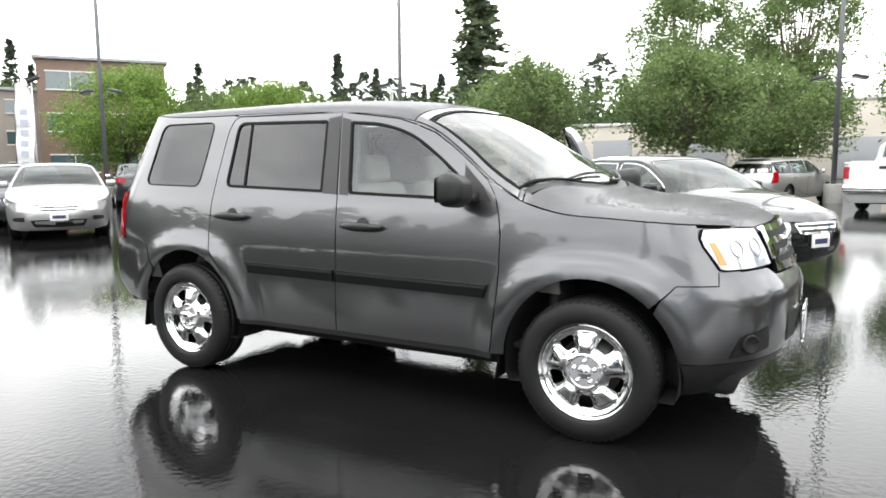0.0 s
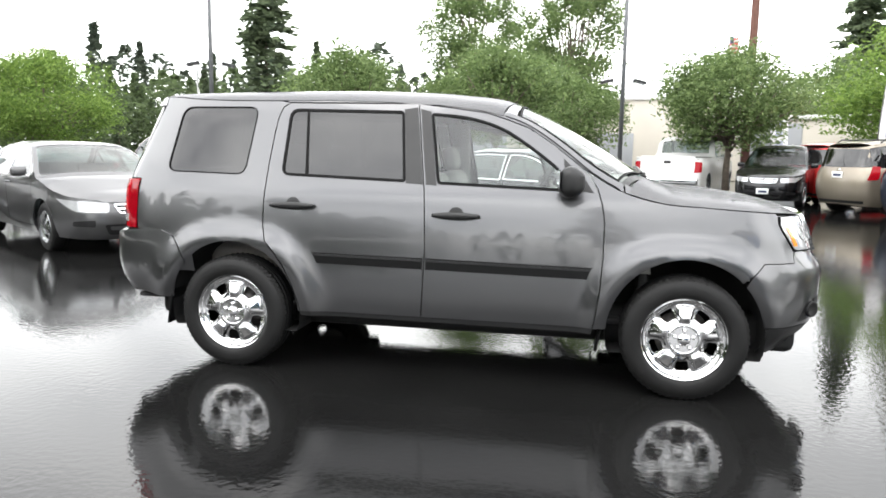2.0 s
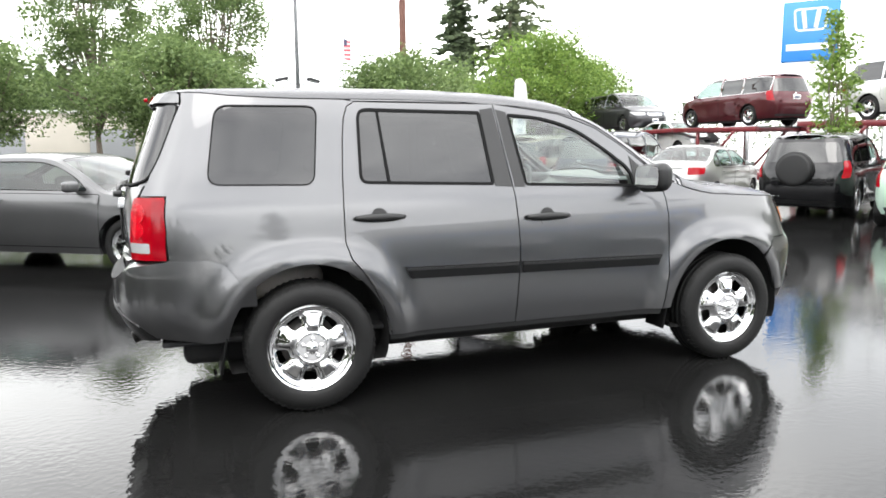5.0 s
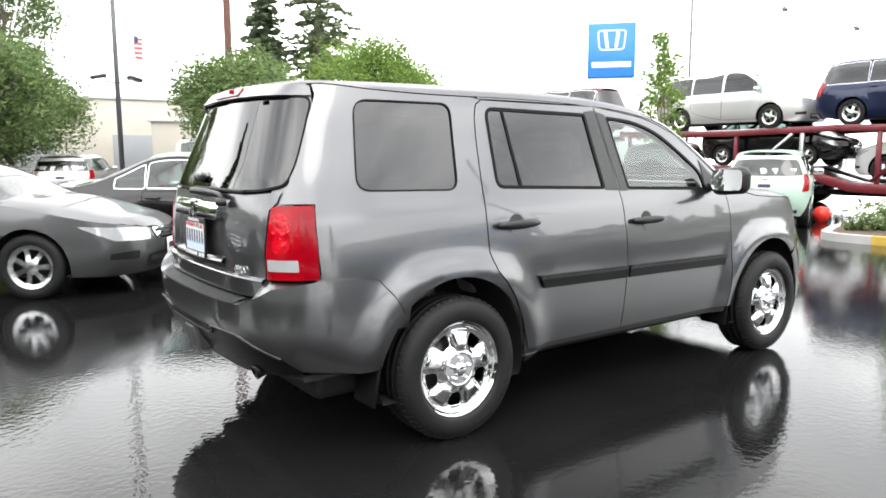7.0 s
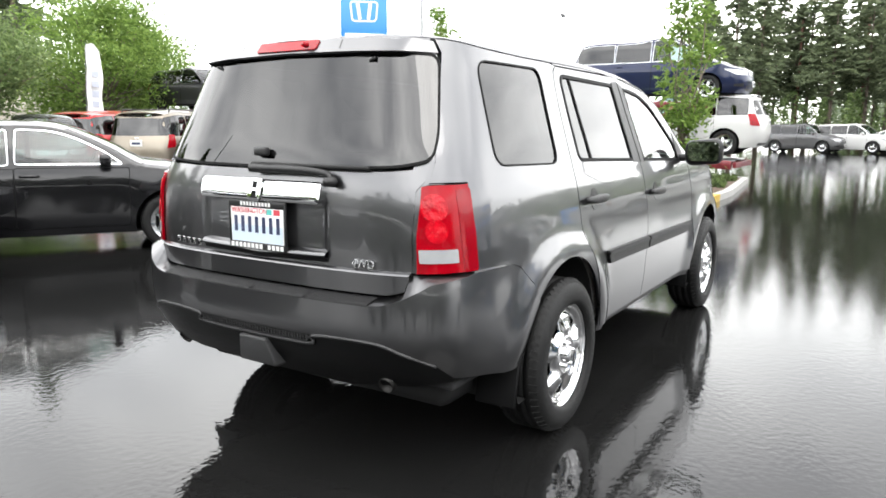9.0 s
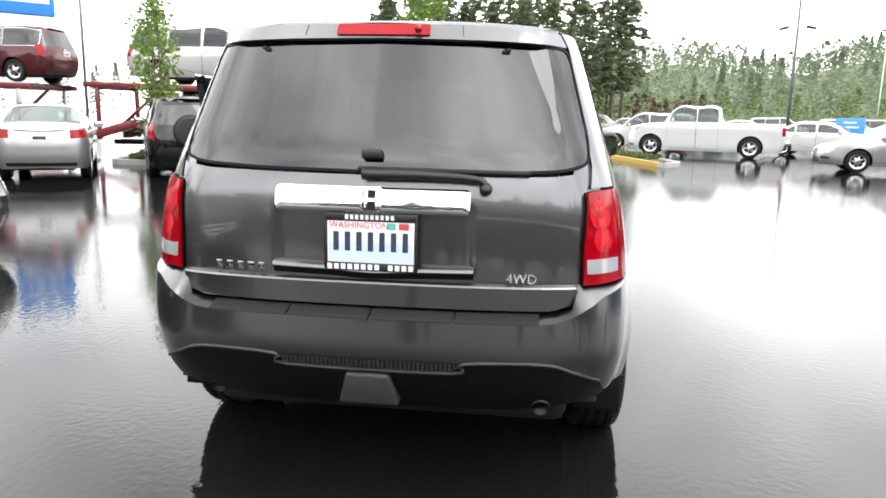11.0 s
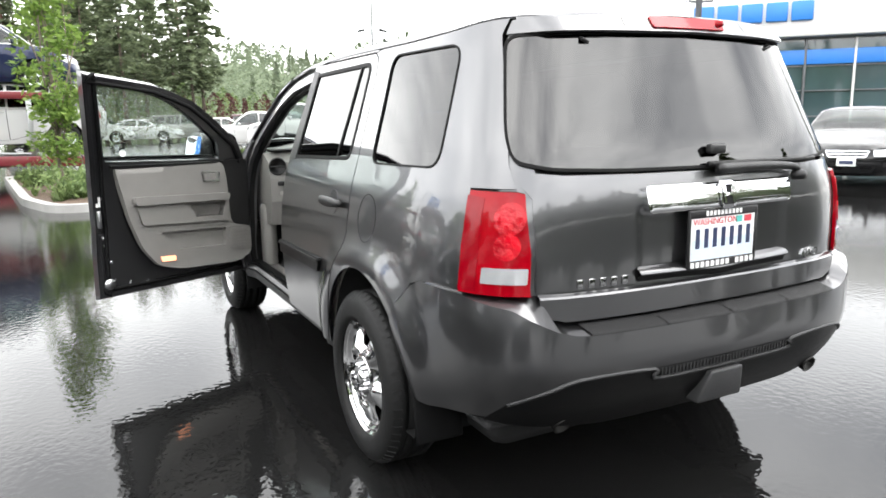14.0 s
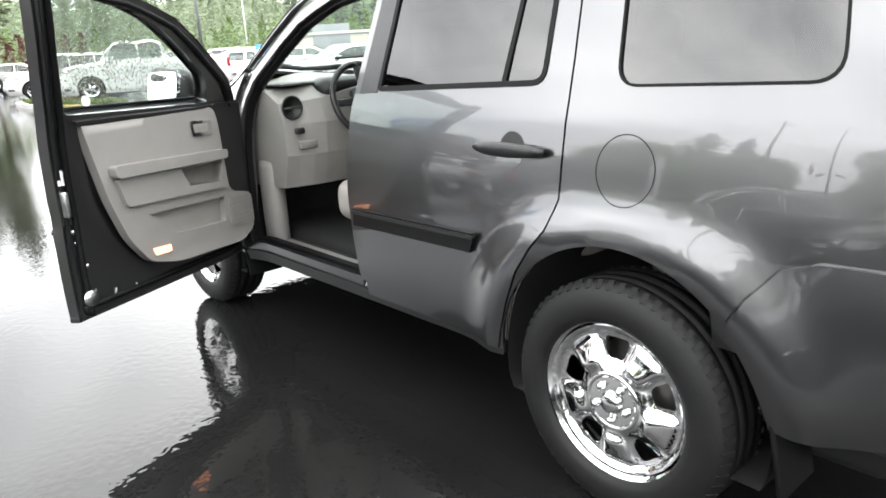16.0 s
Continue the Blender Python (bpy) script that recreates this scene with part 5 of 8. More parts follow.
door_panel([(0.72, 0.76), (0.21, 0.735), (0.22, 0.58), (0.59, 0.60)], 0.070, BEIGE, "map_pocket", card, 0.002, "open map pocket", 0.01, skin=flat_side)
spk = door_panel([(0.205, 0.715), (0.045, 0.69), (0.045, 0.545), (0.215, 0.565)], 0.106, SPEAKER, "speaker", card, 0.006, "slotted speaker grille", 0.02, skin=flat_side)
for i in range(7):
    z = 0.565 + 0.021 * i
    door_panel([(0.20, z), (0.06, z - 0.003), (0.06, z + 0.004), (0.20, z + 0.007)], 0.1075, BEIGE, "slat", spk, 0.001, r=0.001, step=0.06, skin=flat_side)
hd = door_panel([(0.395, 1.095), (0.255, 1.085), (0.262, 1.018), (0.385, 1.026)], 0.107, CHROME, "inside_handle", card, 0.006, "bright inside handle", 0.015, skin=flat_side)
door_panel([(0.378, 1.080), (0.285, 1.074), (0.288, 1.034), (0.372, 1.040)], 0.109, SPEAKER, "cup", hd, 0.002, r=0.01, skin=flat_side)
lampm = material("courtesy_lamp", (0.9, 0.35, 0.2), 0.2, 0, 0.1, 20)
lb = lampm.node_tree.nodes["Principled BSDF"]
lb.inputs["Emission Color"].default_value, lb.inputs["Emission Strength"].default_value = (1.0, 0.42, 0.22, 1), 1.5
door_panel([(0.715, 0.595), (0.615, 0.588), (0.615, 0.558), (0.705, 0.563)], 0.107, lampm, "courtesy_lamp", card, 0.004, "lit orange courtesy lamp", 0.006, skin=flat_side)
part("latch", box(-0.115, 0.86, 0.86, 0.02, 0.03, 0.10, 0.006), STEEL, driver_door)
part("lower_bolt", moved(lathe([(0, 0.012), (0.03, 0.01), (0.034, 0.0)], 16), pose(-0.09, 0.857, 0.475) @ Matrix.Diagonal((1, -1, 1, 1))), STEEL, driver_door)
# rain on the open door's glass
gd = ([], [])
rng = random.Random(11)
fw = np.array(front_window)
while len(gd[0]) < 3600 * 5:
    x, z = rng.uniform(-0.1, 0.66), rng.uniform(1.23, 1.62)
    if rng.random() > ease(1.20, 1.42, z) * 0.97 + 0.03 or not inside(np.array([(x, z)]), shrink(fw, 0.02))[0]:
        continue
    p = SUV.side(SUV.at_x(x, z), z)
    r = rng.uniform(0.0016, 0.0042)
    k = len(gd[0])
    gd[0].extend([(p[0] - r, p[1] + 0.001, p[2]), (p[0], p[1] + 0.001, p[2] - 1.3 * r), (p[0] + r, p[1] + 0.001, p[2]), (p[0], p[1] + 0.001, p[2] + r), (p[0], p[1] + 0.001 + 0.6 * r, p[2] - 0.2 * r)])
    gd[1].extend([(k, k + 1, k + 4), (k + 1, k + 2, k + 4), (k + 2, k + 3, k + 4), (k + 3, k, k + 4)])
tagged(part("raindrops", gd, WATER, driver_door), kind="stuff")

# door opening on the driver's side
oo = shrink(fo3, 0.006)
part("door_aperture", ring(oo, shrink(oo, 0.055), SUV.side, -0.02, 0.075, 0.04), GREY, suv, "grey door opening")
o2 = shrink(oo, 0.050)
part("aperture_seal", ring(o2, shrink(o2, 0.022), SUV.side, -0.045, 0.03, 0.04), SEAL, suv)
part("sill_trim", box(0.34, 0.80, 0.415, 0.98, 0.13, 0.03, 0.012), BEIGE, suv, "warm grey sill trim")
part("scuff_plate", box(0.34, 0.875, 0.395, 0.96, 0.05, 0.02, 0.008), STEEL, suv)
part("kick_panel", box(0.84, 0.775, 0.62, 0.16, 0.09, 0.46, 0.04), BEIGE, suv)
# inner trims
for mesh_pts, hole in ((rear_door, rear_window), (quarter, quarter_window)):
    o = shrink(np.array(spread(spots(mesh_pts), 0.06)), 0.002)
    inner = curved_panel(o, SUV.side, 0.07, 0.0, [np.array(spots(hole))], flip=False, lift=0.06)
    both("side_trim", inner, BEIGE, suv)
inner = curved_panel(shrink(fo3, 0.002), SUV.side, 0.07, 0.0, [np.array(spots(front_window))], flip=False, lift=0.06)
part("side_trim", mirrored(inner), BEIGE, suv)
liner = curved_panel(shrink(np.array(spread(roof, 0.08)), 0.03), SUV.top, 0.1, 0.0, flip=True, lift=0.03)
part("headlining", liner, BEIGE, suv)
part("cabin_floor", box(-0.45, 0, 0.405, 3.4, 1.62, 0.03, 0.01), CARPET, suv)
part("bulkhead", box(1.16, 0, 0.68, 0.06, 1.56, 0.76, 0.02), CARPET, suv)
part("load_floor", box(-1.95, 0, 0.72, 0.5, 1.2, 0.04, 0.01), CARPET, suv)
part("gate_trim", box(-2.24, 0, 0.98, 0.03, 1.28, 0.46, 0.01), BEIGE, suv)


def dash():
    v, f, n = [], [], 24
    prof = [(0.60, 0.72), (0.55, 0.88), (0.555, 1.03), (0.59, 1.13), (0.70, 1.185), (0.85, 1.20), (1.10, 1.205), (1.15, 0.70)]
    for i in range(n + 1):
        y = -0.80 + 1.60 * i / n
        hump = 0.045 * math.exp(-(((y - 0.38) / 0.20) ** 2))
        sag = 0.05 * ease(0.6, 0.80, abs(y))
        for x, z in prof:
            v.append((x - hump * (0.9 < z < 1.19) + sag, y, z + hump * (z > 1.10)))
    k = len(prof)
    for i in range(n):
        for j in range(k - 1):
            f.append((i * k + j, i * k + j + 1, (i + 1) * k + j + 1, (i + 1) * k + j))
    f.append(tuple(range(k)))
    f.append(tuple(reversed(range(n * k, n * k + k))))
    return v, f


dashboard = part("dashboard", dash(), BEIGE, suv, "warm grey dashboard", smooth=False)
part("instrument_hood", box(0.64, 0.40, 1.18, 0.16, 0.36, 0.11, 0.05, 3), BLACK_PLASTIC, dashboard)
part("dash_top", moved(box(0, 0, 0, 0.46, 1.50, 0.012, 0.005), pose(0.90, 0, 1.209, 0, 1, 0)), material("dash_top_grey", (0.10, 0.10, 0.10), 0.6), dashboard)
vent = part("side_vent", moved(lathe([(0.0, -0.02), (0.040, -0.018), (0.046, 0.0), (0.055, 0.006), (0.058, 0.0)], 24), pose(0.583, 0.755, 1.11, 0, 0, 90)), BLACK_PLASTIC, dashboard)
part("vent_blade", moved(box(0, 0, 0, 0.006, 0.085, 0.006), pose(0.578, 0.755, 1.11)), TRIM_GREY, vent)
part("switch_panel", box(0.562, 0.74, 1.0, 0.02, 0.05, 0.03, 0.006), BLACK_PLASTIC, dashboard)
part("coin_tray", box(0.565, 0.70, 0.93, 0.025, 0.10, 0.04, 0.008), SPEAKER, dashboard)
part("centre_stack", moved(box(0, 0, 0, 0.10, 0.34, 0.42, 0.03), pose(0.56, 0, 0.90, 0, -14, 0)), SPEAKER, dashboard)
wm = pose(0.47, 0.40, 1.115, 0, 0, 0) @ Matrix.Rotation(radians(-68), 4, "Y")
ring_pts = [(0.188 * math.cos(a), 0.188 * math.sin(a), 0) for a in np.linspace(0, 2 * math.pi, 40)]
steer = part("steering_wheel", moved(tube(ring_pts, 0.016, 8), wm), BLACK_PLASTIC, suv, "black steering wheel")
part("wheel_boss", moved(box(0, 0, 0.0, 0.14, 0.16, 0.06, 0.03, 3), wm), BLACK_PLASTIC, steer)
for a in (0, 180, 90):
    part("wheel_spoke", moved(box(0.12, 0, 0, 0.12, 0.04, 0.02, 0.008), wm @ pose(0, 0, 0, 0, 0, a)), TRIM_GREY, steer)
part("steering_column", moved(tube([(0, 0, 0), (0, 0, -0.30)], 0.045, 12), wm), BLACK_PLASTIC, steer)


def seat(x, y, w, rest=0.62):
    s = part("seat", join(box(x + 0.08, y, 0.66, 0.52, w, 0.20, 0.07, 4), box(x + 0.06, y, 0.50, 0.44, w * 0.8, 0.16, 0.04)), BEIGE_CLOTH, suv, "warm grey cloth seat")
    part("backrest", moved(box(0, 0, rest / 2 - 0.01, 0.16, w, rest, 0.07, 4), pose(x - 0.20, y, 0.66, 0, -14, 0)), BEIGE_CLOTH, s)
    for hy in [] if rest < 0.5 else ([0] if w < 0.7 else [-w / 3.2, w / 3.2]):
        part("head_restraint", moved(box(0, hy, 0.70, 0.10, 0.26, 0.18, 0.05, 4), pose(x - 0.20, y, 0.66, 0, -12, 0)), BEIGE_CLOTH, s)


seat(0.12, 0.39, 0.54)
seat(0.12, -0.39, 0.54)
seat(-0.80, 0.0, 1.36, 0.55)
seat(-1.58, 0.0, 1.16, 0.4)
for (x, y), z0 in (((-0.20, 0.76), 0.45), ((-0.20, -0.76), 0.45)):
    part("belt_pillar", moved(box(0, 0, 0, 0.14, 0.05, 1.2, 0.02), pose(x, y * 0.99, 1.03, 9 if y > 0 else -9, 0, 0)), BEIGE, suv)
part("rear_view_mirror", box(0.50, 0.0, 1.56, 0.03, 0.24, 0.07, 0.02), BLACK_PLASTIC, suv)

# rain drops on the pane of the open door
drop_rng = random.Random(9)
beads = ([], [])
for _ in range(650):
    x, z = drop_rng.uniform(-0.10, 0.62), drop_rng.uniform(1.20, 1.60)
    if not inside(np.array([(x, z)]), np.array(front_window))[0]:
        continue
    p = SUV.side(SUV.at_x(x, z), z)
    r = drop_rng.uniform(0.0018, 0.0042)
    k = len(beads[0])
    tall_r = r * drop_rng.uniform(1.0, 1.8)
    beads[0].extend([(p[0] - r, p[1] - 0.003, z), (p[0] + r, p[1] - 0.003, z), (p[0], p[1] - 0.003, z - tall_r), (p[0], p[1] - 0.003, z + tall_r), (p[0], p[1] - 0.003 + r * 0.8, z - 0.2 * r)])
    beads[1].extend([(k, k + 2, k + 4), (k + 2, k + 1, k + 4), (k + 1, k + 3, k + 4), (k + 3, k, k + 4)])
tagged(part("raindrop", beads, WATER, driver_door), kind="stuff")
dot_c = SUV.side(SUV.at_x(0.06, 1.232), 1.232)
part("pane_sticker", moved(lathe([(0.0, 0.001), (0.020, 0.001), (0.021, 0.0)], 20), pose(dot_c[0], dot_c[1] - 0.010, 1.232)), WHITE_PLASTIC, driver_door)

# ---------------------------------------------------------------- the other cars in the park
KINDS = {
    # rear, front, half width, half wheelbase, tyre radius, belt, roof, bonnet front, cowl, x of cowl, of screen top, of roof end, of rear glass foot, boot height, tumble
    "sedan": dict(xr=-2.42, xf=2.46, hw=0.915, wb=1.40, tr=0.325, belt=0.97, roof=1.465, nose=0.74, cowl=1.0, xc=1.18, xh=0.38, xrr=-0.95, xbb=-1.72, boot=1.05, tum=0.50, panes=((-1.36, -0.98), (-0.94, -0.18), (-0.10, 0.90)), doors=((-1.02, -0.14), (-0.14, 0.98))),
    "coupe": dict(xr=-2.40, xf=2.45, hw=0.92, wb=1.37, tr=0.33, belt=0.96, roof=1.43, nose=0.74, cowl=0.99, xc=1.15, xh=0.32, xrr=-0.85, xbb=-1.75, boot=1.04, tum=0.52, panes=((-1.30, -0.62), (-0.56, 0.88)), doors=((-0.58, 1.02),)),
    "compact": dict(xr=-2.22, xf=2.30, hw=0.85, wb=1.30, tr=0.31, belt=0.97, roof=1.47, nose=0.74, cowl=1.0, xc=1.12, xh=0.36, xrr=-0.90, xbb=-1.60, boot=1.06, tum=0.48, panes=((-1.26, -0.94), (-0.90, -0.16), (-0.08, 0.86)), doors=((-0.98, -0.12), (-0.12, 0.94))),
    "wagon": dict(xr=-2.38, xf=2.40, hw=0.90, wb=1.38, tr=0.32, belt=0.98, roof=1.48, nose=0.74, cowl=1.0, xc=1.15, xh=0.36, xrr=-1.75, xbb=None, boot=None, tum=0.42, panes=((-2.0, -1.16), (-1.10, -0.18), (-0.10, 0.88)), doors=((-1.12, -0.14), (-0.14, 0.98))),
    "minivan": dict(xr=-2.62, xf=2.53, hw=1.0, wb=1.50, tr=0.35, belt=1.08, roof=1.74, nose=0.86, cowl=1.10, xc=1.55, xh=0.72, xrr=-2.15, xbb=None, boot=None, tum=0.30, panes=((-2.28, -1.15), (-1.09, -0.08), (0.0, 1.22)), doors=((-1.12, -0.04), (-0.04, 1.22))),
    "crossover": dict(xr=-2.30, xf=2.32, hw=0.91, wb=1.33, tr=0.35, belt=1.08, roof=1.69, nose=0.88, cowl=1.10, xc=1.18, xh=0.45, xrr=-1.70, xbb=None, boot=None, tum=0.34, panes=((-1.86, -1.10), (-1.04, -0.16), (-0.08, 0.88)), doors=((-1.06, -0.12), (-0.12, 0.98))),
    "boxy_suv": dict(xr=-2.30, xf=2.38, hw=0.925, wb=1.36, tr=0.37, belt=1.14, roof=1.80, nose=0.96, cowl=1.14, xc=1.10, xh=0.52, xrr=-1.85, xbb=None, boot=None, tum=0.22, panes=((-2.05, -1.16), (-1.10, -0.22), (-0.14, 0.82)), doors=((-1.12, -0.18), (-0.18, 0.94))),
    "hatch": dict(xr=-1.75, xf=1.80, hw=0.815, wb=1.15, tr=0.29, belt=0.98, roof=1.50, nose=0.80, cowl=0.99, xc=1.05, xh=0.42, xrr=-1.10, xbb=None, boot=None, tum=0.40, panes=((-1.20, -0.62), (-0.56, 0.76)), doors=((-0.58, 0.88),)),
    "pickup": dict(xr=-3.05, xf=2.85, hw=1.0, wb=1.85, tr=0.40, belt=1.34, roof=1.95, nose=1.12, cowl=1.30, xc=1.45, xh=0.95, xrr=-0.62, xbb=-0.86, boot=1.32, tum=0.24, panes=((-0.62, 0.10), (0.18, 1.10)), doors=((-0.68, 0.14), (0.14, 1.24))),
}
BLANK = {}
GLASS_CAR = glass("car_glass", (0.42, 0.50, 0.48), 0.06)
ALLOY = material("alloy", (0.55, 0.56, 0.57), 0.25, 1.0, 0.06, 12)
SEAT_DARK = material("dark_seat", (0.05, 0.05, 0.052), 0.8, 0, 0.1, 12)
LOT = []


def alloy_wheel(r, spokes):
    R = r * 0.66
    outer = [(R * math.cos(a), R * math.sin(a)) for a in np.linspace(0, 2 * math.pi, 40, endpoint=False)]
    holes = []
    for k in range(spokes):
        c = 2 * math.pi * (k + 0.5) / spokes
        w = math.pi / spokes
        holes.append(np.array(rounded([(q * R * math.cos(c + d * w), q * R * math.sin(c + d * w)) for q, d in ((0.36, 0.35), (0.84, 0.66), (0.84, -0.66), (0.36, -0.35))], 0.02 * r / 0.33, 3)))

    def fn(a, b):
        q = math.hypot(a, b) / R
        return np.array((a, 0.02 * ease(1.0, 0.9, q) * 0 + 0.022 * ease(0.6, 0.2, q) + 0.018 * ease(0.86, 1.0, q), b))

    face = curved_panel(np.array(outer), fn, 0.035, 0.02, holes, flip=True)
    rim = lathe([(R * 1.03, 0.022), (R * 1.05, 0.012), (R * 0.97, -0.02), (R * 0.93, -0.15)], 32)
    tyre = lathe([(R * 1.03, -0.095), (R * 1.10, -0.105), (r * 0.93, -0.100), (r * 0.985, -0.080), (r, -0.06), (r, 0.06), (r * 0.985, 0.080), (r * 0.93, 0.100), (R * 1.10, 0.105), (R * 1.03, 0.095)], 40)
    disc = lathe([(0.02, -0.05), (R * 0.93, -0.05)], 24)
    return face, rim, tyre, disc


def blank_car(kind, spokes=5):
    """Builds one car of a kind, unpainted, to be copied."""
    K = KINDS[kind]
    xr, xf, hw, wb, tr, belt, roof, nose, cowl, xc, xh, xrr, xbb, boot, tum = [K[k] for k in ("xr", "xf", "hw", "wb", "tr", "belt", "roof", "nose", "cowl", "xc", "xh", "xrr", "xbb", "boot", "tum")]
    r = 0.92 * hw
    plan = [(xr, 0), (xr + 0.015, 0.35 * hw), (xr + 0.05, 0.62 * hw), (xr + 0.15, 0.82 * hw), (xr + 0.34, 0.93 * hw), (xr + 0.8, 0.985 * hw), (0, hw), (xf - 0.95, 0.985 * hw), (xf - 0.5, 0.92 * hw), (xf - 0.24, 0.78 * hw), (xf - 0.09, 0.56 * hw), (xf - 0.02, 0.3 * hw), (xf, 0)]
    if kind == "pickup":
        plan[1:5] = [(xr + 0.005, 0.5 * hw), (xr + 0.02, 0.85 * hw), (xr + 0.08, 0.96 * hw), (xr + 0.3, 0.985 * hw)]
    width = [(0.16, 0.90 * hw), (0.34, 0.965 * hw), (0.58, 0.99 * hw), (0.78, hw), (belt - 0.06, 0.985 * hw), (belt, 0.955 * hw), (roof - 0.08, 0.955 * hw - tum * (roof - 0.08 - belt)), (roof, 0.90 * hw - tum * (roof - 0.06 - belt))]
    fe = [(xh, roof - 0.115), ((xh + xc) / 2, (roof - 0.09 + cowl) / 2 - 0.035), (xc - 0.10, cowl - 0.03), (xc + 0.15, cowl - 0.075), (xf - 0.45, nose + 0.02), (xf - 0.12, nose - 0.055), (xf + 0.02, nose - 0.13)]
    fc = [(xh, roof - 0.05), ((xh + xc) / 2 + 0.04, (roof + cowl) / 2 - 0.005), (xc, cowl + 0.025), (xc + 0.2, cowl), (xf - 0.45, nose + 0.09), (xf - 0.12, nose - 0.01), (xf + 0.02, nose - 0.125)]
    if boot:
        re_ = [(xr - 0.02, boot - 0.13), (xr + 0.12, boot - 0.055), (xbb - 0.12, boot - 0.03), ((xbb + xrr) / 2, (boot + roof) / 2 - 0.08), (xrr, roof - 0.105)]
        rc = [(xr - 0.02, boot - 0.125), (xr + 0.12, boot - 0.01), (xbb - 0.06, boot + 0.03), ((xbb + xrr) / 2, (boot + roof) / 2 + 0.02), (xrr, roof - 0.03)]
        if kind == "pickup":
            re_ = [(xr - 0.02, boot - 0.02), (xr + 0.12, boot), (xbb - 0.05, boot), (xbb + 0.02, boot + 0.10), (xbb + 0.12, roof - 0.20), (xrr, roof - 0.11)]
            rc = [(xr - 0.02, boot - 0.015), (xr + 0.12, boot + 0.004), (xbb - 0.05, boot + 0.004), (xbb + 0.02, boot + 0.12), (xbb + 0.12, roof - 0.12), (xrr, roof - 0.03)]
        lean = [(0.2, 0.12), (0.45, 0.0), (boot, 0.02)]
    else:
        re_ = [(xr + 0.05, roof - 0.23), (xr + 0.25, roof - 0.13), (xrr, roof - 0.095)]
        rc = [(xr + 0.05, roof - 0.225), (xr + 0.25, roof - 0.065), (xrr, roof - 0.02)]
        back_lean = 0.16 if kind == "boxy_suv" else 0.28 if kind in ("wagon", "hatch") else 0.24
        lean = [(0.2, 0.12), (0.45, 0.0), (belt - 0.05, 0.015), (belt + 0.05, 0.05), (roof - 0.15, back_lean)]
    xm = (xrr + xh) / 2
    edge, crown = re_ + [(xm, roof - 0.065)] + fe, rc + [(xm, roof)] + fc
    sh = Shell(plan, width, edge, crown, lean, [(0.16, -0.16), (0.30, -0.04), (0.5, 0.0), (nose, -0.07)], (xr + 0.35, xr + 1.0, xf - 0.9, xf - 0.3), ((wb, tr, tr + 0.09), (-wb, tr, tr + 0.09)), 0.02, (2.8, 1.6))
    step, zb = 0.11, 0.20
    ar = tr * 1.16

    def over(cx):
        a0 = math.asin((zb + 0.02 - tr) / ar)
        return [(sh.at_x(cx + ar * math.cos(a), tr + ar * math.sin(a)), tr + ar * math.sin(a)) for a in np.linspace(math.pi - a0, a0, 15)]

    def top_z(s):
        z = belt
        for _ in range(25):
            z = 0.5 * z + 0.5 * sh.edge(sh.side(s, z)[0])
        return z

    run = np.linspace(0, sh.end_s, 70)
    upper = [(s, top_z(s)) for s in run]
    outline = [(0.0, zb + 0.06)] + [(sh.at_x(xr + 0.5, zb), zb + 0.02)] + over(-wb) + over(wb) + [(sh.at_x(xf - 0.4, zb), zb), (sh.end_s, zb)] + list(reversed(upper))
    panes = []
    for xa, xb in K["panes"]:
        xs = np.linspace(xa, xb, 9)
        tops = [(x, sh.edge(x) - 0.045) for x in xs if sh.edge(x) - 0.045 > belt + 0.06]
        if len(tops) < 2:
            continue
        slope = 0.06 if boot is None else 0.03
        low = [(tops[0][0] - slope * 0.4, belt + 0.025), (min(xb + 0.06, tops[-1][0] + 0.16) if xb > 0.5 else tops[-1][0] + 0.01, belt + 0.015)]
        panes.append(np.array(spread([(sh.at_x(x, z), z) for x, z in rounded(low + list(reversed(tops)), 0.035, 4)], 0.08)))
    half = curved_panel(np.array(spread(outline, step)), sh.side, step, 0.02, panes, flip=True)

    def rim_of(x0, x1, inset=0.0, n=14):
        xs = np.linspace(x0, x1, n)
        l = [(x, sh.edge_y(x) - inset) for x in xs]
        return l + [(x, -y) for x, y in reversed(l)]

    x_end = xr + (0.30 if not boot else 0.02)
    bonnet = curved_panel(np.array(spread(rim_of(xc - 0.02, xf - 0.01), step)), sh.top, step, 0.02)
    roof_m = curved_panel(np.array(spread(rim_of(xrr if boot else x_end, xh), step)), sh.top, step, 0.02)
    ws_o = np.array(spread(rounded(rim_of(xh + 0.02, xc - 0.03, 0.06), 0.05, 3), 0.09))
    frame_o = np.array(spread(rim_of(xh, xc - 0.01), 0.09))
    ws_frame = curved_panel(frame_o, sh.top, step, 0.01, [ws_o])
    shells = [half, mirrored(half), bonnet, roof_m, ws_frame]
    glassy = [("windscreen", curved_panel(ws_o, sh.top, 0.12, 0, lift=-0.004))]
    if boot and kind != "pickup":
        bl_o = np.array(spread(rounded(rim_of(xbb + 0.03, xrr - 0.02, 0.07), 0.05, 3), 0.09))
        shells += [curved_panel(np.array(spread(rim_of(xbb + 0.0, xrr), 0.09)), sh.top, step, 0.01, [bl_o]), curved_panel(np.array(spread(rim_of(xr + 0.01, xbb), step)), sh.top, step, 0.02)]
        glassy.append(("rear_window", curved_panel(bl_o, sh.top, 0.12, 0, lift=-0.004)))
    elif kind == "pickup":
        bl_o = np.array(spread(rounded(rim_of(xbb + 0.03, xbb + 0.14, 0.16, 5), 0.02, 3), 0.05))
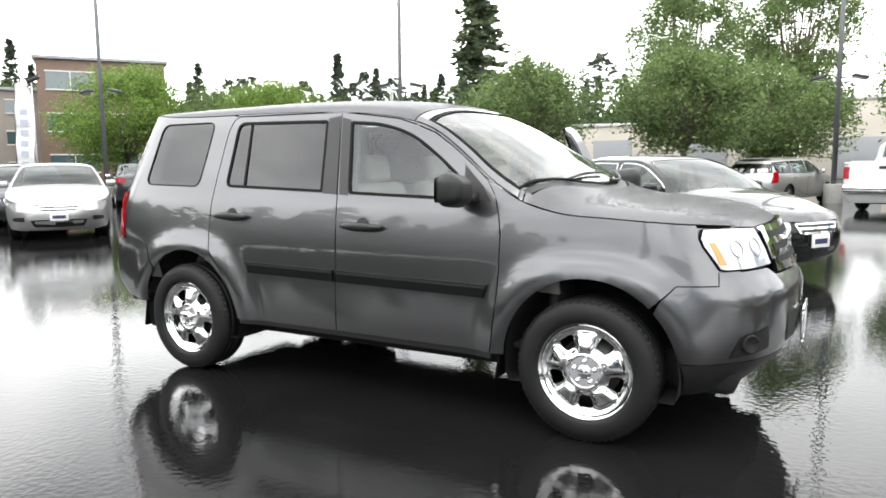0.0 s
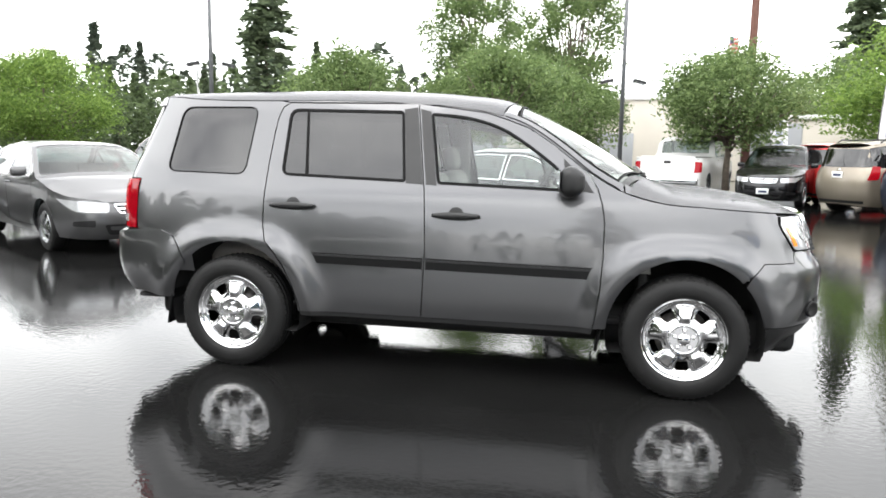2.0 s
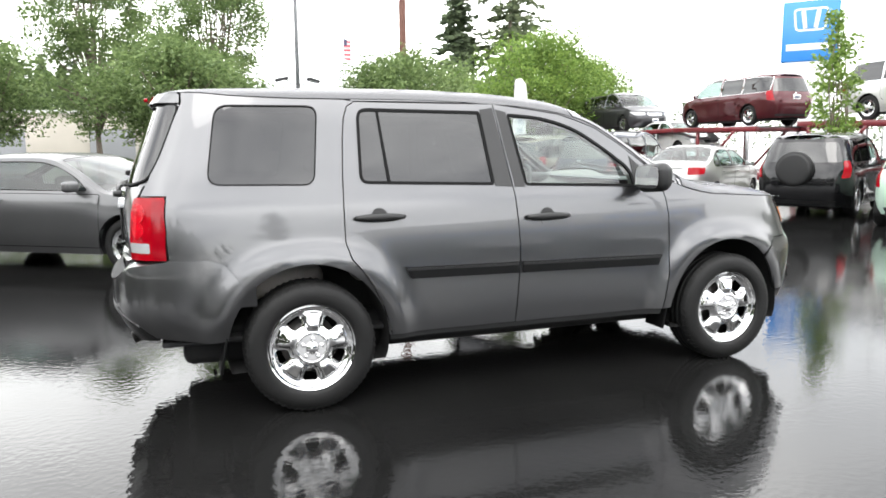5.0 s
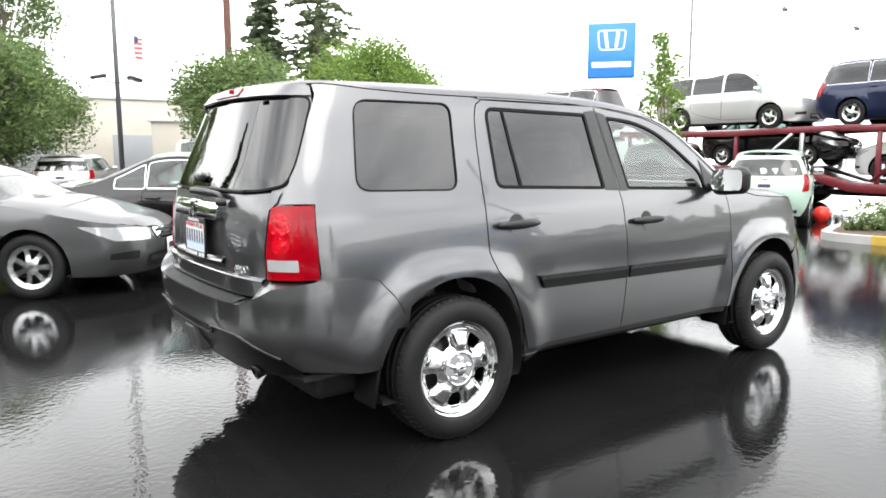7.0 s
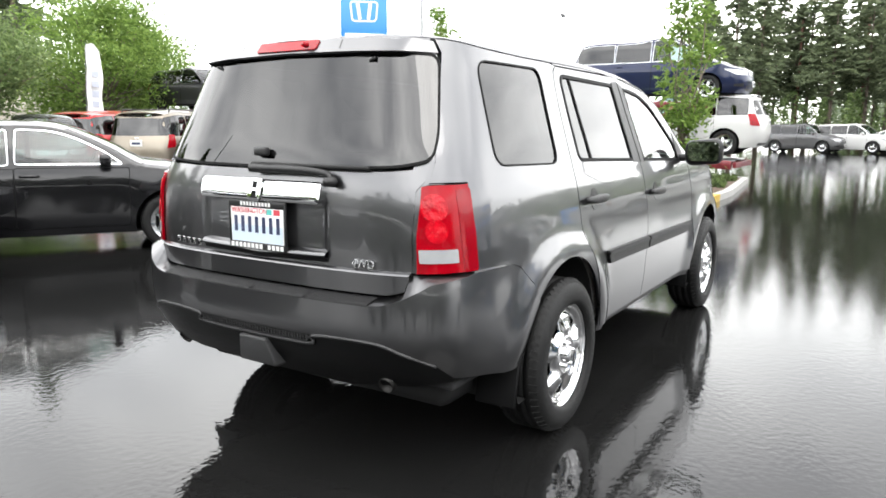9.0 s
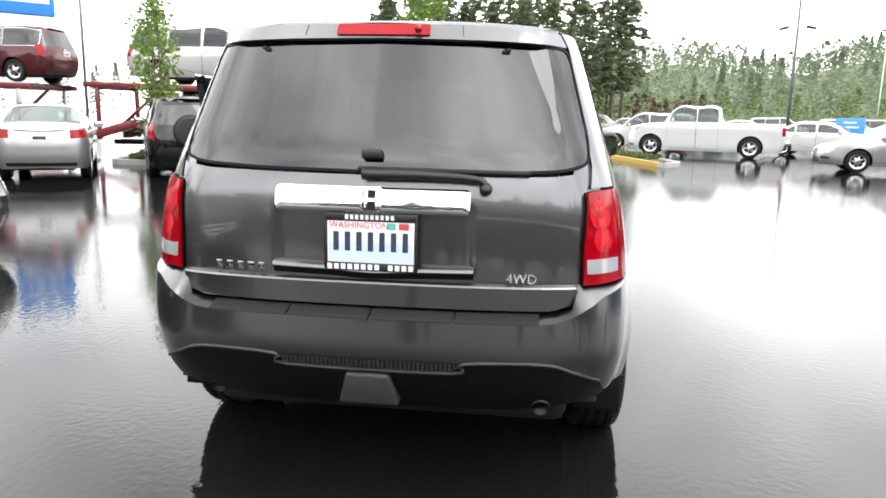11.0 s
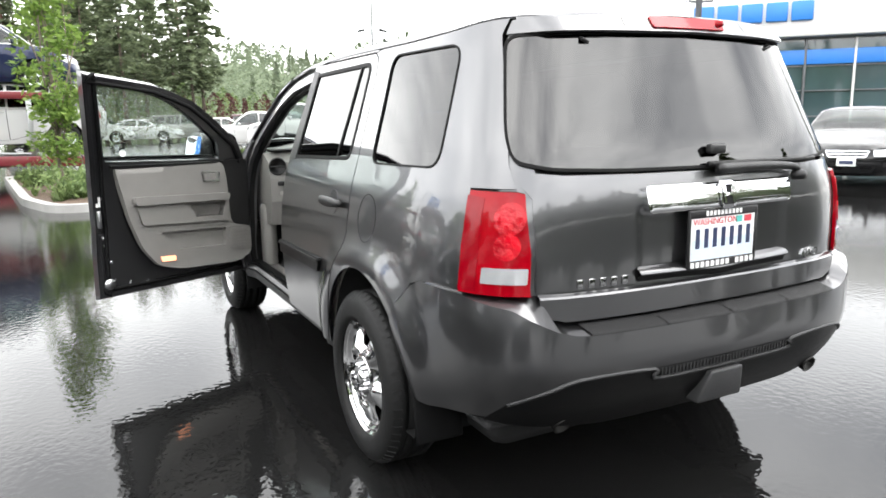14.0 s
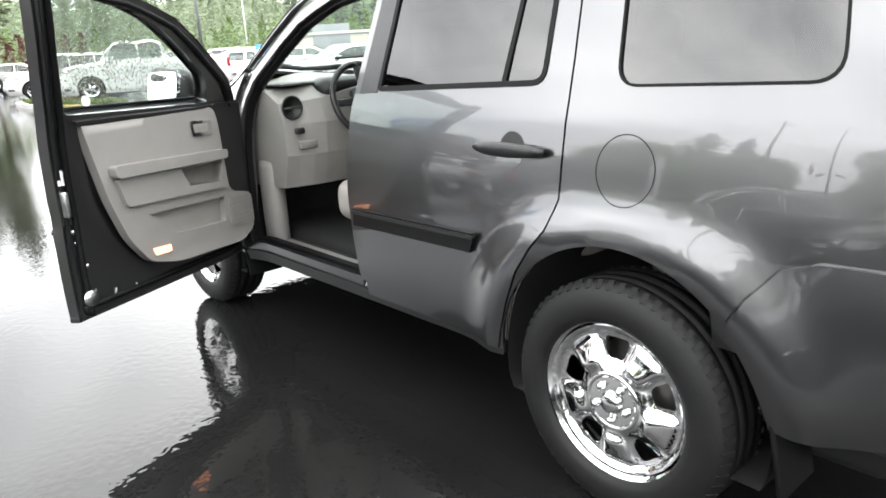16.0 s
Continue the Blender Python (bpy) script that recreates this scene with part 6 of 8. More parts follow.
        shells += [curved_panel(np.array(spread(rim_of(xbb - 0.02, xrr, 0.0, 16), 0.05)), sh.top, 0.07, 0.01, [bl_o])]
        glassy.append(("rear_window", curved_panel(bl_o, sh.top, 0.07, 0, lift=-0.004)))
        shells += [box((xr + xbb) / 2, s * (0.955 * hw - 0.05), boot - 0.03, xbb - xr - 0.02, 0.09, 0.07, 0.015) for s in (1, -1)]
        shells += [box(xr + 0.05, 0, (boot + 0.75) / 2 + 0.02, 0.06, 1.62, boot - 0.72, 0.02)]
    else:
        z0, z1 = belt + 0.03, roof - 0.20
        bs = whole(sh.side)
        y0, y1 = 0.80 * hw, 0.80 * hw - tum * (z1 - z0)
        bl_o = np.array(spread(rounded(across([(0, z0 - 0.01), (sh.at_y(y0, z0), z0), (sh.at_y(y1, z1), z1), (0, z1 + 0.02)]), 0.05, 4), 0.08))
        glassy.append(("rear_window", curved_panel(bl_o, bs, 0.12, 0, flip=True, lift=0.004)))
    root = thing(kind, "car", "car")
    body = part("body", join(*shells), GREY, root)
    body["painted"] = 1
    for name, mesh in glassy:
        part(name, mesh, GLASS_CAR if name == "windscreen" or boot else GLASS_DARK, root)
    for i, o in enumerate(panes):
        dark = kind in ("minivan", "boxy_suv", "crossover") and i < len(panes) - 1
        pane = curved_panel(o, sh.side, 0.12, 0, flip=True, lift=-0.003)
        rimm = ring(shrink(o, -0.004), shrink(o, 0.006), sh.side, 0.002, 0.004, 0.1)
        for f in (lambda m: m, mirrored):
            w = part("side_window", f(pane), GLASS_DARK if dark else GLASS_CAR, root)
            part("seal", f(rimm), CHROME if kind in ("sedan", "minivan") else SEAL, w)
    for xa, xb in K["doors"]:
        lo_ = 0.30
        pts = rounded([(xa, lo_ + (0.25 if xa < -0.9 else 0)), (xb, lo_), (xb + 0.02, belt - 0.02), (xa + 0.02, belt - 0.01)], [0.2 if xa < -0.9 else 0.05, 0.05, 0.03, 0.03], 4)
        o = np.array(spread([(sh.at_x(x, z), z) for x, z in pts], 0.09))
        seam = ring(o, shrink(o, 0.008), sh.side, 0.0012, 0.0, 0.2)
        hx, hz = xa + 0.16, belt - 0.10
        hy = sh.side(sh.at_x(hx, hz), hz)[1]
        for f in (lambda m: m, mirrored):
            d = part("door", f(seam), SEAL, root)
            h = part("door_handle", f(tube([(hx - 0.09, hy + 0.005, hz), (hx - 0.05, hy + 0.03, hz + 0.004), (hx + 0.05, hy + 0.03, hz + 0.004), (hx + 0.09, hy + 0.005, hz)], 0.014, 6)), GREY, root)
            h["painted"] = 1
    # lamps, grille, plates
    fx = lambda x, z: (sh.at_x(x, z), z)
    hz1, hz0 = nose - 0.045, nose - 0.185
    hl = np.array(spread(rounded([fx(xf - 0.62, hz1 + 0.03), fx(xf - 0.30, hz0 + 0.01), (sh.at_y(0.46 * hw, hz0, False), hz0), (sh.at_y(0.44 * hw, hz1, False), hz1 - 0.02)], 0.03, 3), 0.06))
    t_top = (boot - 0.07) if boot else belt + 0.06
    t_low = t_top - (0.17 if boot else 0.34)
    if kind == "pickup":
        t_top, t_low = boot - 0.12, boot - 0.45
    t_in = 0.60 if boot and kind != "pickup" else 0.80
    tlp = np.array(spread(rounded([(sh.at_y(t_in * hw, t_low), t_low), (sh.at_y(t_in * hw, t_top), t_top), fx(xr + 0.42 if kind != "pickup" else xr + 0.12, t_top - 0.01), fx(xr + 0.32 if kind != "pickup" else xr + 0.12, t_low + 0.02)], 0.03, 3), 0.06))
    hm, tm = curved_panel(hl, sh.side, 0.08, 0.01, flip=True, lift=0.006), curved_panel(tlp, sh.side, 0.08, 0.01, flip=True, lift=0.006)
    for f in (lambda m: m, mirrored):
        lens = part("headlamp", f(hm), CLEAR_LENS, root)
        part("tail_lamp", f(tm), RED_LENS, root)
        part("bumper_slot", f(curved_panel(np.array(spread(rounded([(sh.at_y(0.62 * hw, 0.40, False), 0.37), (sh.at_y(0.62 * hw, 0.45, False), 0.46), fx(xf - 0.34, 0.44), fx(xf - 0.36, 0.38)], 0.02, 3), 0.06)), sh.side, 0.08, 0, flip=True, lift=0.003)), BLACK_PLASTIC, root)
    s_end = sh.end_s
    ffn = lambda a, z: whole(sh.side)((s_end - abs(a)) * (1 if a >= 0 else -1), z) if abs(a) > 1e-6 else sh.side(s_end, z)
    fy = lambda y, z: s_end - sh.at_y(y, z, False)
    gz1, gz0 = nose - 0.075, nose - 0.20
    g_o = np.array(spread(rounded(across([(0, gz0), (fy(0.33 * hw, gz0), gz0), (fy(0.40 * hw, gz1), gz1), (0, gz1)]), 0.03, 3), 0.06))
    g = part("grille", curved_panel(g_o, ffn, 0.08, 0.01, flip=False, lift=0.006), BLACK_PLASTIC, root)
    part("grille_frame", ring(g_o, shrink(g_o, 0.02), ffn, 0.012, 0.01, 0.08, flip=False), CHROME, g)
    part("grille_bar", curved_panel(np.array(spread(across([(0, (gz0 + gz1) / 2 - 0.012), (fy(0.35 * hw, gz0), (gz0 + gz1) / 2 - 0.012), (fy(0.35 * hw, gz1), (gz0 + gz1) / 2 + 0.012), (0, (gz0 + gz1) / 2 + 0.012)]), 0.06)), ffn, 0.1, 0.01, flip=False, lift=0.014), CHROME, g)
    low_o = np.array(spread(rounded(across([(0, 0.26), (fy(0.45 * hw, 0.26), 0.27), (fy(0.52 * hw, 0.40), 0.40), (0, 0.41)]), 0.03, 3), 0.06))
    part("air_intake", curved_panel(low_o, ffn, 0.1, 0.0, flip=False, lift=0.003), BLACK_PLASTIC, root)
    pf = part("front_number_plate", box(sh.side(s_end, 0.46)[0] + 0.014, 0, 0.46, 0.012, 0.31, 0.155, 0.004), WHITE_PLASTIC, root)
    part("dark_bar", box(sh.side(s_end, 0.46)[0] + 0.0215, 0, 0.455, 0.002, 0.22, 0.06), PLATE_BLUE, pf, smooth=False)
    pz = (boot - 0.22 if boot else belt - 0.16) if kind != "pickup" else 0.62
    pr = part("rear_number_plate", box(sh.side(0, pz)[0] - 0.012, 0, pz, 0.012, 0.31, 0.155, 0.004), WHITE_PLASTIC, root)
    part("dark_bar", box(sh.side(0, pz)[0] - 0.0195, 0, pz - 0.005, 0.002, 0.22, 0.06), PLATE_BLUE, pr, smooth=False)
    if kind != "pickup":
        part("badge", box(sh.side(0, pz + 0.13)[0] - 0.004, 0, pz + 0.125, 0.012, 0.10, 0.035, 0.01), CHROME, root)
        bz = 0.42
        bm_o = np.array(spread(across([(0, 0.29), (sh.at_y(0.7 * hw, 0.29), 0.29), (sh.at_y(0.72 * hw, 0.36), 0.36), (0, 0.36)]), 0.08))
        part("rear_valance", curved_panel(bm_o, whole(sh.side), 0.1, 0, flip=True, lift=0.003), BLACK_PLASTIC, root)
    else:
        part("rear_bumper", box(xr - 0.08, 0, 0.62, 0.20, 1.86, 0.20, 0.05), CHROME, root)
        part("bed_floor", box((xr + xbb) / 2, 0, 0.86, xbb - xr - 0.06, 1.6, 0.04), DARK, root)
        part("tailgate_handle", box(xr + 0.012, 0, boot - 0.14, 0.03, 0.20, 0.08, 0.02), BLACK_PLASTIC, root)
    # cabin
    part("cabin_floor", box(0, 0, 0.30, 2 * wb - 0.9, 1.5 * hw, 0.16, 0.03), DARK, root)
    part("under_tray", box(0, 0, 0.26, 2 * wb + 1.2, 1.3 * hw, 0.12, 0.03), DARK, root)
    sx = (xh + xc) / 2 - 0.95
    for px_, w in (((sx, 0.5 * hw), 0.5), ((sx, -0.5 * hw), 0.5), ((sx - 0.9, 0), 1.3 * hw)):
        st = part("seat", box(px_[0] + 0.1, px_[1], 0.55, 0.5, w, 0.3, 0.08), SEAT_DARK, root)
        part("backrest", moved(box(0, 0, 0.28, 0.16, w, min(0.62, roof - 0.85), 0.07, 3), pose(px_[0] - 0.18, px_[1], 0.55, 0, -14, 0)), SEAT_DARK, st)
    part("dashboard", box(xc - 0.28, 0, cowl - 0.18, 0.5, 1.6 * hw, 0.26, 0.08), SEAT_DARK, root)
    sw = pose(xc - 0.62, 0.5 * hw, cowl - 0.08) @ Matrix.Rotation(radians(-65), 4, "Y")
    part("steering_wheel", moved(tube([(0.18 * math.cos(a), 0.18 * math.sin(a), 0) for a in np.linspace(0, 2 * math.pi, 20)], 0.016, 6), sw), BLACK_PLASTIC, root)
    mx, mz = xc - 0.42, belt + 0.07
    my = sh.side(sh.at_x(mx, belt), belt)[1]
    for sgn in (1, -1):
        mi = part("wing_mirror", moved(box(0, 0, 0, 0.11, 0.20, 0.13, 0.04, 3), pose(mx, sgn * (my + 0.11), mz)), GREY, root)
        mi["painted"] = 1
        part("mirror_glass", box(mx - 0.056, sgn * (my + 0.11), mz, 0.004, 0.16, 0.095, 0.001), MIRROR, mi)
    # wheels
    face, rimw, tyre, disc = alloy_wheel(tr, spokes)
    for sx_ in (wb, -wb):
        for sy in (1, -1):
            m = pose(sx_, sy * (0.965 * hw - 0.105), tr) @ Matrix.Diagonal((1, sy, 1, 1))
            fix = (lambda q: q) if sy > 0 else (lambda q: (q[0], [tuple(reversed(f)) for f in q[1]]))
            w = part("wheel", fix(moved(join(rimw), m @ pose(0, 0.085, 0))), ALLOY, root)
            part("tyre", fix(moved(tyre, m)), RUBBER, w)
            part("rim", fix(moved(face, m @ pose(0, 0.072, 0))), ALLOY, w)
            part("brake_disc", fix(moved(disc, m)), DARK, w)
            liner_ = lathe([(ar * 1.02, 0.0), (ar * 1.02, -0.26), (0.1, -0.27)], 24)
            part("wheel_arch_liner", fix(moved(([(x, y, max(z, -0.1)) for x, y, z in liner_[0]], liner_[1]), pose(sx_, sy * 0.93 * hw, tr) @ Matrix.Diagonal((1, sy, 1, 1)))), DARK, root)
    return root


def recolour(root, mat):
    for o in root.children_recursive:
        if "painted" in o:
            o.material_slots[0].link = "OBJECT"
            o.material_slots[0].material = mat


def place_car(kind, col, x, y, heading, label, ref="mid", z=0.0, group="parked cars", name=None, pitch=0.0, spokes=5):
    """Stands a car of a kind at a place: ref says whether the place is its middle, its front or its rear."""
    key = (kind, spokes)
    if key not in BLANK:
        BLANK[key] = blank_car(kind, spokes)
        BLANK[key]["used"] = 0
    K = KINDS[kind]
    d = {"mid": 0.0, "front": -K["xf"], "rear": -K["xr"]}[ref]
    m = pose(x + d * math.cos(radians(heading)), y + d * math.sin(radians(heading)), z, 0, pitch, heading)
    root = BLANK[key]
    if root["used"]:
        root = copy_thing(root, m)
    else:
        root.matrix_basis = m
    BLANK[key]["used"] = 1
    root.name = name or kind
    recolour(root, paint(*col))
    tagged(root, label, "car", group)
    LOT.append(root)
    return root


P = dict(slate=("slate_grey", (0.085, 0.086, 0.088), 0.8, 0.3), silver_white=("silver_white", (0.55, 0.55, 0.54), 0.5, 0.3), silver=("silver", (0.46, 0.46, 0.45), 0.75, 0.3), grey=("mid_grey", (0.125, 0.125, 0.128), 0.8, 0.36), dark=("dark_grey", (0.055, 0.055, 0.06), 0.6, 0.3), black=("black", (0.006, 0.006, 0.007), 0.2, 0.25), white=("white", (0.52, 0.52, 0.51), 0.0, 0.3), red=("red", (0.42, 0.012, 0.012), 0.2, 0.3), tan=("light_bronze", (0.27, 0.235, 0.185), 0.6, 0.33), navy=("navy_blue", (0.010, 0.016, 0.05), 0.4, 0.3), steel=("steel_blue", (0.018, 0.025, 0.045), 0.5, 0.3), mint=("mint_green", (0.42, 0.56, 0.47), 0.0, 0.3), maroon=("maroon", (0.07, 0.012, 0.016), 0.4, 0.3), pale=("pale_grey", (0.30, 0.30, 0.29), 0.7, 0.3))

# the row nearest the grey vehicle
place_car("sedan", P["silver"], -10.3, 3.8, -33, "silver saloon with a chrome-barred grille and pale screen sticker", "front")
place_car("sedan", P["grey"], -4.85, 3.3, -33, "mid-grey saloon with a black grille and bright badge", "front")
place_car("coupe", P["grey"], -1.3, 4.46, -33, "mid-grey coupe with many-spoked alloy wheels", "front", spokes=7)
place_car("sedan", P["black"], 2.2, 5.0, -33, "black saloon with bright window trim", "front")
place_car("sedan", P["dark"], -13.9, 5.2, -33, "dark saloon parked beyond the silver one", "front")
# the row behind, tails this way
place_car("compact", P["white"], -14.5, 11.0, 147, "white saloon with red tail lamps", "rear")
place_car("crossover", P["white"], -6.6, 9.2, 147, "white crossover with red tail lamps", "rear")
place_car("sedan", P["dark"], -11.0, 10.4, 147, "dark saloon in the second row", "rear")
place_car("compact", P["dark"], -18.5, 12.0, 147, "dark saloon at the end of the second row", "rear")
place_car("sedan", P["navy"], -17.4, 6.6, -33, "navy saloon in the first row", "front")
# across the aisle
place_car("wagon", P["silver"], -0.3, 19.4, 70, "silver estate car with red tail lamps", "rear")
place_car("pickup", P["white"], 3.2, 17.6, 70, "white pickup truck with a chrome rear bumper", "rear", name="pickup_truck")
place_car("crossover", P["black"], 5.5, 15.6, -115, "black crossover with a wide chrome grille", "front")
place_car("boxy_suv", P["red"], 7.0, 17.5, 30, "red sport utility vehicle seen from behind", "rear", name="sport_utility_vehicle")
place_car("boxy_suv", P["tan"], 6.9, 14.2, 30, "light bronze sport utility vehicle with a roof rack", "rear", name="sport_utility_vehicle")
place_car("boxy_suv", P["steel"], 7.4, 11.4, 30, "dark blue sport utility vehicle with a roof rack", "rear", name="sport_utility_vehicle")
place_car("compact", P["silver"], 8.0, 8.7, 30, "silver saloon with wide red tail lamps", "rear")
rav = place_car("crossover", P["black"], 9.4, 6.3, 30, "black crossover carrying a spare wheel on its tailgate", "rear")
mint = place_car("hatch", P["mint"], 9.55, 3.85, 26, "small mint-green hatchback with a rounded tail", "rear", name="hatchback")
# on the other side
place_car("sedan", P["slate"], 10.6, -8.5, 119, "dark grey saloon with a chrome grille near the showroom", "front")
place_car("coupe", P["slate"], 6.9, -9.6, 119, "dark grey coupe with alloy wheels near the showroom", "front", spokes=7)
place_car("sedan", P["black"], 4.2, -10.6, 119, "black saloon with a bright grille near the showroom", "front")
place_car("coupe", P["silver"], 18.2, -11.6, 78, "silver sports car parked across the aisle", spokes=7)

# ---------------------------------------------------------------- trees


def foliage(name, dark, light, rough=0.55):
    m = bpy.data.materials.new(name)
    m.use_nodes = True
    nt = m.node_tree
    b = nt.nodes["Principled BSDF"]
    geo, ramp = nt.nodes.new("ShaderNodeNewGeometry"), nt.nodes.new("ShaderNodeValToRGB")
    ramp.color_ramp.elements[0].color, ramp.color_ramp.elements[1].color = (*dark, 1), (*light, 1)
    nt.links.new(geo.outputs["Random Per Island"], ramp.inputs["Fac"])
    nt.links.new(ramp.outputs["Color"], b.inputs["Base Color"])
    b.inputs["Roughness"].default_value = rough
    b.inputs["Specular IOR Level"].default_value = 0.3
    tr = nt.nodes.new("ShaderNodeBsdfTranslucent")
    mix = nt.nodes.new("ShaderNodeMixShader")
    mix.inputs[0].default_value = 0.45
    nt.links.new(ramp.outputs["Color"], tr.inputs["Color"])
    out = nt.nodes["Material Output"]
    nt.links.new(b.outputs[0], mix.inputs[1])
    nt.links.new(tr.outputs[0], mix.inputs[2])
    nt.links.new(mix.outputs[0], out.inputs["Surface"])
    return m


LEAF = foliage("broad_leaf", (0.07, 0.115, 0.038), (0.23, 0.31, 0.12))
LEAF_BRIGHT = foliage("bright_leaf", (0.085, 0.155, 0.028), (0.25, 0.36, 0.085))
NEEDLE = foliage("needles", (0.045, 0.065, 0.04), (0.16, 0.205, 0.11))
# two far leaf colours, paled and greyed to paint in the distance haze
HAZED_GREEN = foliage("hazed_green", (0.17, 0.21, 0.145), (0.25, 0.295, 0.19))
HAZED_NEEDLE = foliage("hazed_needles", (0.095, 0.115, 0.09), (0.14, 0.165, 0.12))
# lighter copy of the needles: the ragged firs' extra light put into colour
NEEDLE_LIT = foliage("needles_lit", (0.07, 0.09, 0.05), (0.21, 0.255, 0.14))
MID_GREEN = foliage("woodland_green", (0.06, 0.09, 0.04), (0.15, 0.20, 0.09))
MID_NEEDLE = foliage("woodland_needles", (0.04, 0.055, 0.04), (0.10, 0.125, 0.085))
RED_LEAF = foliage("red_leaf", (0.05, 0.018, 0.018), (0.13, 0.05, 0.045))
BARK = material("bark", (0.15, 0.12, 0.095), 0.9, 0, 0.3, 10, 0.8, 60)
GRASS = foliage("grass", (0.05, 0.075, 0.025), (0.13, 0.18, 0.06))


def leaf_quads(c, size, rs, flat=0.0, stretch=1.35):
    """Small leaf-shaped faces at the points c, turned at random."""
    n = len(c)
    a = rs.normal(size=(n, 3))
    a[:, 2] *= 1 - flat
    a /= np.linalg.norm(a, axis=1)[:, None]
    b = np.cross(a, rs.normal(size=(n, 3)))
    b /= np.linalg.norm(b, axis=1)[:, None]
    s = (size * rs.uniform(0.6, 1.3, n))[:, None]
    v = np.stack([c - a * s * stretch, c - b * s * 0.55, c + a * s * stretch, c + b * s * 0.55], 1).reshape(-1, 3)
    return v, np.arange(4 * n).reshape(-1, 4)


def quick_part(name, v, f, mat, parent, label=""):
    """Links big arrays as one mesh."""
    me = bpy.data.meshes.new(name)
    v, f = np.asarray(v, np.float32), np.asarray(f, np.int32)
    k = f.shape[1]
    me.vertices.add(len(v))
    me.vertices.foreach_set("co", v.ravel())
    me.loops.add(f.size)
    me.loops.foreach_set("vertex_index", f.ravel())
    me.polygons.add(len(f))
    me.polygons.foreach_set("loop_start", np.arange(0, f.size, k, dtype=np.int32))
    me.update(calc_edges=True)
    me.validate()
    me.materials.append(mat)
    ob = new(name, me)
    if parent is not None:
        ob.parent = parent
    if label:
        ob["label"] = label
    return ob


def broad_tree(label, seed, height=6.2, radius=2.2, trunk=1.9, leaves=7000, mat=LEAF, size=0.11, lumps=46, squash=1.0, loose=0.32, tr=0.14):
    rs = np.random.RandomState(seed)
    t = thing("tree", label, "tree", group="trees round the car park")
    cz, rz = trunk + (height - trunk) * 0.5, (height - trunk) * 0.5
    limbs = [tube([(0, 0, -0.05), (0.03, 0.02, trunk * 0.5), (0.0, 0.05, trunk * 0.95), (0.05, 0, cz)], tr, 9, tr * 0.45)]
    cs = []
    for i in range(lumps):
        d = rs.normal(size=3)
        d /= np.linalg.norm(d)
        r = rs.uniform(0.35, 0.95) ** 0.6
        wide = 1.0 - 0.35 * max(0, d[2]) ** 2
        c = np.array((d[0] * radius * r * wide, d[1] * radius * r * wide, cz + d[2] * rz * r * squash))
        cs.append(c)
        if i % 2 == 0:
            base = np.array((0, 0, trunk * 0.9 + rs.uniform(0, 0.5) * (cz - trunk)))
            mid = base * 0.5 + c * 0.5 + rs.normal(size=3) * 0.12
            limbs.append(tube([tuple(base), tuple(mid), tuple(c)], tr * 0.36, 5, 0.015))
    part("trunk", join(*limbs), BARK, t)
    per = leaves // lumps
    pts = np.concatenate([c + np.clip(rs.normal(size=(per, 3)), -1.5, 1.5) * loose * radius * rs.uniform(0.55, 0.95) * np.array((1, 1, 0.8)) for c in cs])
    shoots = []
    for i in range(int(lumps * 1.3)):
        d = rs.normal(size=3)
        d[2] = abs(d[2]) * 1.1 - 0.35
        d /= np.linalg.norm(d)
        w = rs.uniform(0.72, 1.0 + 0.22 * rs.rand(), max(8, per // 12))[:, None]
        side_on = d * np.array((radius, radius, rz)) * (1.0 - 0.25 * max(0, d[2]) ** 2)
        shoots.append(np.array((0, 0, cz)) + side_on * w + rs.normal(size=(len(w), 3)) * 0.05 * radius)
    pts = np.concatenate([pts] + shoots)
    v, f = leaf_quads(pts, size, rs, 0.4)
    quick_part("crown", v, f, mat, t)
    return t


def conifer(label, seed, height=18.0, spread_=3.4, bare=0.15, mat=NEEDLE, density=1.0, tr=0.22, group="conifers"):
    rs = np.random.RandomState(seed)
    t = thing("conifer_tree", label, "tree", group=group)
    part("trunk", tube([(0, 0, -0.1), (0.05, 0, height * 0.5), (0, 0.05, height * 0.99)], tr, 8, 0.03), BARK, t)
    pts, size = [], []
    z = height * bare
    while z < height * 0.985:
        q = (z - height * bare) / (height * (1 - bare))
        reach = spread_ * (1 - q) ** 0.8 * min(1.0, 0.55 + 2.2 * q) + 0.15
        n = int(rs.randint(4, 8) * density) + 1
        for k in range(n):
            if rs.rand() < 0.12:
                continue
            a = rs.uniform(0, 2 * math.pi)
            L = reach * rs.uniform(0.55, 1.1)
            m = int(8 + L * 7)
            w = np.sort(rs.uniform(0.1, 1, m))
            droop = -0.28 * L * w**1.6 + 0.12 * L * w
            lat = rs.normal(size=m) * 0.16 * L * (1.1 - w)
            pts.append(np.stack([np.cos(a) * L * w - np.sin(a) * lat, np.sin(a) * L * w + np.cos(a) * lat, z + droop + rs.normal(size=m) * 0.10], 1))
        z += height * 0.021 * rs.uniform(0.7, 1.4)
    p = np.concatenate(pts)
    v, f = leaf_quads(p, 0.009 * height + 0.06, rs, 0.75, 1.6)
    quick_part("crown", v, f, mat, t)
    return t


round_tree = broad_tree("round green street tree with a clear trunk", 1, 5.0, 2.25, 1.7, 21000, LEAF, 0.058, 80, 1.0, 0.24)
round_tree.matrix_basis = pose(-2.4, 20.6, 0)
for x, y, k, rz in ((-8.1, 20.8, 1.0, 70), (5.3, 19.7, 0.95, 160)):
    copy_thing(round_tree, pose(x, y, 0, 0, 0, rz) @ Matrix.Scale(k, 4))
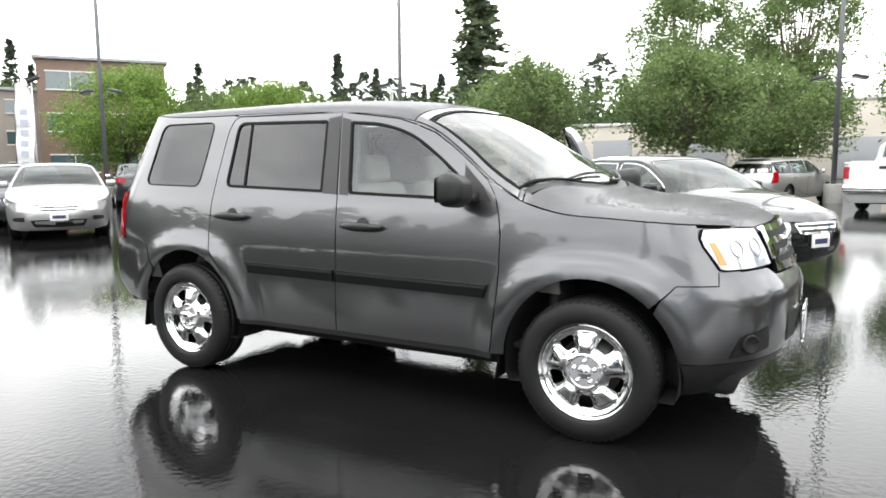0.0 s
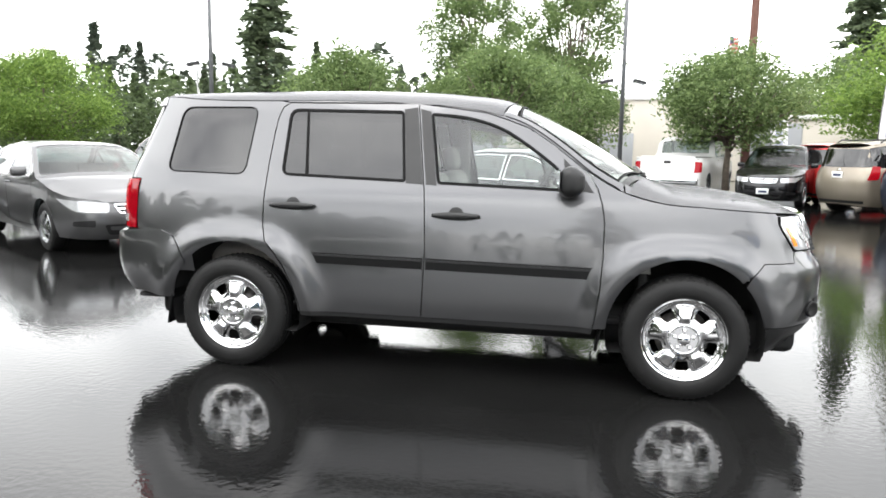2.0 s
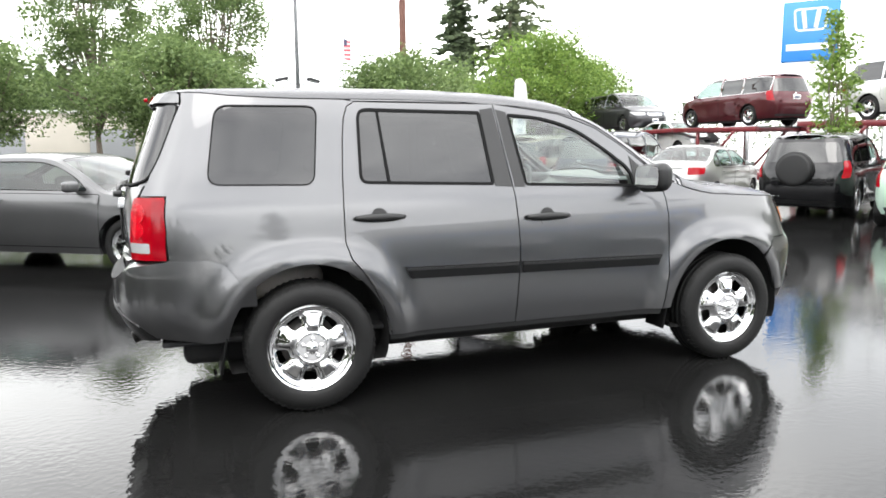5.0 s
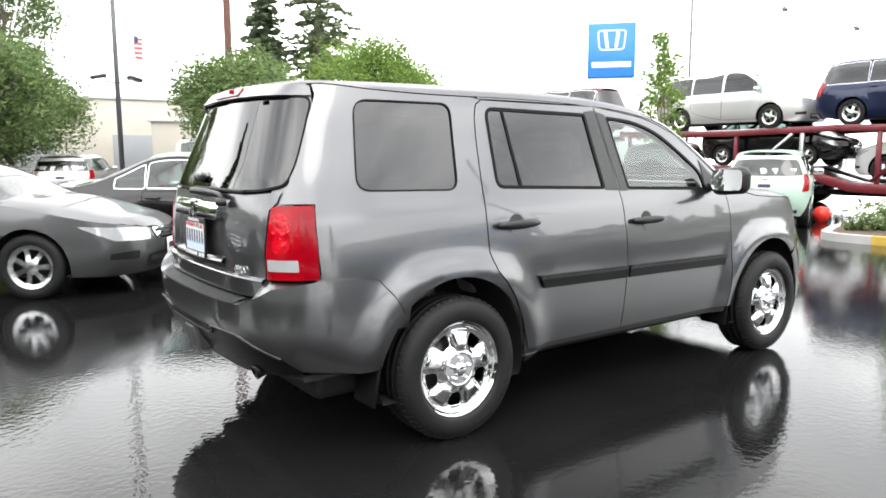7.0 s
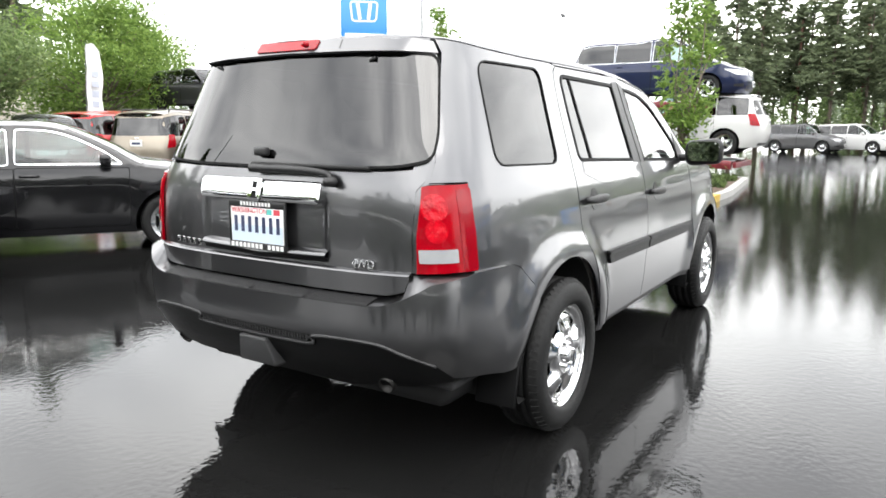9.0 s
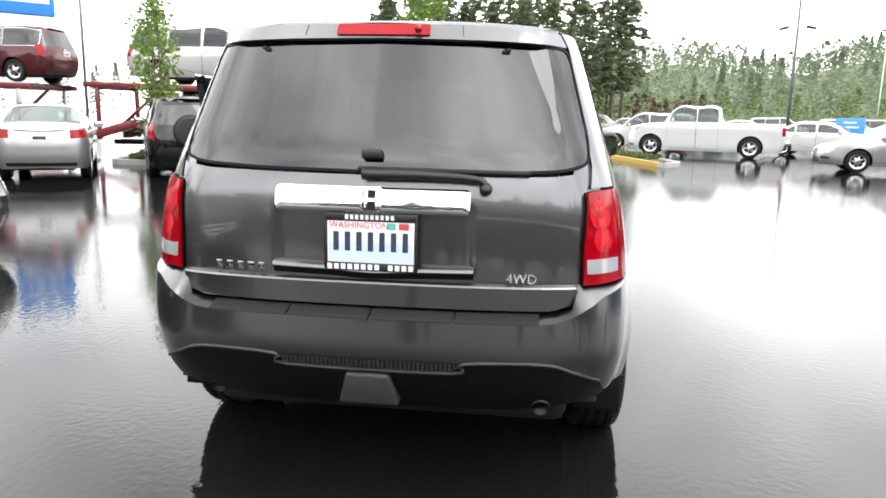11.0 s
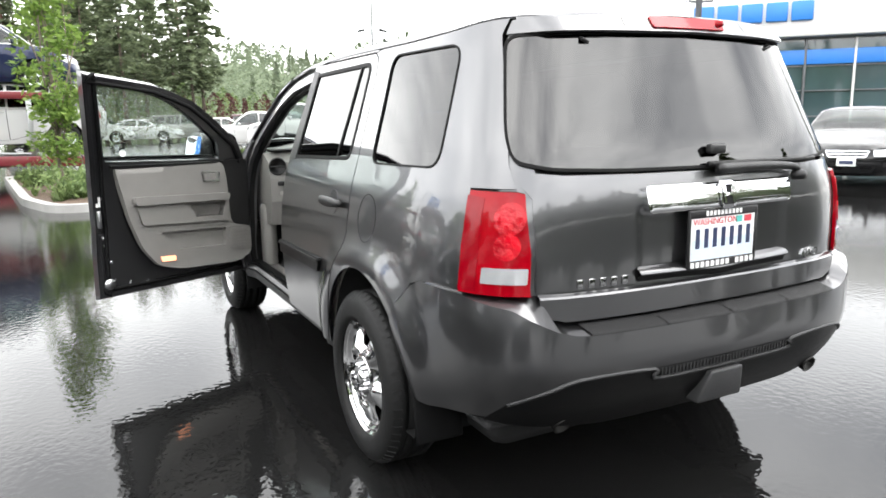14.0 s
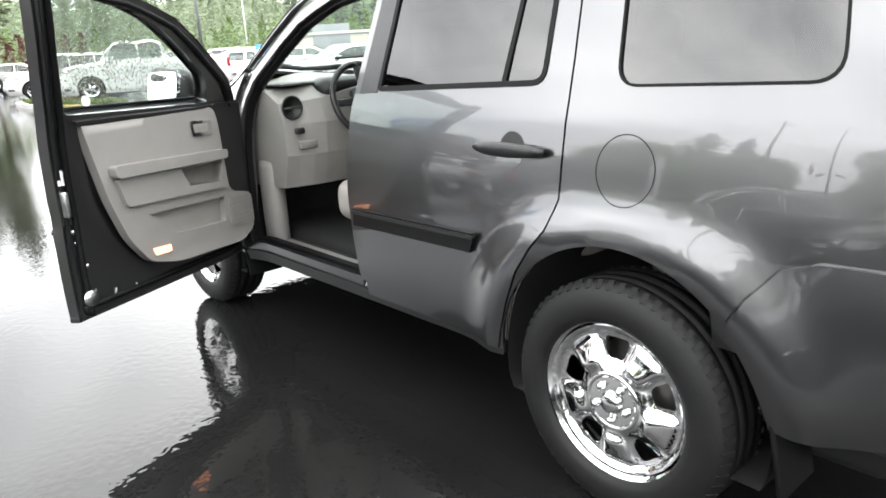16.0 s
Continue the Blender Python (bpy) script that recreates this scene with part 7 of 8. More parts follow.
wide_tree = broad_tree("full green tree with a loose crown", 7, 5.6, 2.9, 1.3, 24000, LEAF, 0.066, 90, 1.0, 0.24)
wide_tree.matrix_basis = pose(-30.5, 26.5, 0)
for x, y, k, rz in ((-0.5, 31.0, 1.0, 200), (14, 40, 1.2, 10)):
    copy_thing(wide_tree, pose(x, y, 0, 0, 0, rz) @ Matrix.Scale(k, 4))
bright_tree = broad_tree("bright yellow-green tree with a ragged crown", 3, 7.2, 3.5, 1.2, 26000, LEAF_BRIGHT, 0.072, 90, 1.0, 0.22)
bright_tree.matrix_basis = pose(14.2, 27.5, 0)
for x, y, k, rz in ((-33.6, 22.7, 1.0, 100), (-25.0, 25.8, 0.86, 190), (19.5, 32.5, 0.95, 60)):
    copy_thing(bright_tree, pose(x, y, 0, 0, 0, rz) @ Matrix.Scale(k, 4))
airy_tree = broad_tree("tall airy tree with open branches", 9, 12.5, 3.2, 2.2, 24000, LEAF, 0.08, 110, 1.0, 0.17, 0.2)
airy_tree.matrix_basis = pose(-0.4, 37.9, 0)
for x, y, k, rz in ((-7.0, 44.0, 1.12, 120),):
    copy_thing(airy_tree, pose(x, y, 0, 0, 0, rz) @ Matrix.Scale(k, 4))
sapling = broad_tree("slender young tree with pale green leaves", 12, 4.5, 0.62, 0.6, 3000, LEAF_BRIGHT, 0.055, 40, 1.1, 0.34, 0.045)
sapling.matrix_basis = pose(12.6, 2.1, 0.1)
copy_thing(sapling, pose(13.4, 9.2, 0.1, 0, 0, 90))

tall = [conifer("tall dark fir with drooping branches", 20, 21, 3.6, 0.08, NEEDLE, 1.6), conifer("tall ragged fir with a bare lower trunk", 21, 23, 5.6, 0.29, NEEDLE_LIT, 0.85, 0.30), conifer("slim dark spruce beyond the car park", 22, 16, 2.4, 0.05)]
spots_used = [0, 0, 0]


def stand(k, x, y, s=1.0):
    m = pose(x, y, 0, 0, 0, (x * 37 + y * 53) % 360) @ Matrix.Scale(s, 4)
    if spots_used[k]:
        return copy_thing(tall[k], m)
    spots_used[k] = 1
    tall[k].matrix_basis = m
    return tall[k]


for k, x, y, s in ((0, -24.5, 49.5, 1.0), (2, -20.5, 50.0, 0.62), (0, 22.5, 60, 1.0), (1, 27, 58, 0.98), (0, 33, 70, 0.85), (2, -33, 55, 0.9), (2, -44, 58, 0.75), (2, -51, 56, 0.72), (2, -57, 47, 0.8), (2, -66, 45, 0.85), (2, -22, 66, 0.7)):
    stand(k, x, y, s)
rw = random.Random(8)
for i in range(26):
    b = radians(13.0 - 19.0 * i / 25 + rw.uniform(-0.5, 0.5))
    d = rw.uniform(56, 78)
    stand(rw.choice((1, 1, 1)), -4.4 + d * math.cos(b), -1 + d * math.sin(b), rw.uniform(0.50, 0.64))
# unseen belt of firs that the glass reflects, continued westward to darken the tailgate
for i in range(22):
    b = radians(168 + 82 * (i + rw.uniform(-0.3, 0.3)) / 21)
    d = rw.uniform(36, 46)
    stand(rw.choice((0, 1, 2)), -2 + d * math.cos(b), d * math.sin(b), rw.uniform(0.48, 0.66))
for x, y, k, s in ((2, -52, 1, 0.8), (-46, 8, 2, 0.9), (-55, 14, 1, 0.7)):
    stand(k, x, y, s)


def far_woods(name, label, bear0, bear1, dist, h0, h1, n, seed, mat, cx=-2.0, cy=0.0, base=None, leaves=300, leaf=0.028, cone=0.62):
    """A band of distant trees as one piece."""
    rs = np.random.RandomState(seed)
    vs, fs, k = [], [], 0
    for i in range(n):
        b = radians(bear0 + (bear1 - bear0) * (i + rs.uniform(-0.6, 0.6)) / max(1, n - 1))
        d = dist * rs.uniform(0.88, 1.15)
        h = rs.uniform(h0, h1)
        x, y = cx + d * math.cos(b), cy + d * math.sin(b)
        z0 = base(b, d) if base else 0.0
        m = leaves
        q = rs.uniform(0, 1, m) ** 0.8
        if rs.rand() < cone:
            rad = 0.17 * h * (1 - q) ** 0.9 + 0.1
        else:
            rad = 0.30 * h * np.sqrt(np.clip(1 - (2 * q - 0.9) ** 2, 0.02, 1))
        a = rs.uniform(0, 2 * math.pi, m)
        r = rad * np.sqrt(rs.uniform(0.2, 1, m))
        p = np.stack([x + r * np.cos(a), y + r * np.sin(a), z0 + 0.04 * h + q * h * 0.96], 1)
        v, f = leaf_quads(p, leaf * h, rs, 0.6)
        vs.append(v)
        fs.append(f + k)
        k += len(v)
    ob = quick_part(name, np.concatenate(vs), np.concatenate(fs), mat, None)
    return tagged(ob, label, "trees", kind="stuff")


far_woods("far_woods", "distant mixed woodland behind the car park", 92, 154, 88, 6, 11.5, 150, 31, MID_GREEN, leaves=420, leaf=0.032, cone=0.45)
far_woods("far_woods", "distant dark firs standing over the woodland", 95, 152, 118, 11, 18, 64, 32, MID_NEEDLE, leaves=420)
far_woods("far_woods", "distant woodland to the side", 30, 92, 130, 6, 11, 60, 33, HAZED_GREEN)
far_woods("far_woods", "far woodland round the other side", 152, 330, 110, 8, 14, 150, 34, HAZED_NEEDLE)
# thicket out of view, added only so the tailgate and bumper reflect something dark
far_woods("far_woods", "unseen undergrowth below the firs, added to darken reflections", 160, 256, 44, 6.0, 10.0, 170, 38, NEEDLE, cone=0.35, leaves=380, leaf=0.036)
far_woods("hedge", "green hedge and shrubs below the firs", 14, -7, 60, 2.2, 4.2, 70, 35, LEAF)
far_woods("shrubs", "dark red shrubs beside the hedge", -8.5, -13.5, 60, 2.6, 3.6, 10, 36, RED_LEAF)
far_woods("shrubs", "green shrubs along the far edge of the park", -7, -40, 72, 2.4, 4.6, 70, 37, LEAF)


def hill_height(b, d):
    deg = math.degrees(b)
    return max(0.0, 20.0 * ease(2, -12, deg) * ease(-62, -45, deg) * ease(130, 300, d) + 3.0 * math.sin(deg * 0.45) * ease(150, 300, d))


def hill():
    v, f, nb, nd = [], [], 60, 10
    for i in range(nb + 1):
        b = radians(6 - 72 * i / nb)
        for j in range(nd + 1):
            d = 120 + 320 * j / nd
            v.append((-2 + d * math.cos(b), d * math.sin(b), -0.3 + hill_height(b, d)))
    for i in range(nb):
        for j in range(nd):
            q = i * (nd + 1) + j
            f.append((q, q + 1, q + nd + 2, q + nd + 1))
    tagged(part("hill", (v, f), material("hill_earth", (0.10, 0.13, 0.07), 0.95, 0, 0.3, 0.02, 0.5, 1)), "low wooded hill beyond the car park", "hill", kind="structure")


hill()
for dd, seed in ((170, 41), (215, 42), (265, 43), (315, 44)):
    far_woods("far_woods", "pale woodland on the hill, its mist painted into the leaves", 4, -62, dd, 6, 11, 120, seed, HAZED_GREEN if seed % 2 or dd < 250 else HAZED_NEEDLE, base=hill_height, leaves=320, leaf=0.042, cone=0.22)

# ---------------------------------------------------------------- poles, flags, sign
POLE = material("grey_pole", (0.13, 0.135, 0.14), 0.5, 0.3, 0.1, 4)
HEAD = material("lamp_head", (0.03, 0.03, 0.032), 0.5, 0, 0.1, 10)
LENS = material("lamp_lens", (0.55, 0.56, 0.56), 0.2, 0, 0.05, 10)
WOOD = material("brown_pole_wood", (0.13, 0.06, 0.045), 0.85, 0, 0.2, 6, 0.5, 40)
CONCRETE = material("concrete", (0.36, 0.355, 0.34), 0.75, 0, 0.12, 3, 0.4, 90)


def lamp_post(x, y, turn, height=11.0, arm=4.0, heads=True):
    t = thing("lamp_post", "tall grey lamp post with two floodlights", "street lamp", pose(x, y, 0, 0, 0, turn), "lamp posts")
    part("base", lathe([(0.0, 0.62), (0.28, 0.62), (0.30, 0.58), (0.30, -0.02)], 20, "z"), CONCRETE, t)
    part("pole", tube([(0, 0, 0.6), (0, 0, height * 0.5), (0, 0, height)], 0.085, 12, 0.06), POLE, t)
    for s in (1, -1):
        if not heads:
            break
        h = part("floodlight", moved(box(0, 0, 0, 0.46, 0.30, 0.11, 0.03), pose(s * 0.60, 0, arm + 0.02, 0, s * 14, 0)), HEAD, t)
        part("bracket", tube([(0.03 * s, 0, arm - 0.14), (0.32 * s, 0, arm - 0.13), (0.36 * s, 0, arm - 0.02), (0.48 * s, 0, arm)], 0.022, 8), POLE, h)
        part("lens", moved(box(0, 0, 0, 0.40, 0.25, 0.012, 0.003), pose(s * 0.60 - s * 0.012, 0, arm - 0.04, 0, s * 14, 0)), LENS, h)
    return t


lamp_post(2.0, 22.4, 10)
lamp_post(-12.4, 18.8, 25, arm=4.3)
lamp_post(-22.5, 13.5, 20, arm=4.2)
lamp_post(9.4, -12.2, 60, 9.5, arm=4.2)
lamp_post(34.0, -13.5, 70, 8.0, arm=6.0)
for b, d, h in ((37.4, 55, 13.0), (29.5, 60, 12.0), (25.0, 65, 11.0), (-22, 70, 9.0), (145.5, 44.3, 6.5)):
    t = thing("street_lamp", "slim pale lamp post far across the park", "street lamp", pose(-3.5 + d * math.cos(radians(b)), -3.7 + d * math.sin(radians(b)), 0), "slim lamp posts")
    part("pole", tube([(0, 0, 0), (0, 0, h)], 0.06, 8, 0.04), WHITE_PLASTIC, t)
    part("lamp_head", moved(box(0, 0, 0, 0.7, 0.34, 0.16, 0.04), pose(0.25, 0, h + 0.05, 0, -25, 40)), HEAD, t)
up = thing("utility_pole", "brown wooden utility pole behind the trees", "utility pole", pose(7.1, 26.0, 0))
part("pole", tube([(0, 0, -0.1), (0, 0, 6), (0, 0, 14)], 0.17, 12, 0.13), WOOD, up)
part("crossarm", box(0, 0, 13.2, 2.2, 0.1, 0.12, 0.02), WOOD, up)
for b, d, h in ((34.0, 70, 16.0), (9.0, 64, 9.5), (6.5, 66, 10.0), (2.5, 66, 11.0), (-4.5, 66, 12.0)):
    t = thing("utility_pole", "slim grey-brown utility pole", "utility pole", pose(-4.4 + d * math.cos(radians(b)), -2 + d * math.sin(radians(b)), 0), "far utility poles")
    part("pole", tube([(0, 0, -0.1), (0, 0, h)], 0.13, 8, 0.10), WOOD if d < 68 else POLE, t)

FLAG_WHITE = material("white_cloth", (0.78, 0.78, 0.77), 0.8, 0, 0.05, 6, 0.2, 60)


def feather_flag(x, y, turn, height, lean=4):
    t = thing("feather_flag", "tall white feather banner with faded lettering", "banner", pose(x, y, 0, 0, lean, turn), "feather banners")
    part("pole", tube([(0, 0, 0), (0, 0, height * 0.7), (0.02, 0, height)], 0.022, 8, 0.010), POLE, t)
    out = [(0.02, 0.9), (0.62, 0.95), (0.62, height * 0.86), (0.52, height * 0.95), (0.28, height + 0.02), (0.02, height * 0.985)]
    cloth = curved_panel(np.array(spread(rounded(out, 0.08), 0.12)), lambda a, b: np.array((a, 0.05 * math.sin(5 * b + 3 * a), b)), 0.12, 0.004)
    fl = part("cloth", cloth, FLAG_WHITE, t)
    for i in range(6):
        part("faded_bar", box(0.32, -0.06, 1.5 + (height - 2.2) * i / 6, 0.26, 0.004, 0.22), material("faded_print", (0.42, 0.45, 0.52), 0.8), fl, smooth=False)


feather_flag(10.5, 22.3, 0, 4.3, 3)
feather_flag(-24.5, 11.2, 40, 4.5, 2)
feather_flag(-13.4, 19.6, 118, 4.5, 8)
feather_flag(23.5, -20.0, -50, 4.6, 10)
feather_flag(7.8, 24.5, -20, 4.4, -4)

fp = thing("flagpole", "white flagpole with a striped flag hanging", "flag", pose(14.5, 74, 0))
part("pole", tube([(0, 0, 0), (0, 0, 15)], 0.07, 8, 0.04), WHITE_PLASTIC, fp)
fl = part("flag", curved_panel(np.array(spread([(0.05, 11.2), (0.85, 10.9), (0.9, 13.0), (0.05, 13.6)], 0.2)), lambda a, b: np.array((a, 0.15 * math.sin(4 * a + b), b)), 0.2, 0.01), FLAG_WHITE, fp)
for i in range(5):
    part("red_stripe", box(0.46, -0.18, 11.25 + 0.46 * i, 0.8, 0.01, 0.2), PLATE_RED, fl, smooth=False)
part("blue_corner", box(0.25, -0.19, 13.0, 0.36, 0.01, 0.7), PLATE_BLUE, fl, smooth=False)

SIGN_BLUE = material("sign_blue", (0.035, 0.22, 0.62), 0.35, 0, 0.05, 2)
sg = thing("pylon_sign", "tall white pylon with a square blue sign", "sign", pose(24.8, 21.1, 0, 0, 0, -48))
part("pylon", box(0, 0.0, 2.65, 2.0, 0.36, 5.3, 0.03), WHITE_PLASTIC, sg)
pan = part("panel", box(0, 0, 6.55, 2.3, 0.5, 2.65, 0.06), SIGN_BLUE, sg, "blue sign panel")
rim_o = np.array(spread(rounded([(-0.62, 6.55), (0.62, 6.55), (0.72, 7.55), (-0.72, 7.55)], 0.22, 6), 0.1))
flatface = lambda a, b: np.array((a, -0.256, b))
part("white_outline", curved_panel(rim_o, flatface, 0.1, 0.01, [shrink(rim_o, 0.08)]), WHITE_PLASTIC, pan)
for dx, ang in ((-0.26, -8), (0.26, 8)):
    part("white_bar", moved(box(0, 0, 0, 0.17, 0.012, 0.78, 0.004), pose(dx, -0.262, 7.05, 0, ang, 0)), WHITE_PLASTIC, pan)
part("white_bar", box(0, -0.258, 5.86, 1.9, 0.012, 0.28, 0.004), WHITE_PLASTIC, pan)

bs = thing("sales_board", "blue board on two posts with pale lines of writing", "sign", pose(28.2, -14.1, 0, 0, 0, 150))
board = part("board", box(0, 0, 1.15, 0.06, 1.15, 0.95, 0.02), SIGN_BLUE, bs)
for sy in (-0.45, 0.45):
    part("post", box(0.02, sy, 0.35, 0.05, 0.06, 0.7, 0.01), POLE, bs)
for i, w in enumerate((0.5, 0.7, 0.35, 0.6)):
    part("pale_bar", box(0.034, 0, 1.45 - 0.2 * i, 0.006, w, 0.06), WHITE_PLASTIC, board, smooth=False)

# ---------------------------------------------------------------- kerbed islands
YELLOW = material("yellow_paint", (0.45, 0.30, 0.045), 0.6, 0, 0.15, 6, 0.3, 80)
EARTH = material("bark_mulch", (0.09, 0.06, 0.04), 0.95, 0, 0.3, 8, 0.8, 50)


def island(name, label, outline, yellow):
    t = thing(name, label, "kerb")
    o = np.array(spread(rounded(outline, 0.45, 6), 0.25))
    i_ = shrink(o, 0.16)
    flat = lambda a, b: np.array((a, b, 0.13))
    k = part("kerb", curved_panel(o, flat, 0.3, 0.14, [i_]), CONCRETE, t, smooth=False)
    part("soil", curved_panel(i_, lambda a, b: np.array((a, b, 0.10)), 0.4, 0.0), EARTH, t)
    yo = o[[q for q in range(len(o)) if yellow(*o[q])]]
    ch = []
    for q in range(len(o)):
        a, b = o[q], o[(q + 1) % len(o)]
        if yellow(*a) and yellow(*b):
            a2, b2 = i_[q], i_[(q + 1) % len(o)]
            n = (a - a2) / (np.linalg.norm(a - a2) + 1e-9) * 0.004
            m = (b - b2) / (np.linalg.norm(b - b2) + 1e-9) * 0.004
            ch.append(([(a2[0], a2[1], 0.134), (a[0] + n[0], a[1] + n[1], 0.134), (b[0] + m[0], b[1] + m[1], 0.134), (b2[0], b2[1], 0.134), (a[0] + n[0], a[1] + n[1], 0.0), (b[0] + m[0], b[1] + m[1], 0.0)], [(0, 1, 2, 3), (1, 4, 5, 2)]))
    if ch:
        part("yellow_edge", join(*ch), YELLOW, k, smooth=False)
    rs = np.random.RandomState(len(outline) * 7 + int(abs(outline[0][0])))
    lo, hi = i_.min(0), i_.max(0)
    p = rs.uniform(lo, hi, (9000, 2))
    p = p[inside(p, shrink(i_, 0.08))]
    keep = np.array([noise.noise((x * 0.9, y * 0.9, 3.0)) > 0.12 for x, y in p])
    p = p[keep]
    v, f = leaf_quads(np.c_[p, 0.12 + rs.uniform(0, 0.10, len(p))], 0.055, rs, -1.2, 1.6)
    tagged(quick_part("grass", v, f, GRASS, t), kind="stuff")
    return t


island("kerbed_island", "kerbed planting island with yellow-painted nose and grass", [(8.45, 0.75), (8.45, 2.25), (10.0, 2.75), (16.2, 3.4), (16.2, 1.2), (11.5, 0.75)], lambda x, y: x < 10.4 and y < 1.5)
island("kerbed_island", "kerbed grass island with a yellow-painted end", [(17.2, -4.5), (23.8, -2.9), (26.5, -3.1), (26.5, -4.2), (18.4, -5.3)], lambda x, y: x < 22.5 and y > -4.4)
island("kerbed_island", "long kerbed grass strip under the firs", [(12.5, 8.2), (12.6, 10.2), (15.8, 11.0), (15.8, 8.6)], lambda x, y: False)
rs = np.random.RandomState(77)
for x, y in ((9.9, 1.7), (10.9, 2.0), (14.4, 2.4)):
    p = rs.normal(size=(260, 3)) * (0.30, 0.30, 0.13) + (x, y, 0.30)
    p[:, 2] = np.abs(p[:, 2] - 0.1) + 0.12
    b = thing("low_shrub", "low rounded green shrub on the island", "shrub", group="island shrubs")
    v, f = leaf_quads(p, 0.05, rs)
    quick_part("leaves", v, f, LEAF, b)

ball = thing("red_ball", "red balloon lying beside the hatchback", "balloon", pose(11.6, 3.75, 0.17))
bm = bmesh.new()
bmesh.ops.create_uvsphere(bm, u_segments=24, v_segments=16, radius=0.17)
for v in bm.verts:
    v.co.z *= 1.0 if v.co.z > -0.05 else 1.0
    if v.co.z < -0.13:
        v.co.z = -0.172 + (v.co.z + 0.13) * 0.05
part("skin", bm, material("red_rubber", (0.72, 0.03, 0.02), 0.25, 0, 0.05, 4), ball)
part("knot", moved(lathe([(0.0, 0.03), (0.012, 0.02), (0.006, 0.0), (0.0, -0.01)], 8, "z"), pose(0.12, 0.05, 0.12, 0, 55, 20)), material("red_rubber", (0.72, 0.03, 0.02)), ball)

# roof racks and the spare wheel
for car in LOT:
    if "roof rack" in car["label"]:
        for s in (1, -1):
            part("roof_rail", tube([(-1.75, s * 0.62, 1.74), (-1.6, s * 0.62, 1.84), (0.2, s * 0.62, 1.84), (0.38, s * 0.62, 1.74)], 0.018, 8), BLACK_PLASTIC, car)
        for x in (-1.2, -0.2):
            part("rack_bar", tube([(x, -0.62, 1.845), (x, 0.62, 1.845)], 0.015, 8), BLACK_PLASTIC, car)
f_, r_, t_, d_ = alloy_wheel(0.34, 5)
spare_m = pose(KINDS["crossover"]["xr"] - 0.10, 0.06, 0.98, 0, 0, 90)
sp = part("spare_wheel", moved(t_, spare_m), RUBBER, rav, "spare wheel in a black cover")
part("cover", moved(lathe([(0.0, 0.11), (0.26, 0.11), (0.30, 0.105), (0.33, 0.08)], 32), spare_m), BLACK_PLASTIC, sp)

# ---------------------------------------------------------------- the car transporter
CRIMSON = material("dark_red_steel", (0.15, 0.012, 0.018), 0.45, 0.1, 0.15, 3, 0.1, 60, 0.4)


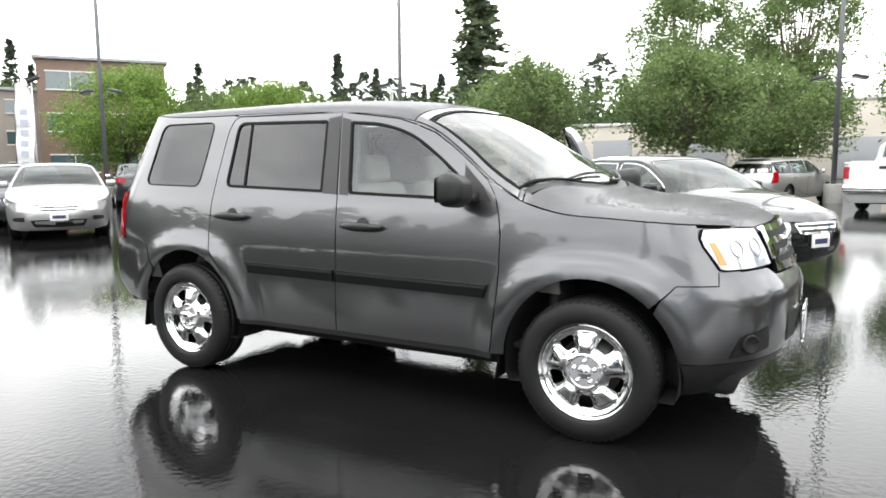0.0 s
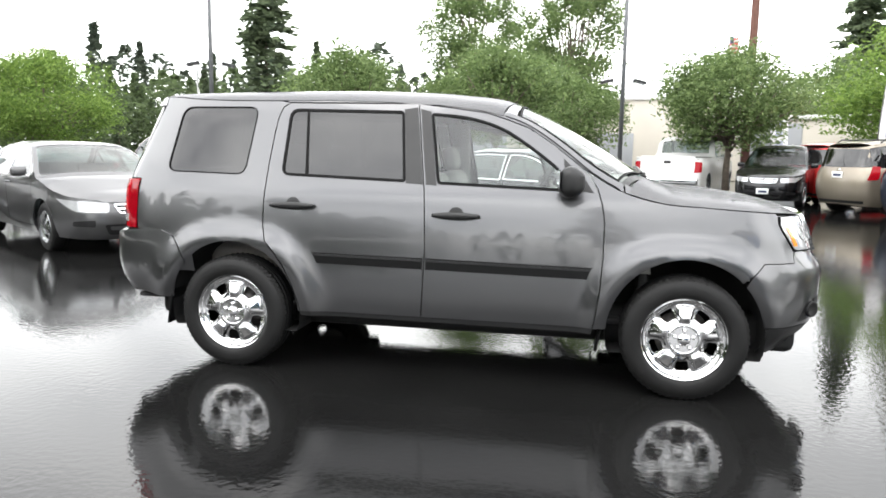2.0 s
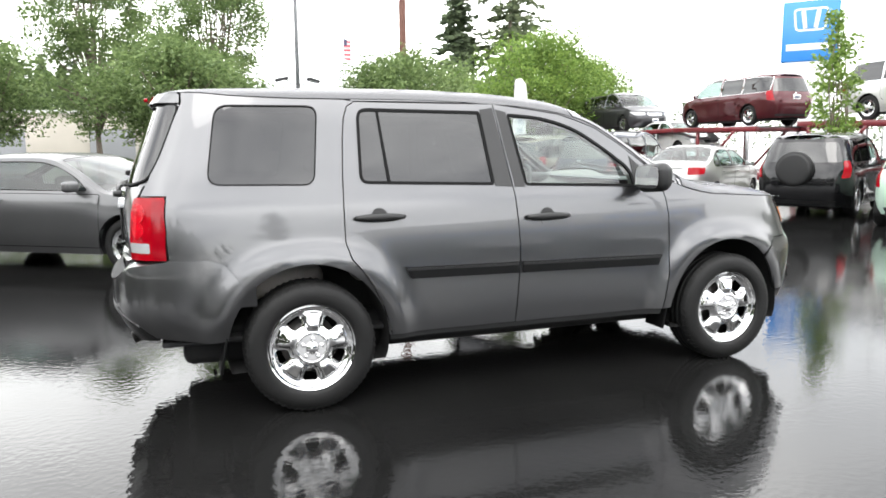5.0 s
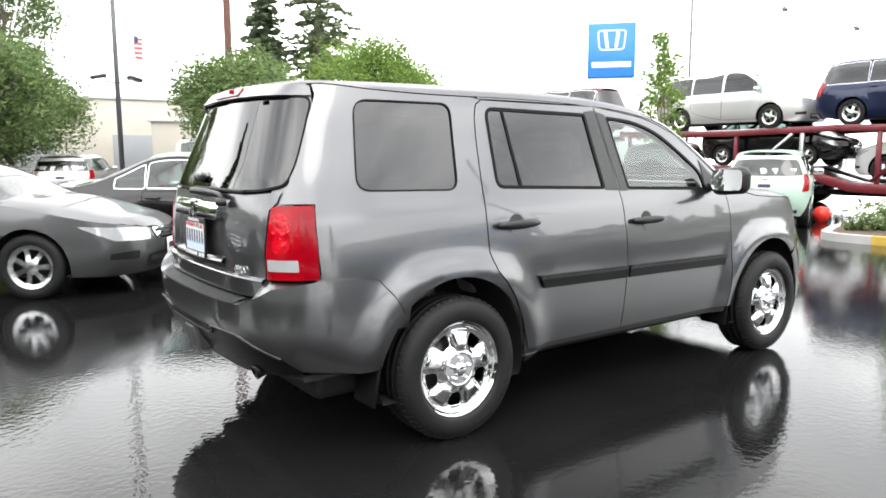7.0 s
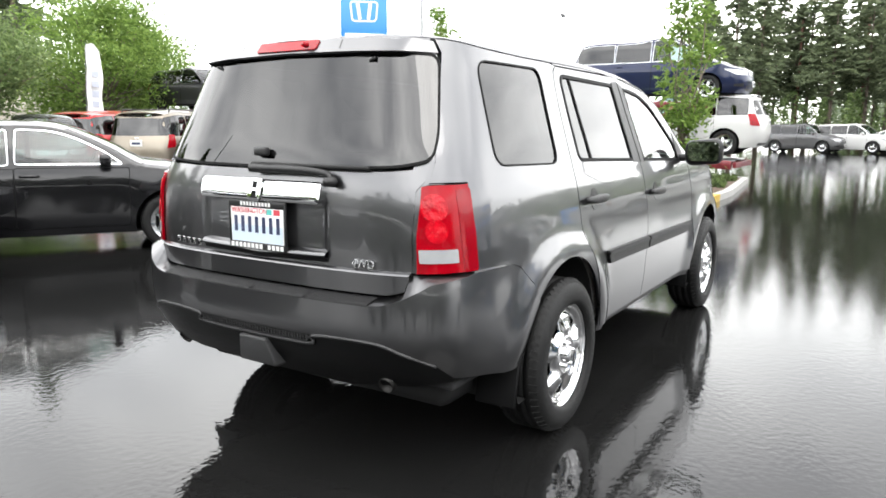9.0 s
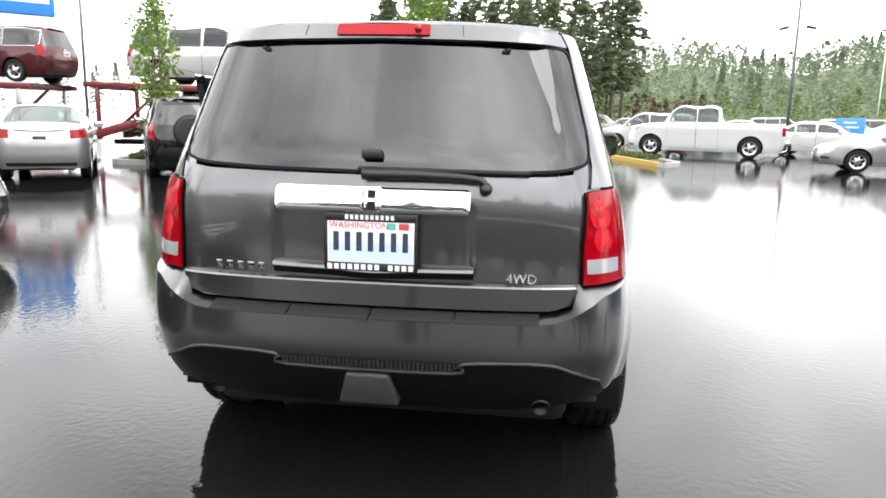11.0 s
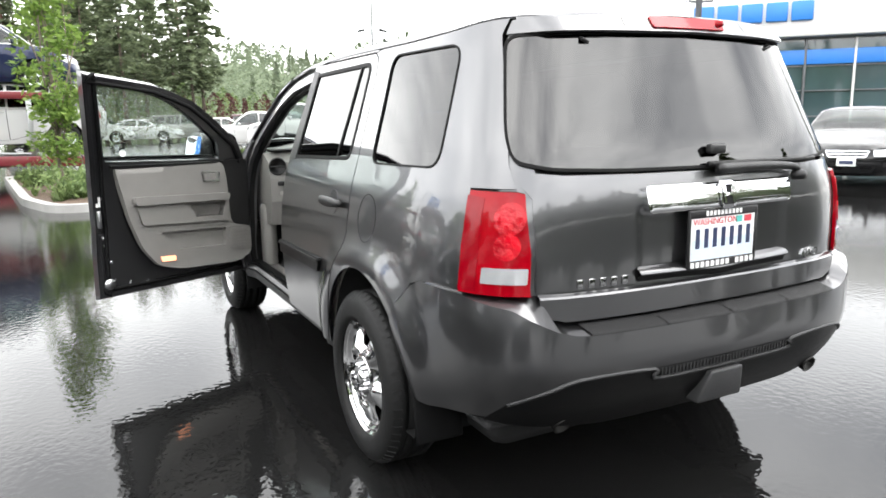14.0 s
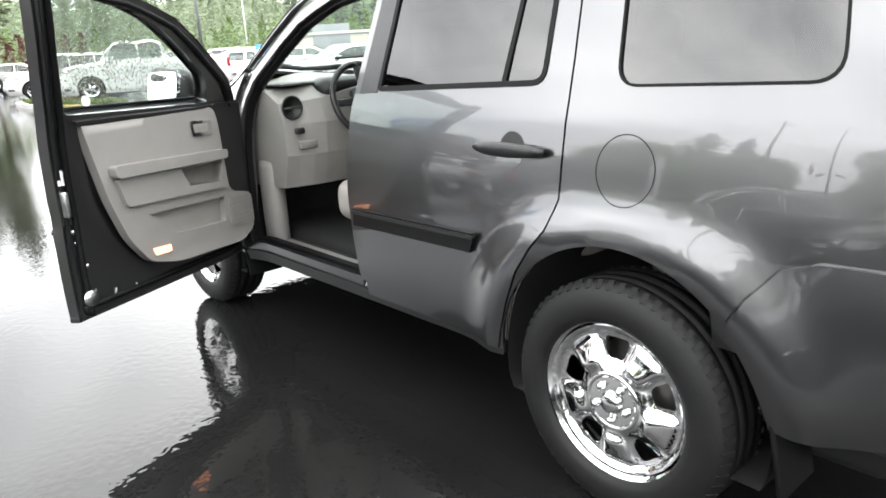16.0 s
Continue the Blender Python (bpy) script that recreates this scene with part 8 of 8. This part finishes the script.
def transporter(y0, y1, x=17.3, axles=(), label="dark red two-deck car transporter trailer"):
    """A trailer that lies along y from y0 to y1."""
    t = thing("car_transporter", label, "truck trailer", pose(x, 0, 0), "car transporters")
    L = y1 - y0
    for s in (-1, 1):
        rail = [(s * 1.12, y0 + 0.2, 2.02), (s * 1.12, y0 + L * 0.33, 2.10), (s * 1.12, y0 + L * 0.62, 2.02), (s * 1.12, y1 - 0.2, 2.12)]
        for a, b in zip(rail, rail[1:]):
            m_ = [(a[i] + b[i]) / 2 for i in range(3)]
            part("deck_rail", moved(box(0, 0, 0, 0.16, math.dist(a, b) + 0.04, 0.17, 0.02), pose(*m_, math.degrees(math.atan2(b[2] - a[2], b[1] - a[1])), 0, 0)), CRIMSON, t)
        part("runway", box(s * 0.80, (y0 + y1) / 2, 2.12, 0.55, L - 0.6, 0.05, 0.01), STEEL, t)
        for k in range(6):
            y = y0 + 0.6 + (L - 1.2) * k / 5
            part("post", box(s * 1.12, y, 1.25, 0.10, 0.12, 1.60, 0.02), CRIMSON if k % 2 else STEEL, t)
        for k in range(3):
            y = y0 + 1.2 + (L - 2.4) * k / 2.4
            part("brace", tube([(s * 1.16, y, 1.98), (s * 1.16, y + 1.5, 0.72)], 0.05, 8), CRIMSON if k != 1 else STEEL, t)
        low = [(s * 1.1, y0 - 0.4, 0.42), (s * 1.1, y0 + 3.2, 0.55), (s * 1.1, y0 + 4.6, 0.95), (s * 1.1, y0 + 9.4, 0.95), (s * 1.1, y0 + 10.8, 0.55), (s * 1.1, y1 - 0.1, 0.55)]
        for a, b in zip(low, low[1:]):
            m_ = [(a[i] + b[i]) / 2 for i in range(3)]
            part("lower_rail", moved(box(0, 0, 0, 0.22, math.dist(a, b) + 0.04, 0.24, 0.02), pose(*m_, math.degrees(math.atan2(b[2] - a[2], b[1] - a[1])), 0, 0)), CRIMSON, t)
            part("lower_deck", moved(box(0, 0, 0, 0.75, math.dist(a, b), 0.05, 0.01), pose(m_[0] * 0.62, m_[1], m_[2] + 0.10, math.degrees(math.atan2(b[2] - a[2], b[1] - a[1])), 0, 0)), STEEL, t)
        for y in axles:
            tyre = lathe([(0.28, -0.14), (0.44, -0.15), (0.50, -0.12), (0.50, 0.12), (0.44, 0.15), (0.28, 0.14)], 36)
            w = part("wheel", moved(tyre, pose(s * 1.05, y, 0.50, 0, 0, 90)), RUBBER, t)
            cone = lathe([(0.0, 0.10), (0.08, 0.10), (0.10, 0.05), (0.20, 0.03), (0.24, 0.10), (0.285, 0.13), (0.29, 0.09)], 28)
            part("rim", moved(cone, pose(s * 1.08, y, 0.50, 0, 0, -90 * s)), ALLOY, w)
            part("mudguard", moved(box(0, 0, 0, 0.34, 0.9, 0.05, 0.02), pose(s * 1.05, y, 1.06)), CRIMSON, t)
    for k in range(5):
        y = y0 + 0.5 + (L - 1.0) * k / 4
        part("cross_member", box(0, y, 2.03, 2.2, 0.12, 0.12, 0.02), CRIMSON, t)
    part("tail_light_bar", box(0, y0 - 0.5, 0.42, 2.3, 0.10, 0.16, 0.02), CRIMSON, t)
    part("frame", box(0, (y0 + y1) / 2, 0.36, 0.7, L * 0.9, 0.14, 0.03), DARK, t)
    for s in (-1, 1):
        for k in range(2):
            if not axles:
                tyre = lathe([(0.28, -0.14), (0.44, -0.15), (0.50, -0.12), (0.50, 0.12), (0.44, 0.15), (0.28, 0.14)], 36)
                part("wheel", moved(tyre, pose(s * 1.05, (y0 + y1) / 2 + 1.2 * k, 0.50, 0, 0, 90)), RUBBER, t)
    return t


transporter(2.1, 13.2, axles=(7.3, 8.6))
transporter(14.6, 28.6)
DECK = 2.145
place_car("minivan", P["silver_white"], 17.3, 9.25, -90, "pale silver minivan on the upper deck", z=DECK, group="cars on the transporters")
place_car("minivan", P["navy"], 17.3, 4.0, -90, "navy minivan with bright window trim on the upper deck", z=DECK, group="cars on the transporters")
place_car("minivan", P["maroon"], 17.3, 16.9, 90, "maroon minivan on the upper deck", z=DECK, group="cars on the transporters")
place_car("minivan", P["dark"], 17.3, 24.5, -90, "dark grey minivan on the upper deck", z=DECK, group="cars on the transporters")
place_car("crossover", P["white"], 17.3, 3.3, 90, "white crossover with red tail lamps on the lower deck", z=0.66, group="cars on the transporters")
place_car("compact", P["black"], 17.3, 8.0, -90, "black saloon on the lower deck", z=1.075, group="cars on the transporters")
place_car("compact", P["white"], 17.3, 20.6, -90, "white saloon on the lower deck of the far transporter", z=1.05, group="cars on the transporters")

# ---------------------------------------------------------------- far rows of cars
rf = random.Random(21)
for i in range(15):
    col = ("grey", "white", "white", "pale", "white", "maroon", "steel", "white", "silver", "dark", "white", "pale", "black", "silver", "white")[i]
    kind = ("crossover", "crossover", "sedan", "crossover", "compact")[i % 5]
    place_car(kind, P["grey" if i == 0 else col], 44.5 + 0.75 * i, 3.0 - 2.7 * i, -100 - (8 if i else 0), f"{'mid-grey' if i == 0 else {'pale': 'pale silver', 'steel': 'dark blue'}.get(col, col)} {'crossover' if kind == 'crossover' else 'saloon'} in the far row", group="far row of cars")
for i in range(9):
    col = rf.choice(("white", "silver", "dark", "white", "black", "steel"))
    place_car(rf.choice(("crossover", "sedan")), P[col], 60 + 0.6 * i, -24 - 2.8 * i, -110, f"{ {'steel': 'dark blue'}.get(col, col)} car far across the park", group="far row of cars")
place_car("pickup", P["white"], 25.6, -7.4, 74, "white double-cab pickup parked side-on", name="pickup_truck")
place_car("crossover", P["white"], 30.5, -6.0, 80, "white crossover beyond the pickup", group="far row of cars")
for i in range(5):
    col = ("white", "silver", "dark", "steel", "white")[i]
    place_car("sedan", P[col], 28 + 4.2 * i, -13 - 5.5 * i, -120, f"{ {'steel': 'dark blue'}.get(col, col)} saloon on the far side of the park", group="far row of cars")

# ---------------------------------------------------------------- buildings
WALL_WHITE = material("white_cladding", (0.66, 0.66, 0.64), 0.5, 0, 0.05, 0.6, 0.05, 20)
WALL_GREY = material("grey_cladding", (0.30, 0.31, 0.32), 0.5, 0, 0.05, 0.6)
BROWN = material("brown_cladding", (0.17, 0.115, 0.085), 0.7, 0, 0.1, 0.5, 0.2, 12)
TAUPE = material("taupe_cladding", (0.27, 0.24, 0.21), 0.7, 0, 0.1, 0.5, 0.2, 12)
CREAM = material("cream_render", (0.56, 0.52, 0.45), 0.8, 0, 0.08, 0.4, 0.2, 10)
SHOP_GLASS = material("shop_glass", (0.05, 0.085, 0.09), 0.05, 0, 0.3, 0.5, 0, 60, 1.0, 0.02)
BLUE_BAND = material("blue_band", (0.03, 0.20, 0.62), 0.4, 0, 0.05, 1)


def showroom():
    t = thing("showroom", "white car showroom with tall windows and a blue band", "building", pose(18.3, -25.4, 0, 0, 0, -140))
    # local x runs along the front, y into the building
    part("wall", box(8.5, 6.2, 3.1, 22, 11.6, 6.2, 0.05), WALL_GREY, t)
    part("fascia", box(8.5, 0.10, 5.45, 23, 0.9, 2.0, 0.06), WALL_WHITE, t)
    part("roof", box(8.5, 6.0, 6.5, 23.4, 12.6, 0.16, 0.03), WALL_GREY, t)
    band = part("blue_band", box(8.5, 0.24, 3.62, 22.4, 0.08, 0.62, 0.02), BLUE_BAND, t)
    for i in range(12):
        x = -2.0 + 1.9 * i
        w = part("window", box(x + 0.95, 0.36, 2.2, 1.78, 0.06, 4.3, 0.0), SHOP_GLASS, t, "tall shop window", smooth=False)
        part("mullion", box(x, 0.26, 2.2, 0.09, 0.16, 4.4, 0.01), WALL_WHITE if i % 3 == 0 else POLE, w)
        for z in (1.1, 2.2, 3.25):
            part("transom", box(x + 0.95, 0.30, z, 1.8, 0.09, 0.06, 0.01), POLE, w)
    for i in range(5):
        part("sign_block", box(-2.4 + 0.98 * i, -0.42, 5.50, 0.84, 0.14, 0.80, 0.05), BLUE_BAND, t, "blue sign block")
    part("canopy_post", box(-3.0, -0.2, 2.2, 0.3, 0.3, 4.4, 0.03), WALL_WHITE, t)


showroom()


def canopy():
    t = thing("canopy", "long white service canopy on dark posts", "building", pose(30.8, -34.8, 0, 0, 0, -128))
    part("roof", box(2, 2, 4.2, 16, 6, 0.9, 0.05), WALL_WHITE, t)
    for x in (-4, 2, 8):
        for y in (0, 4.5):
            part("post", box(x, y, 1.9, 0.3, 0.3, 3.8, 0.02), POLE, t)
    b = part("back_wall", box(2, 9, 1.7, 18, 0.4, 3.4, 0.02), CREAM, t)
    for i in range(4):
        part("window", box(-5 + 4.4 * i, 8.75, 1.9, 2.2, 0.1, 1.0), SHOP_GLASS, b, smooth=False)
    s = part("totem", box(-1.0, -1.5, 1.6, 1.0, 0.4, 3.2, 0.05), WHITE_PLASTIC, t, "white and blue totem")
    part("totem_head", box(-1.0, -1.5, 3.5, 1.3, 0.5, 0.6, 0.05), BLUE_BAND, s)


canopy()


def office(x, y, turn, w, d, h, mat, rows, cols, label):
    t = thing("office_building", label, "building", pose(x, y, 0, 0, 0, turn))
    part("wall", box(0, d / 2, h / 2, w, d, h, 0.05), mat, t)
    part("roof", box(0, d / 2, h + 0.12, w + 0.5, d + 0.5, 0.25, 0.04), WALL_GREY, t)
    for r in range(rows):
        for c in range(cols):
            cw, ch = w / cols * 0.74, h / rows * 0.44
            cx, cz = -w / 2 + w / cols * (c + 0.5), h / rows * (r + 0.5)
            win = part("window", box(cx, 0.02, cz, cw, 0.14, ch), SHOP_GLASS, t, smooth=False)
            part("window_frame", join(box(cx, -0.05, cz + ch / 2, cw + 0.1, 0.12, 0.10), box(cx, -0.05, cz - ch / 2, cw + 0.1, 0.12, 0.10), box(cx, -0.05, cz, 0.08, 0.12, ch)), WALL_WHITE, win, smooth=False)


office(-51.0, 34.0, 55, 9.5, 8, 9.9, BROWN, 3, 2, "brown three-storey office building with white window frames")
office(-58.7, 28.3, 55, 14, 10, 7.6, TAUPE, 3, 5, "taupe three-storey office wing with long windows")


def shed(x, y, turn, w, d, h, label):
    t = thing("warehouse", label, "building", pose(x, y, 0, 0, 0, turn))
    part("wall", box(0, d / 2, h / 2, w, d, h, 0.05), CREAM, t)
    part("roof_edge", box(0, d / 2, h + 0.1, w + 0.3, d + 0.3, 0.22, 0.03), WALL_WHITE, t)
    for i in range(int(w // 7)):
        part("loading_door", box(-w / 2 + 4 + 7 * i, -0.03, 1.6, 3.0, 0.1, 3.0, 0.02), WALL_GREY, t)


shed(-14.0, 52.0, 5, 22, 10, 4.2, "low cream warehouse behind the trees")
shed(11.0, 56.0, -5, 24, 12, 5.8, "cream warehouse with a pale roof edge")
shed(12.5, 34.5, -28, 13, 5, 3.3, "long low white and cream sales building")
shed(45.5, -36.0, -126, 20, 6, 2.3, "low cream building beneath the wooded hill")
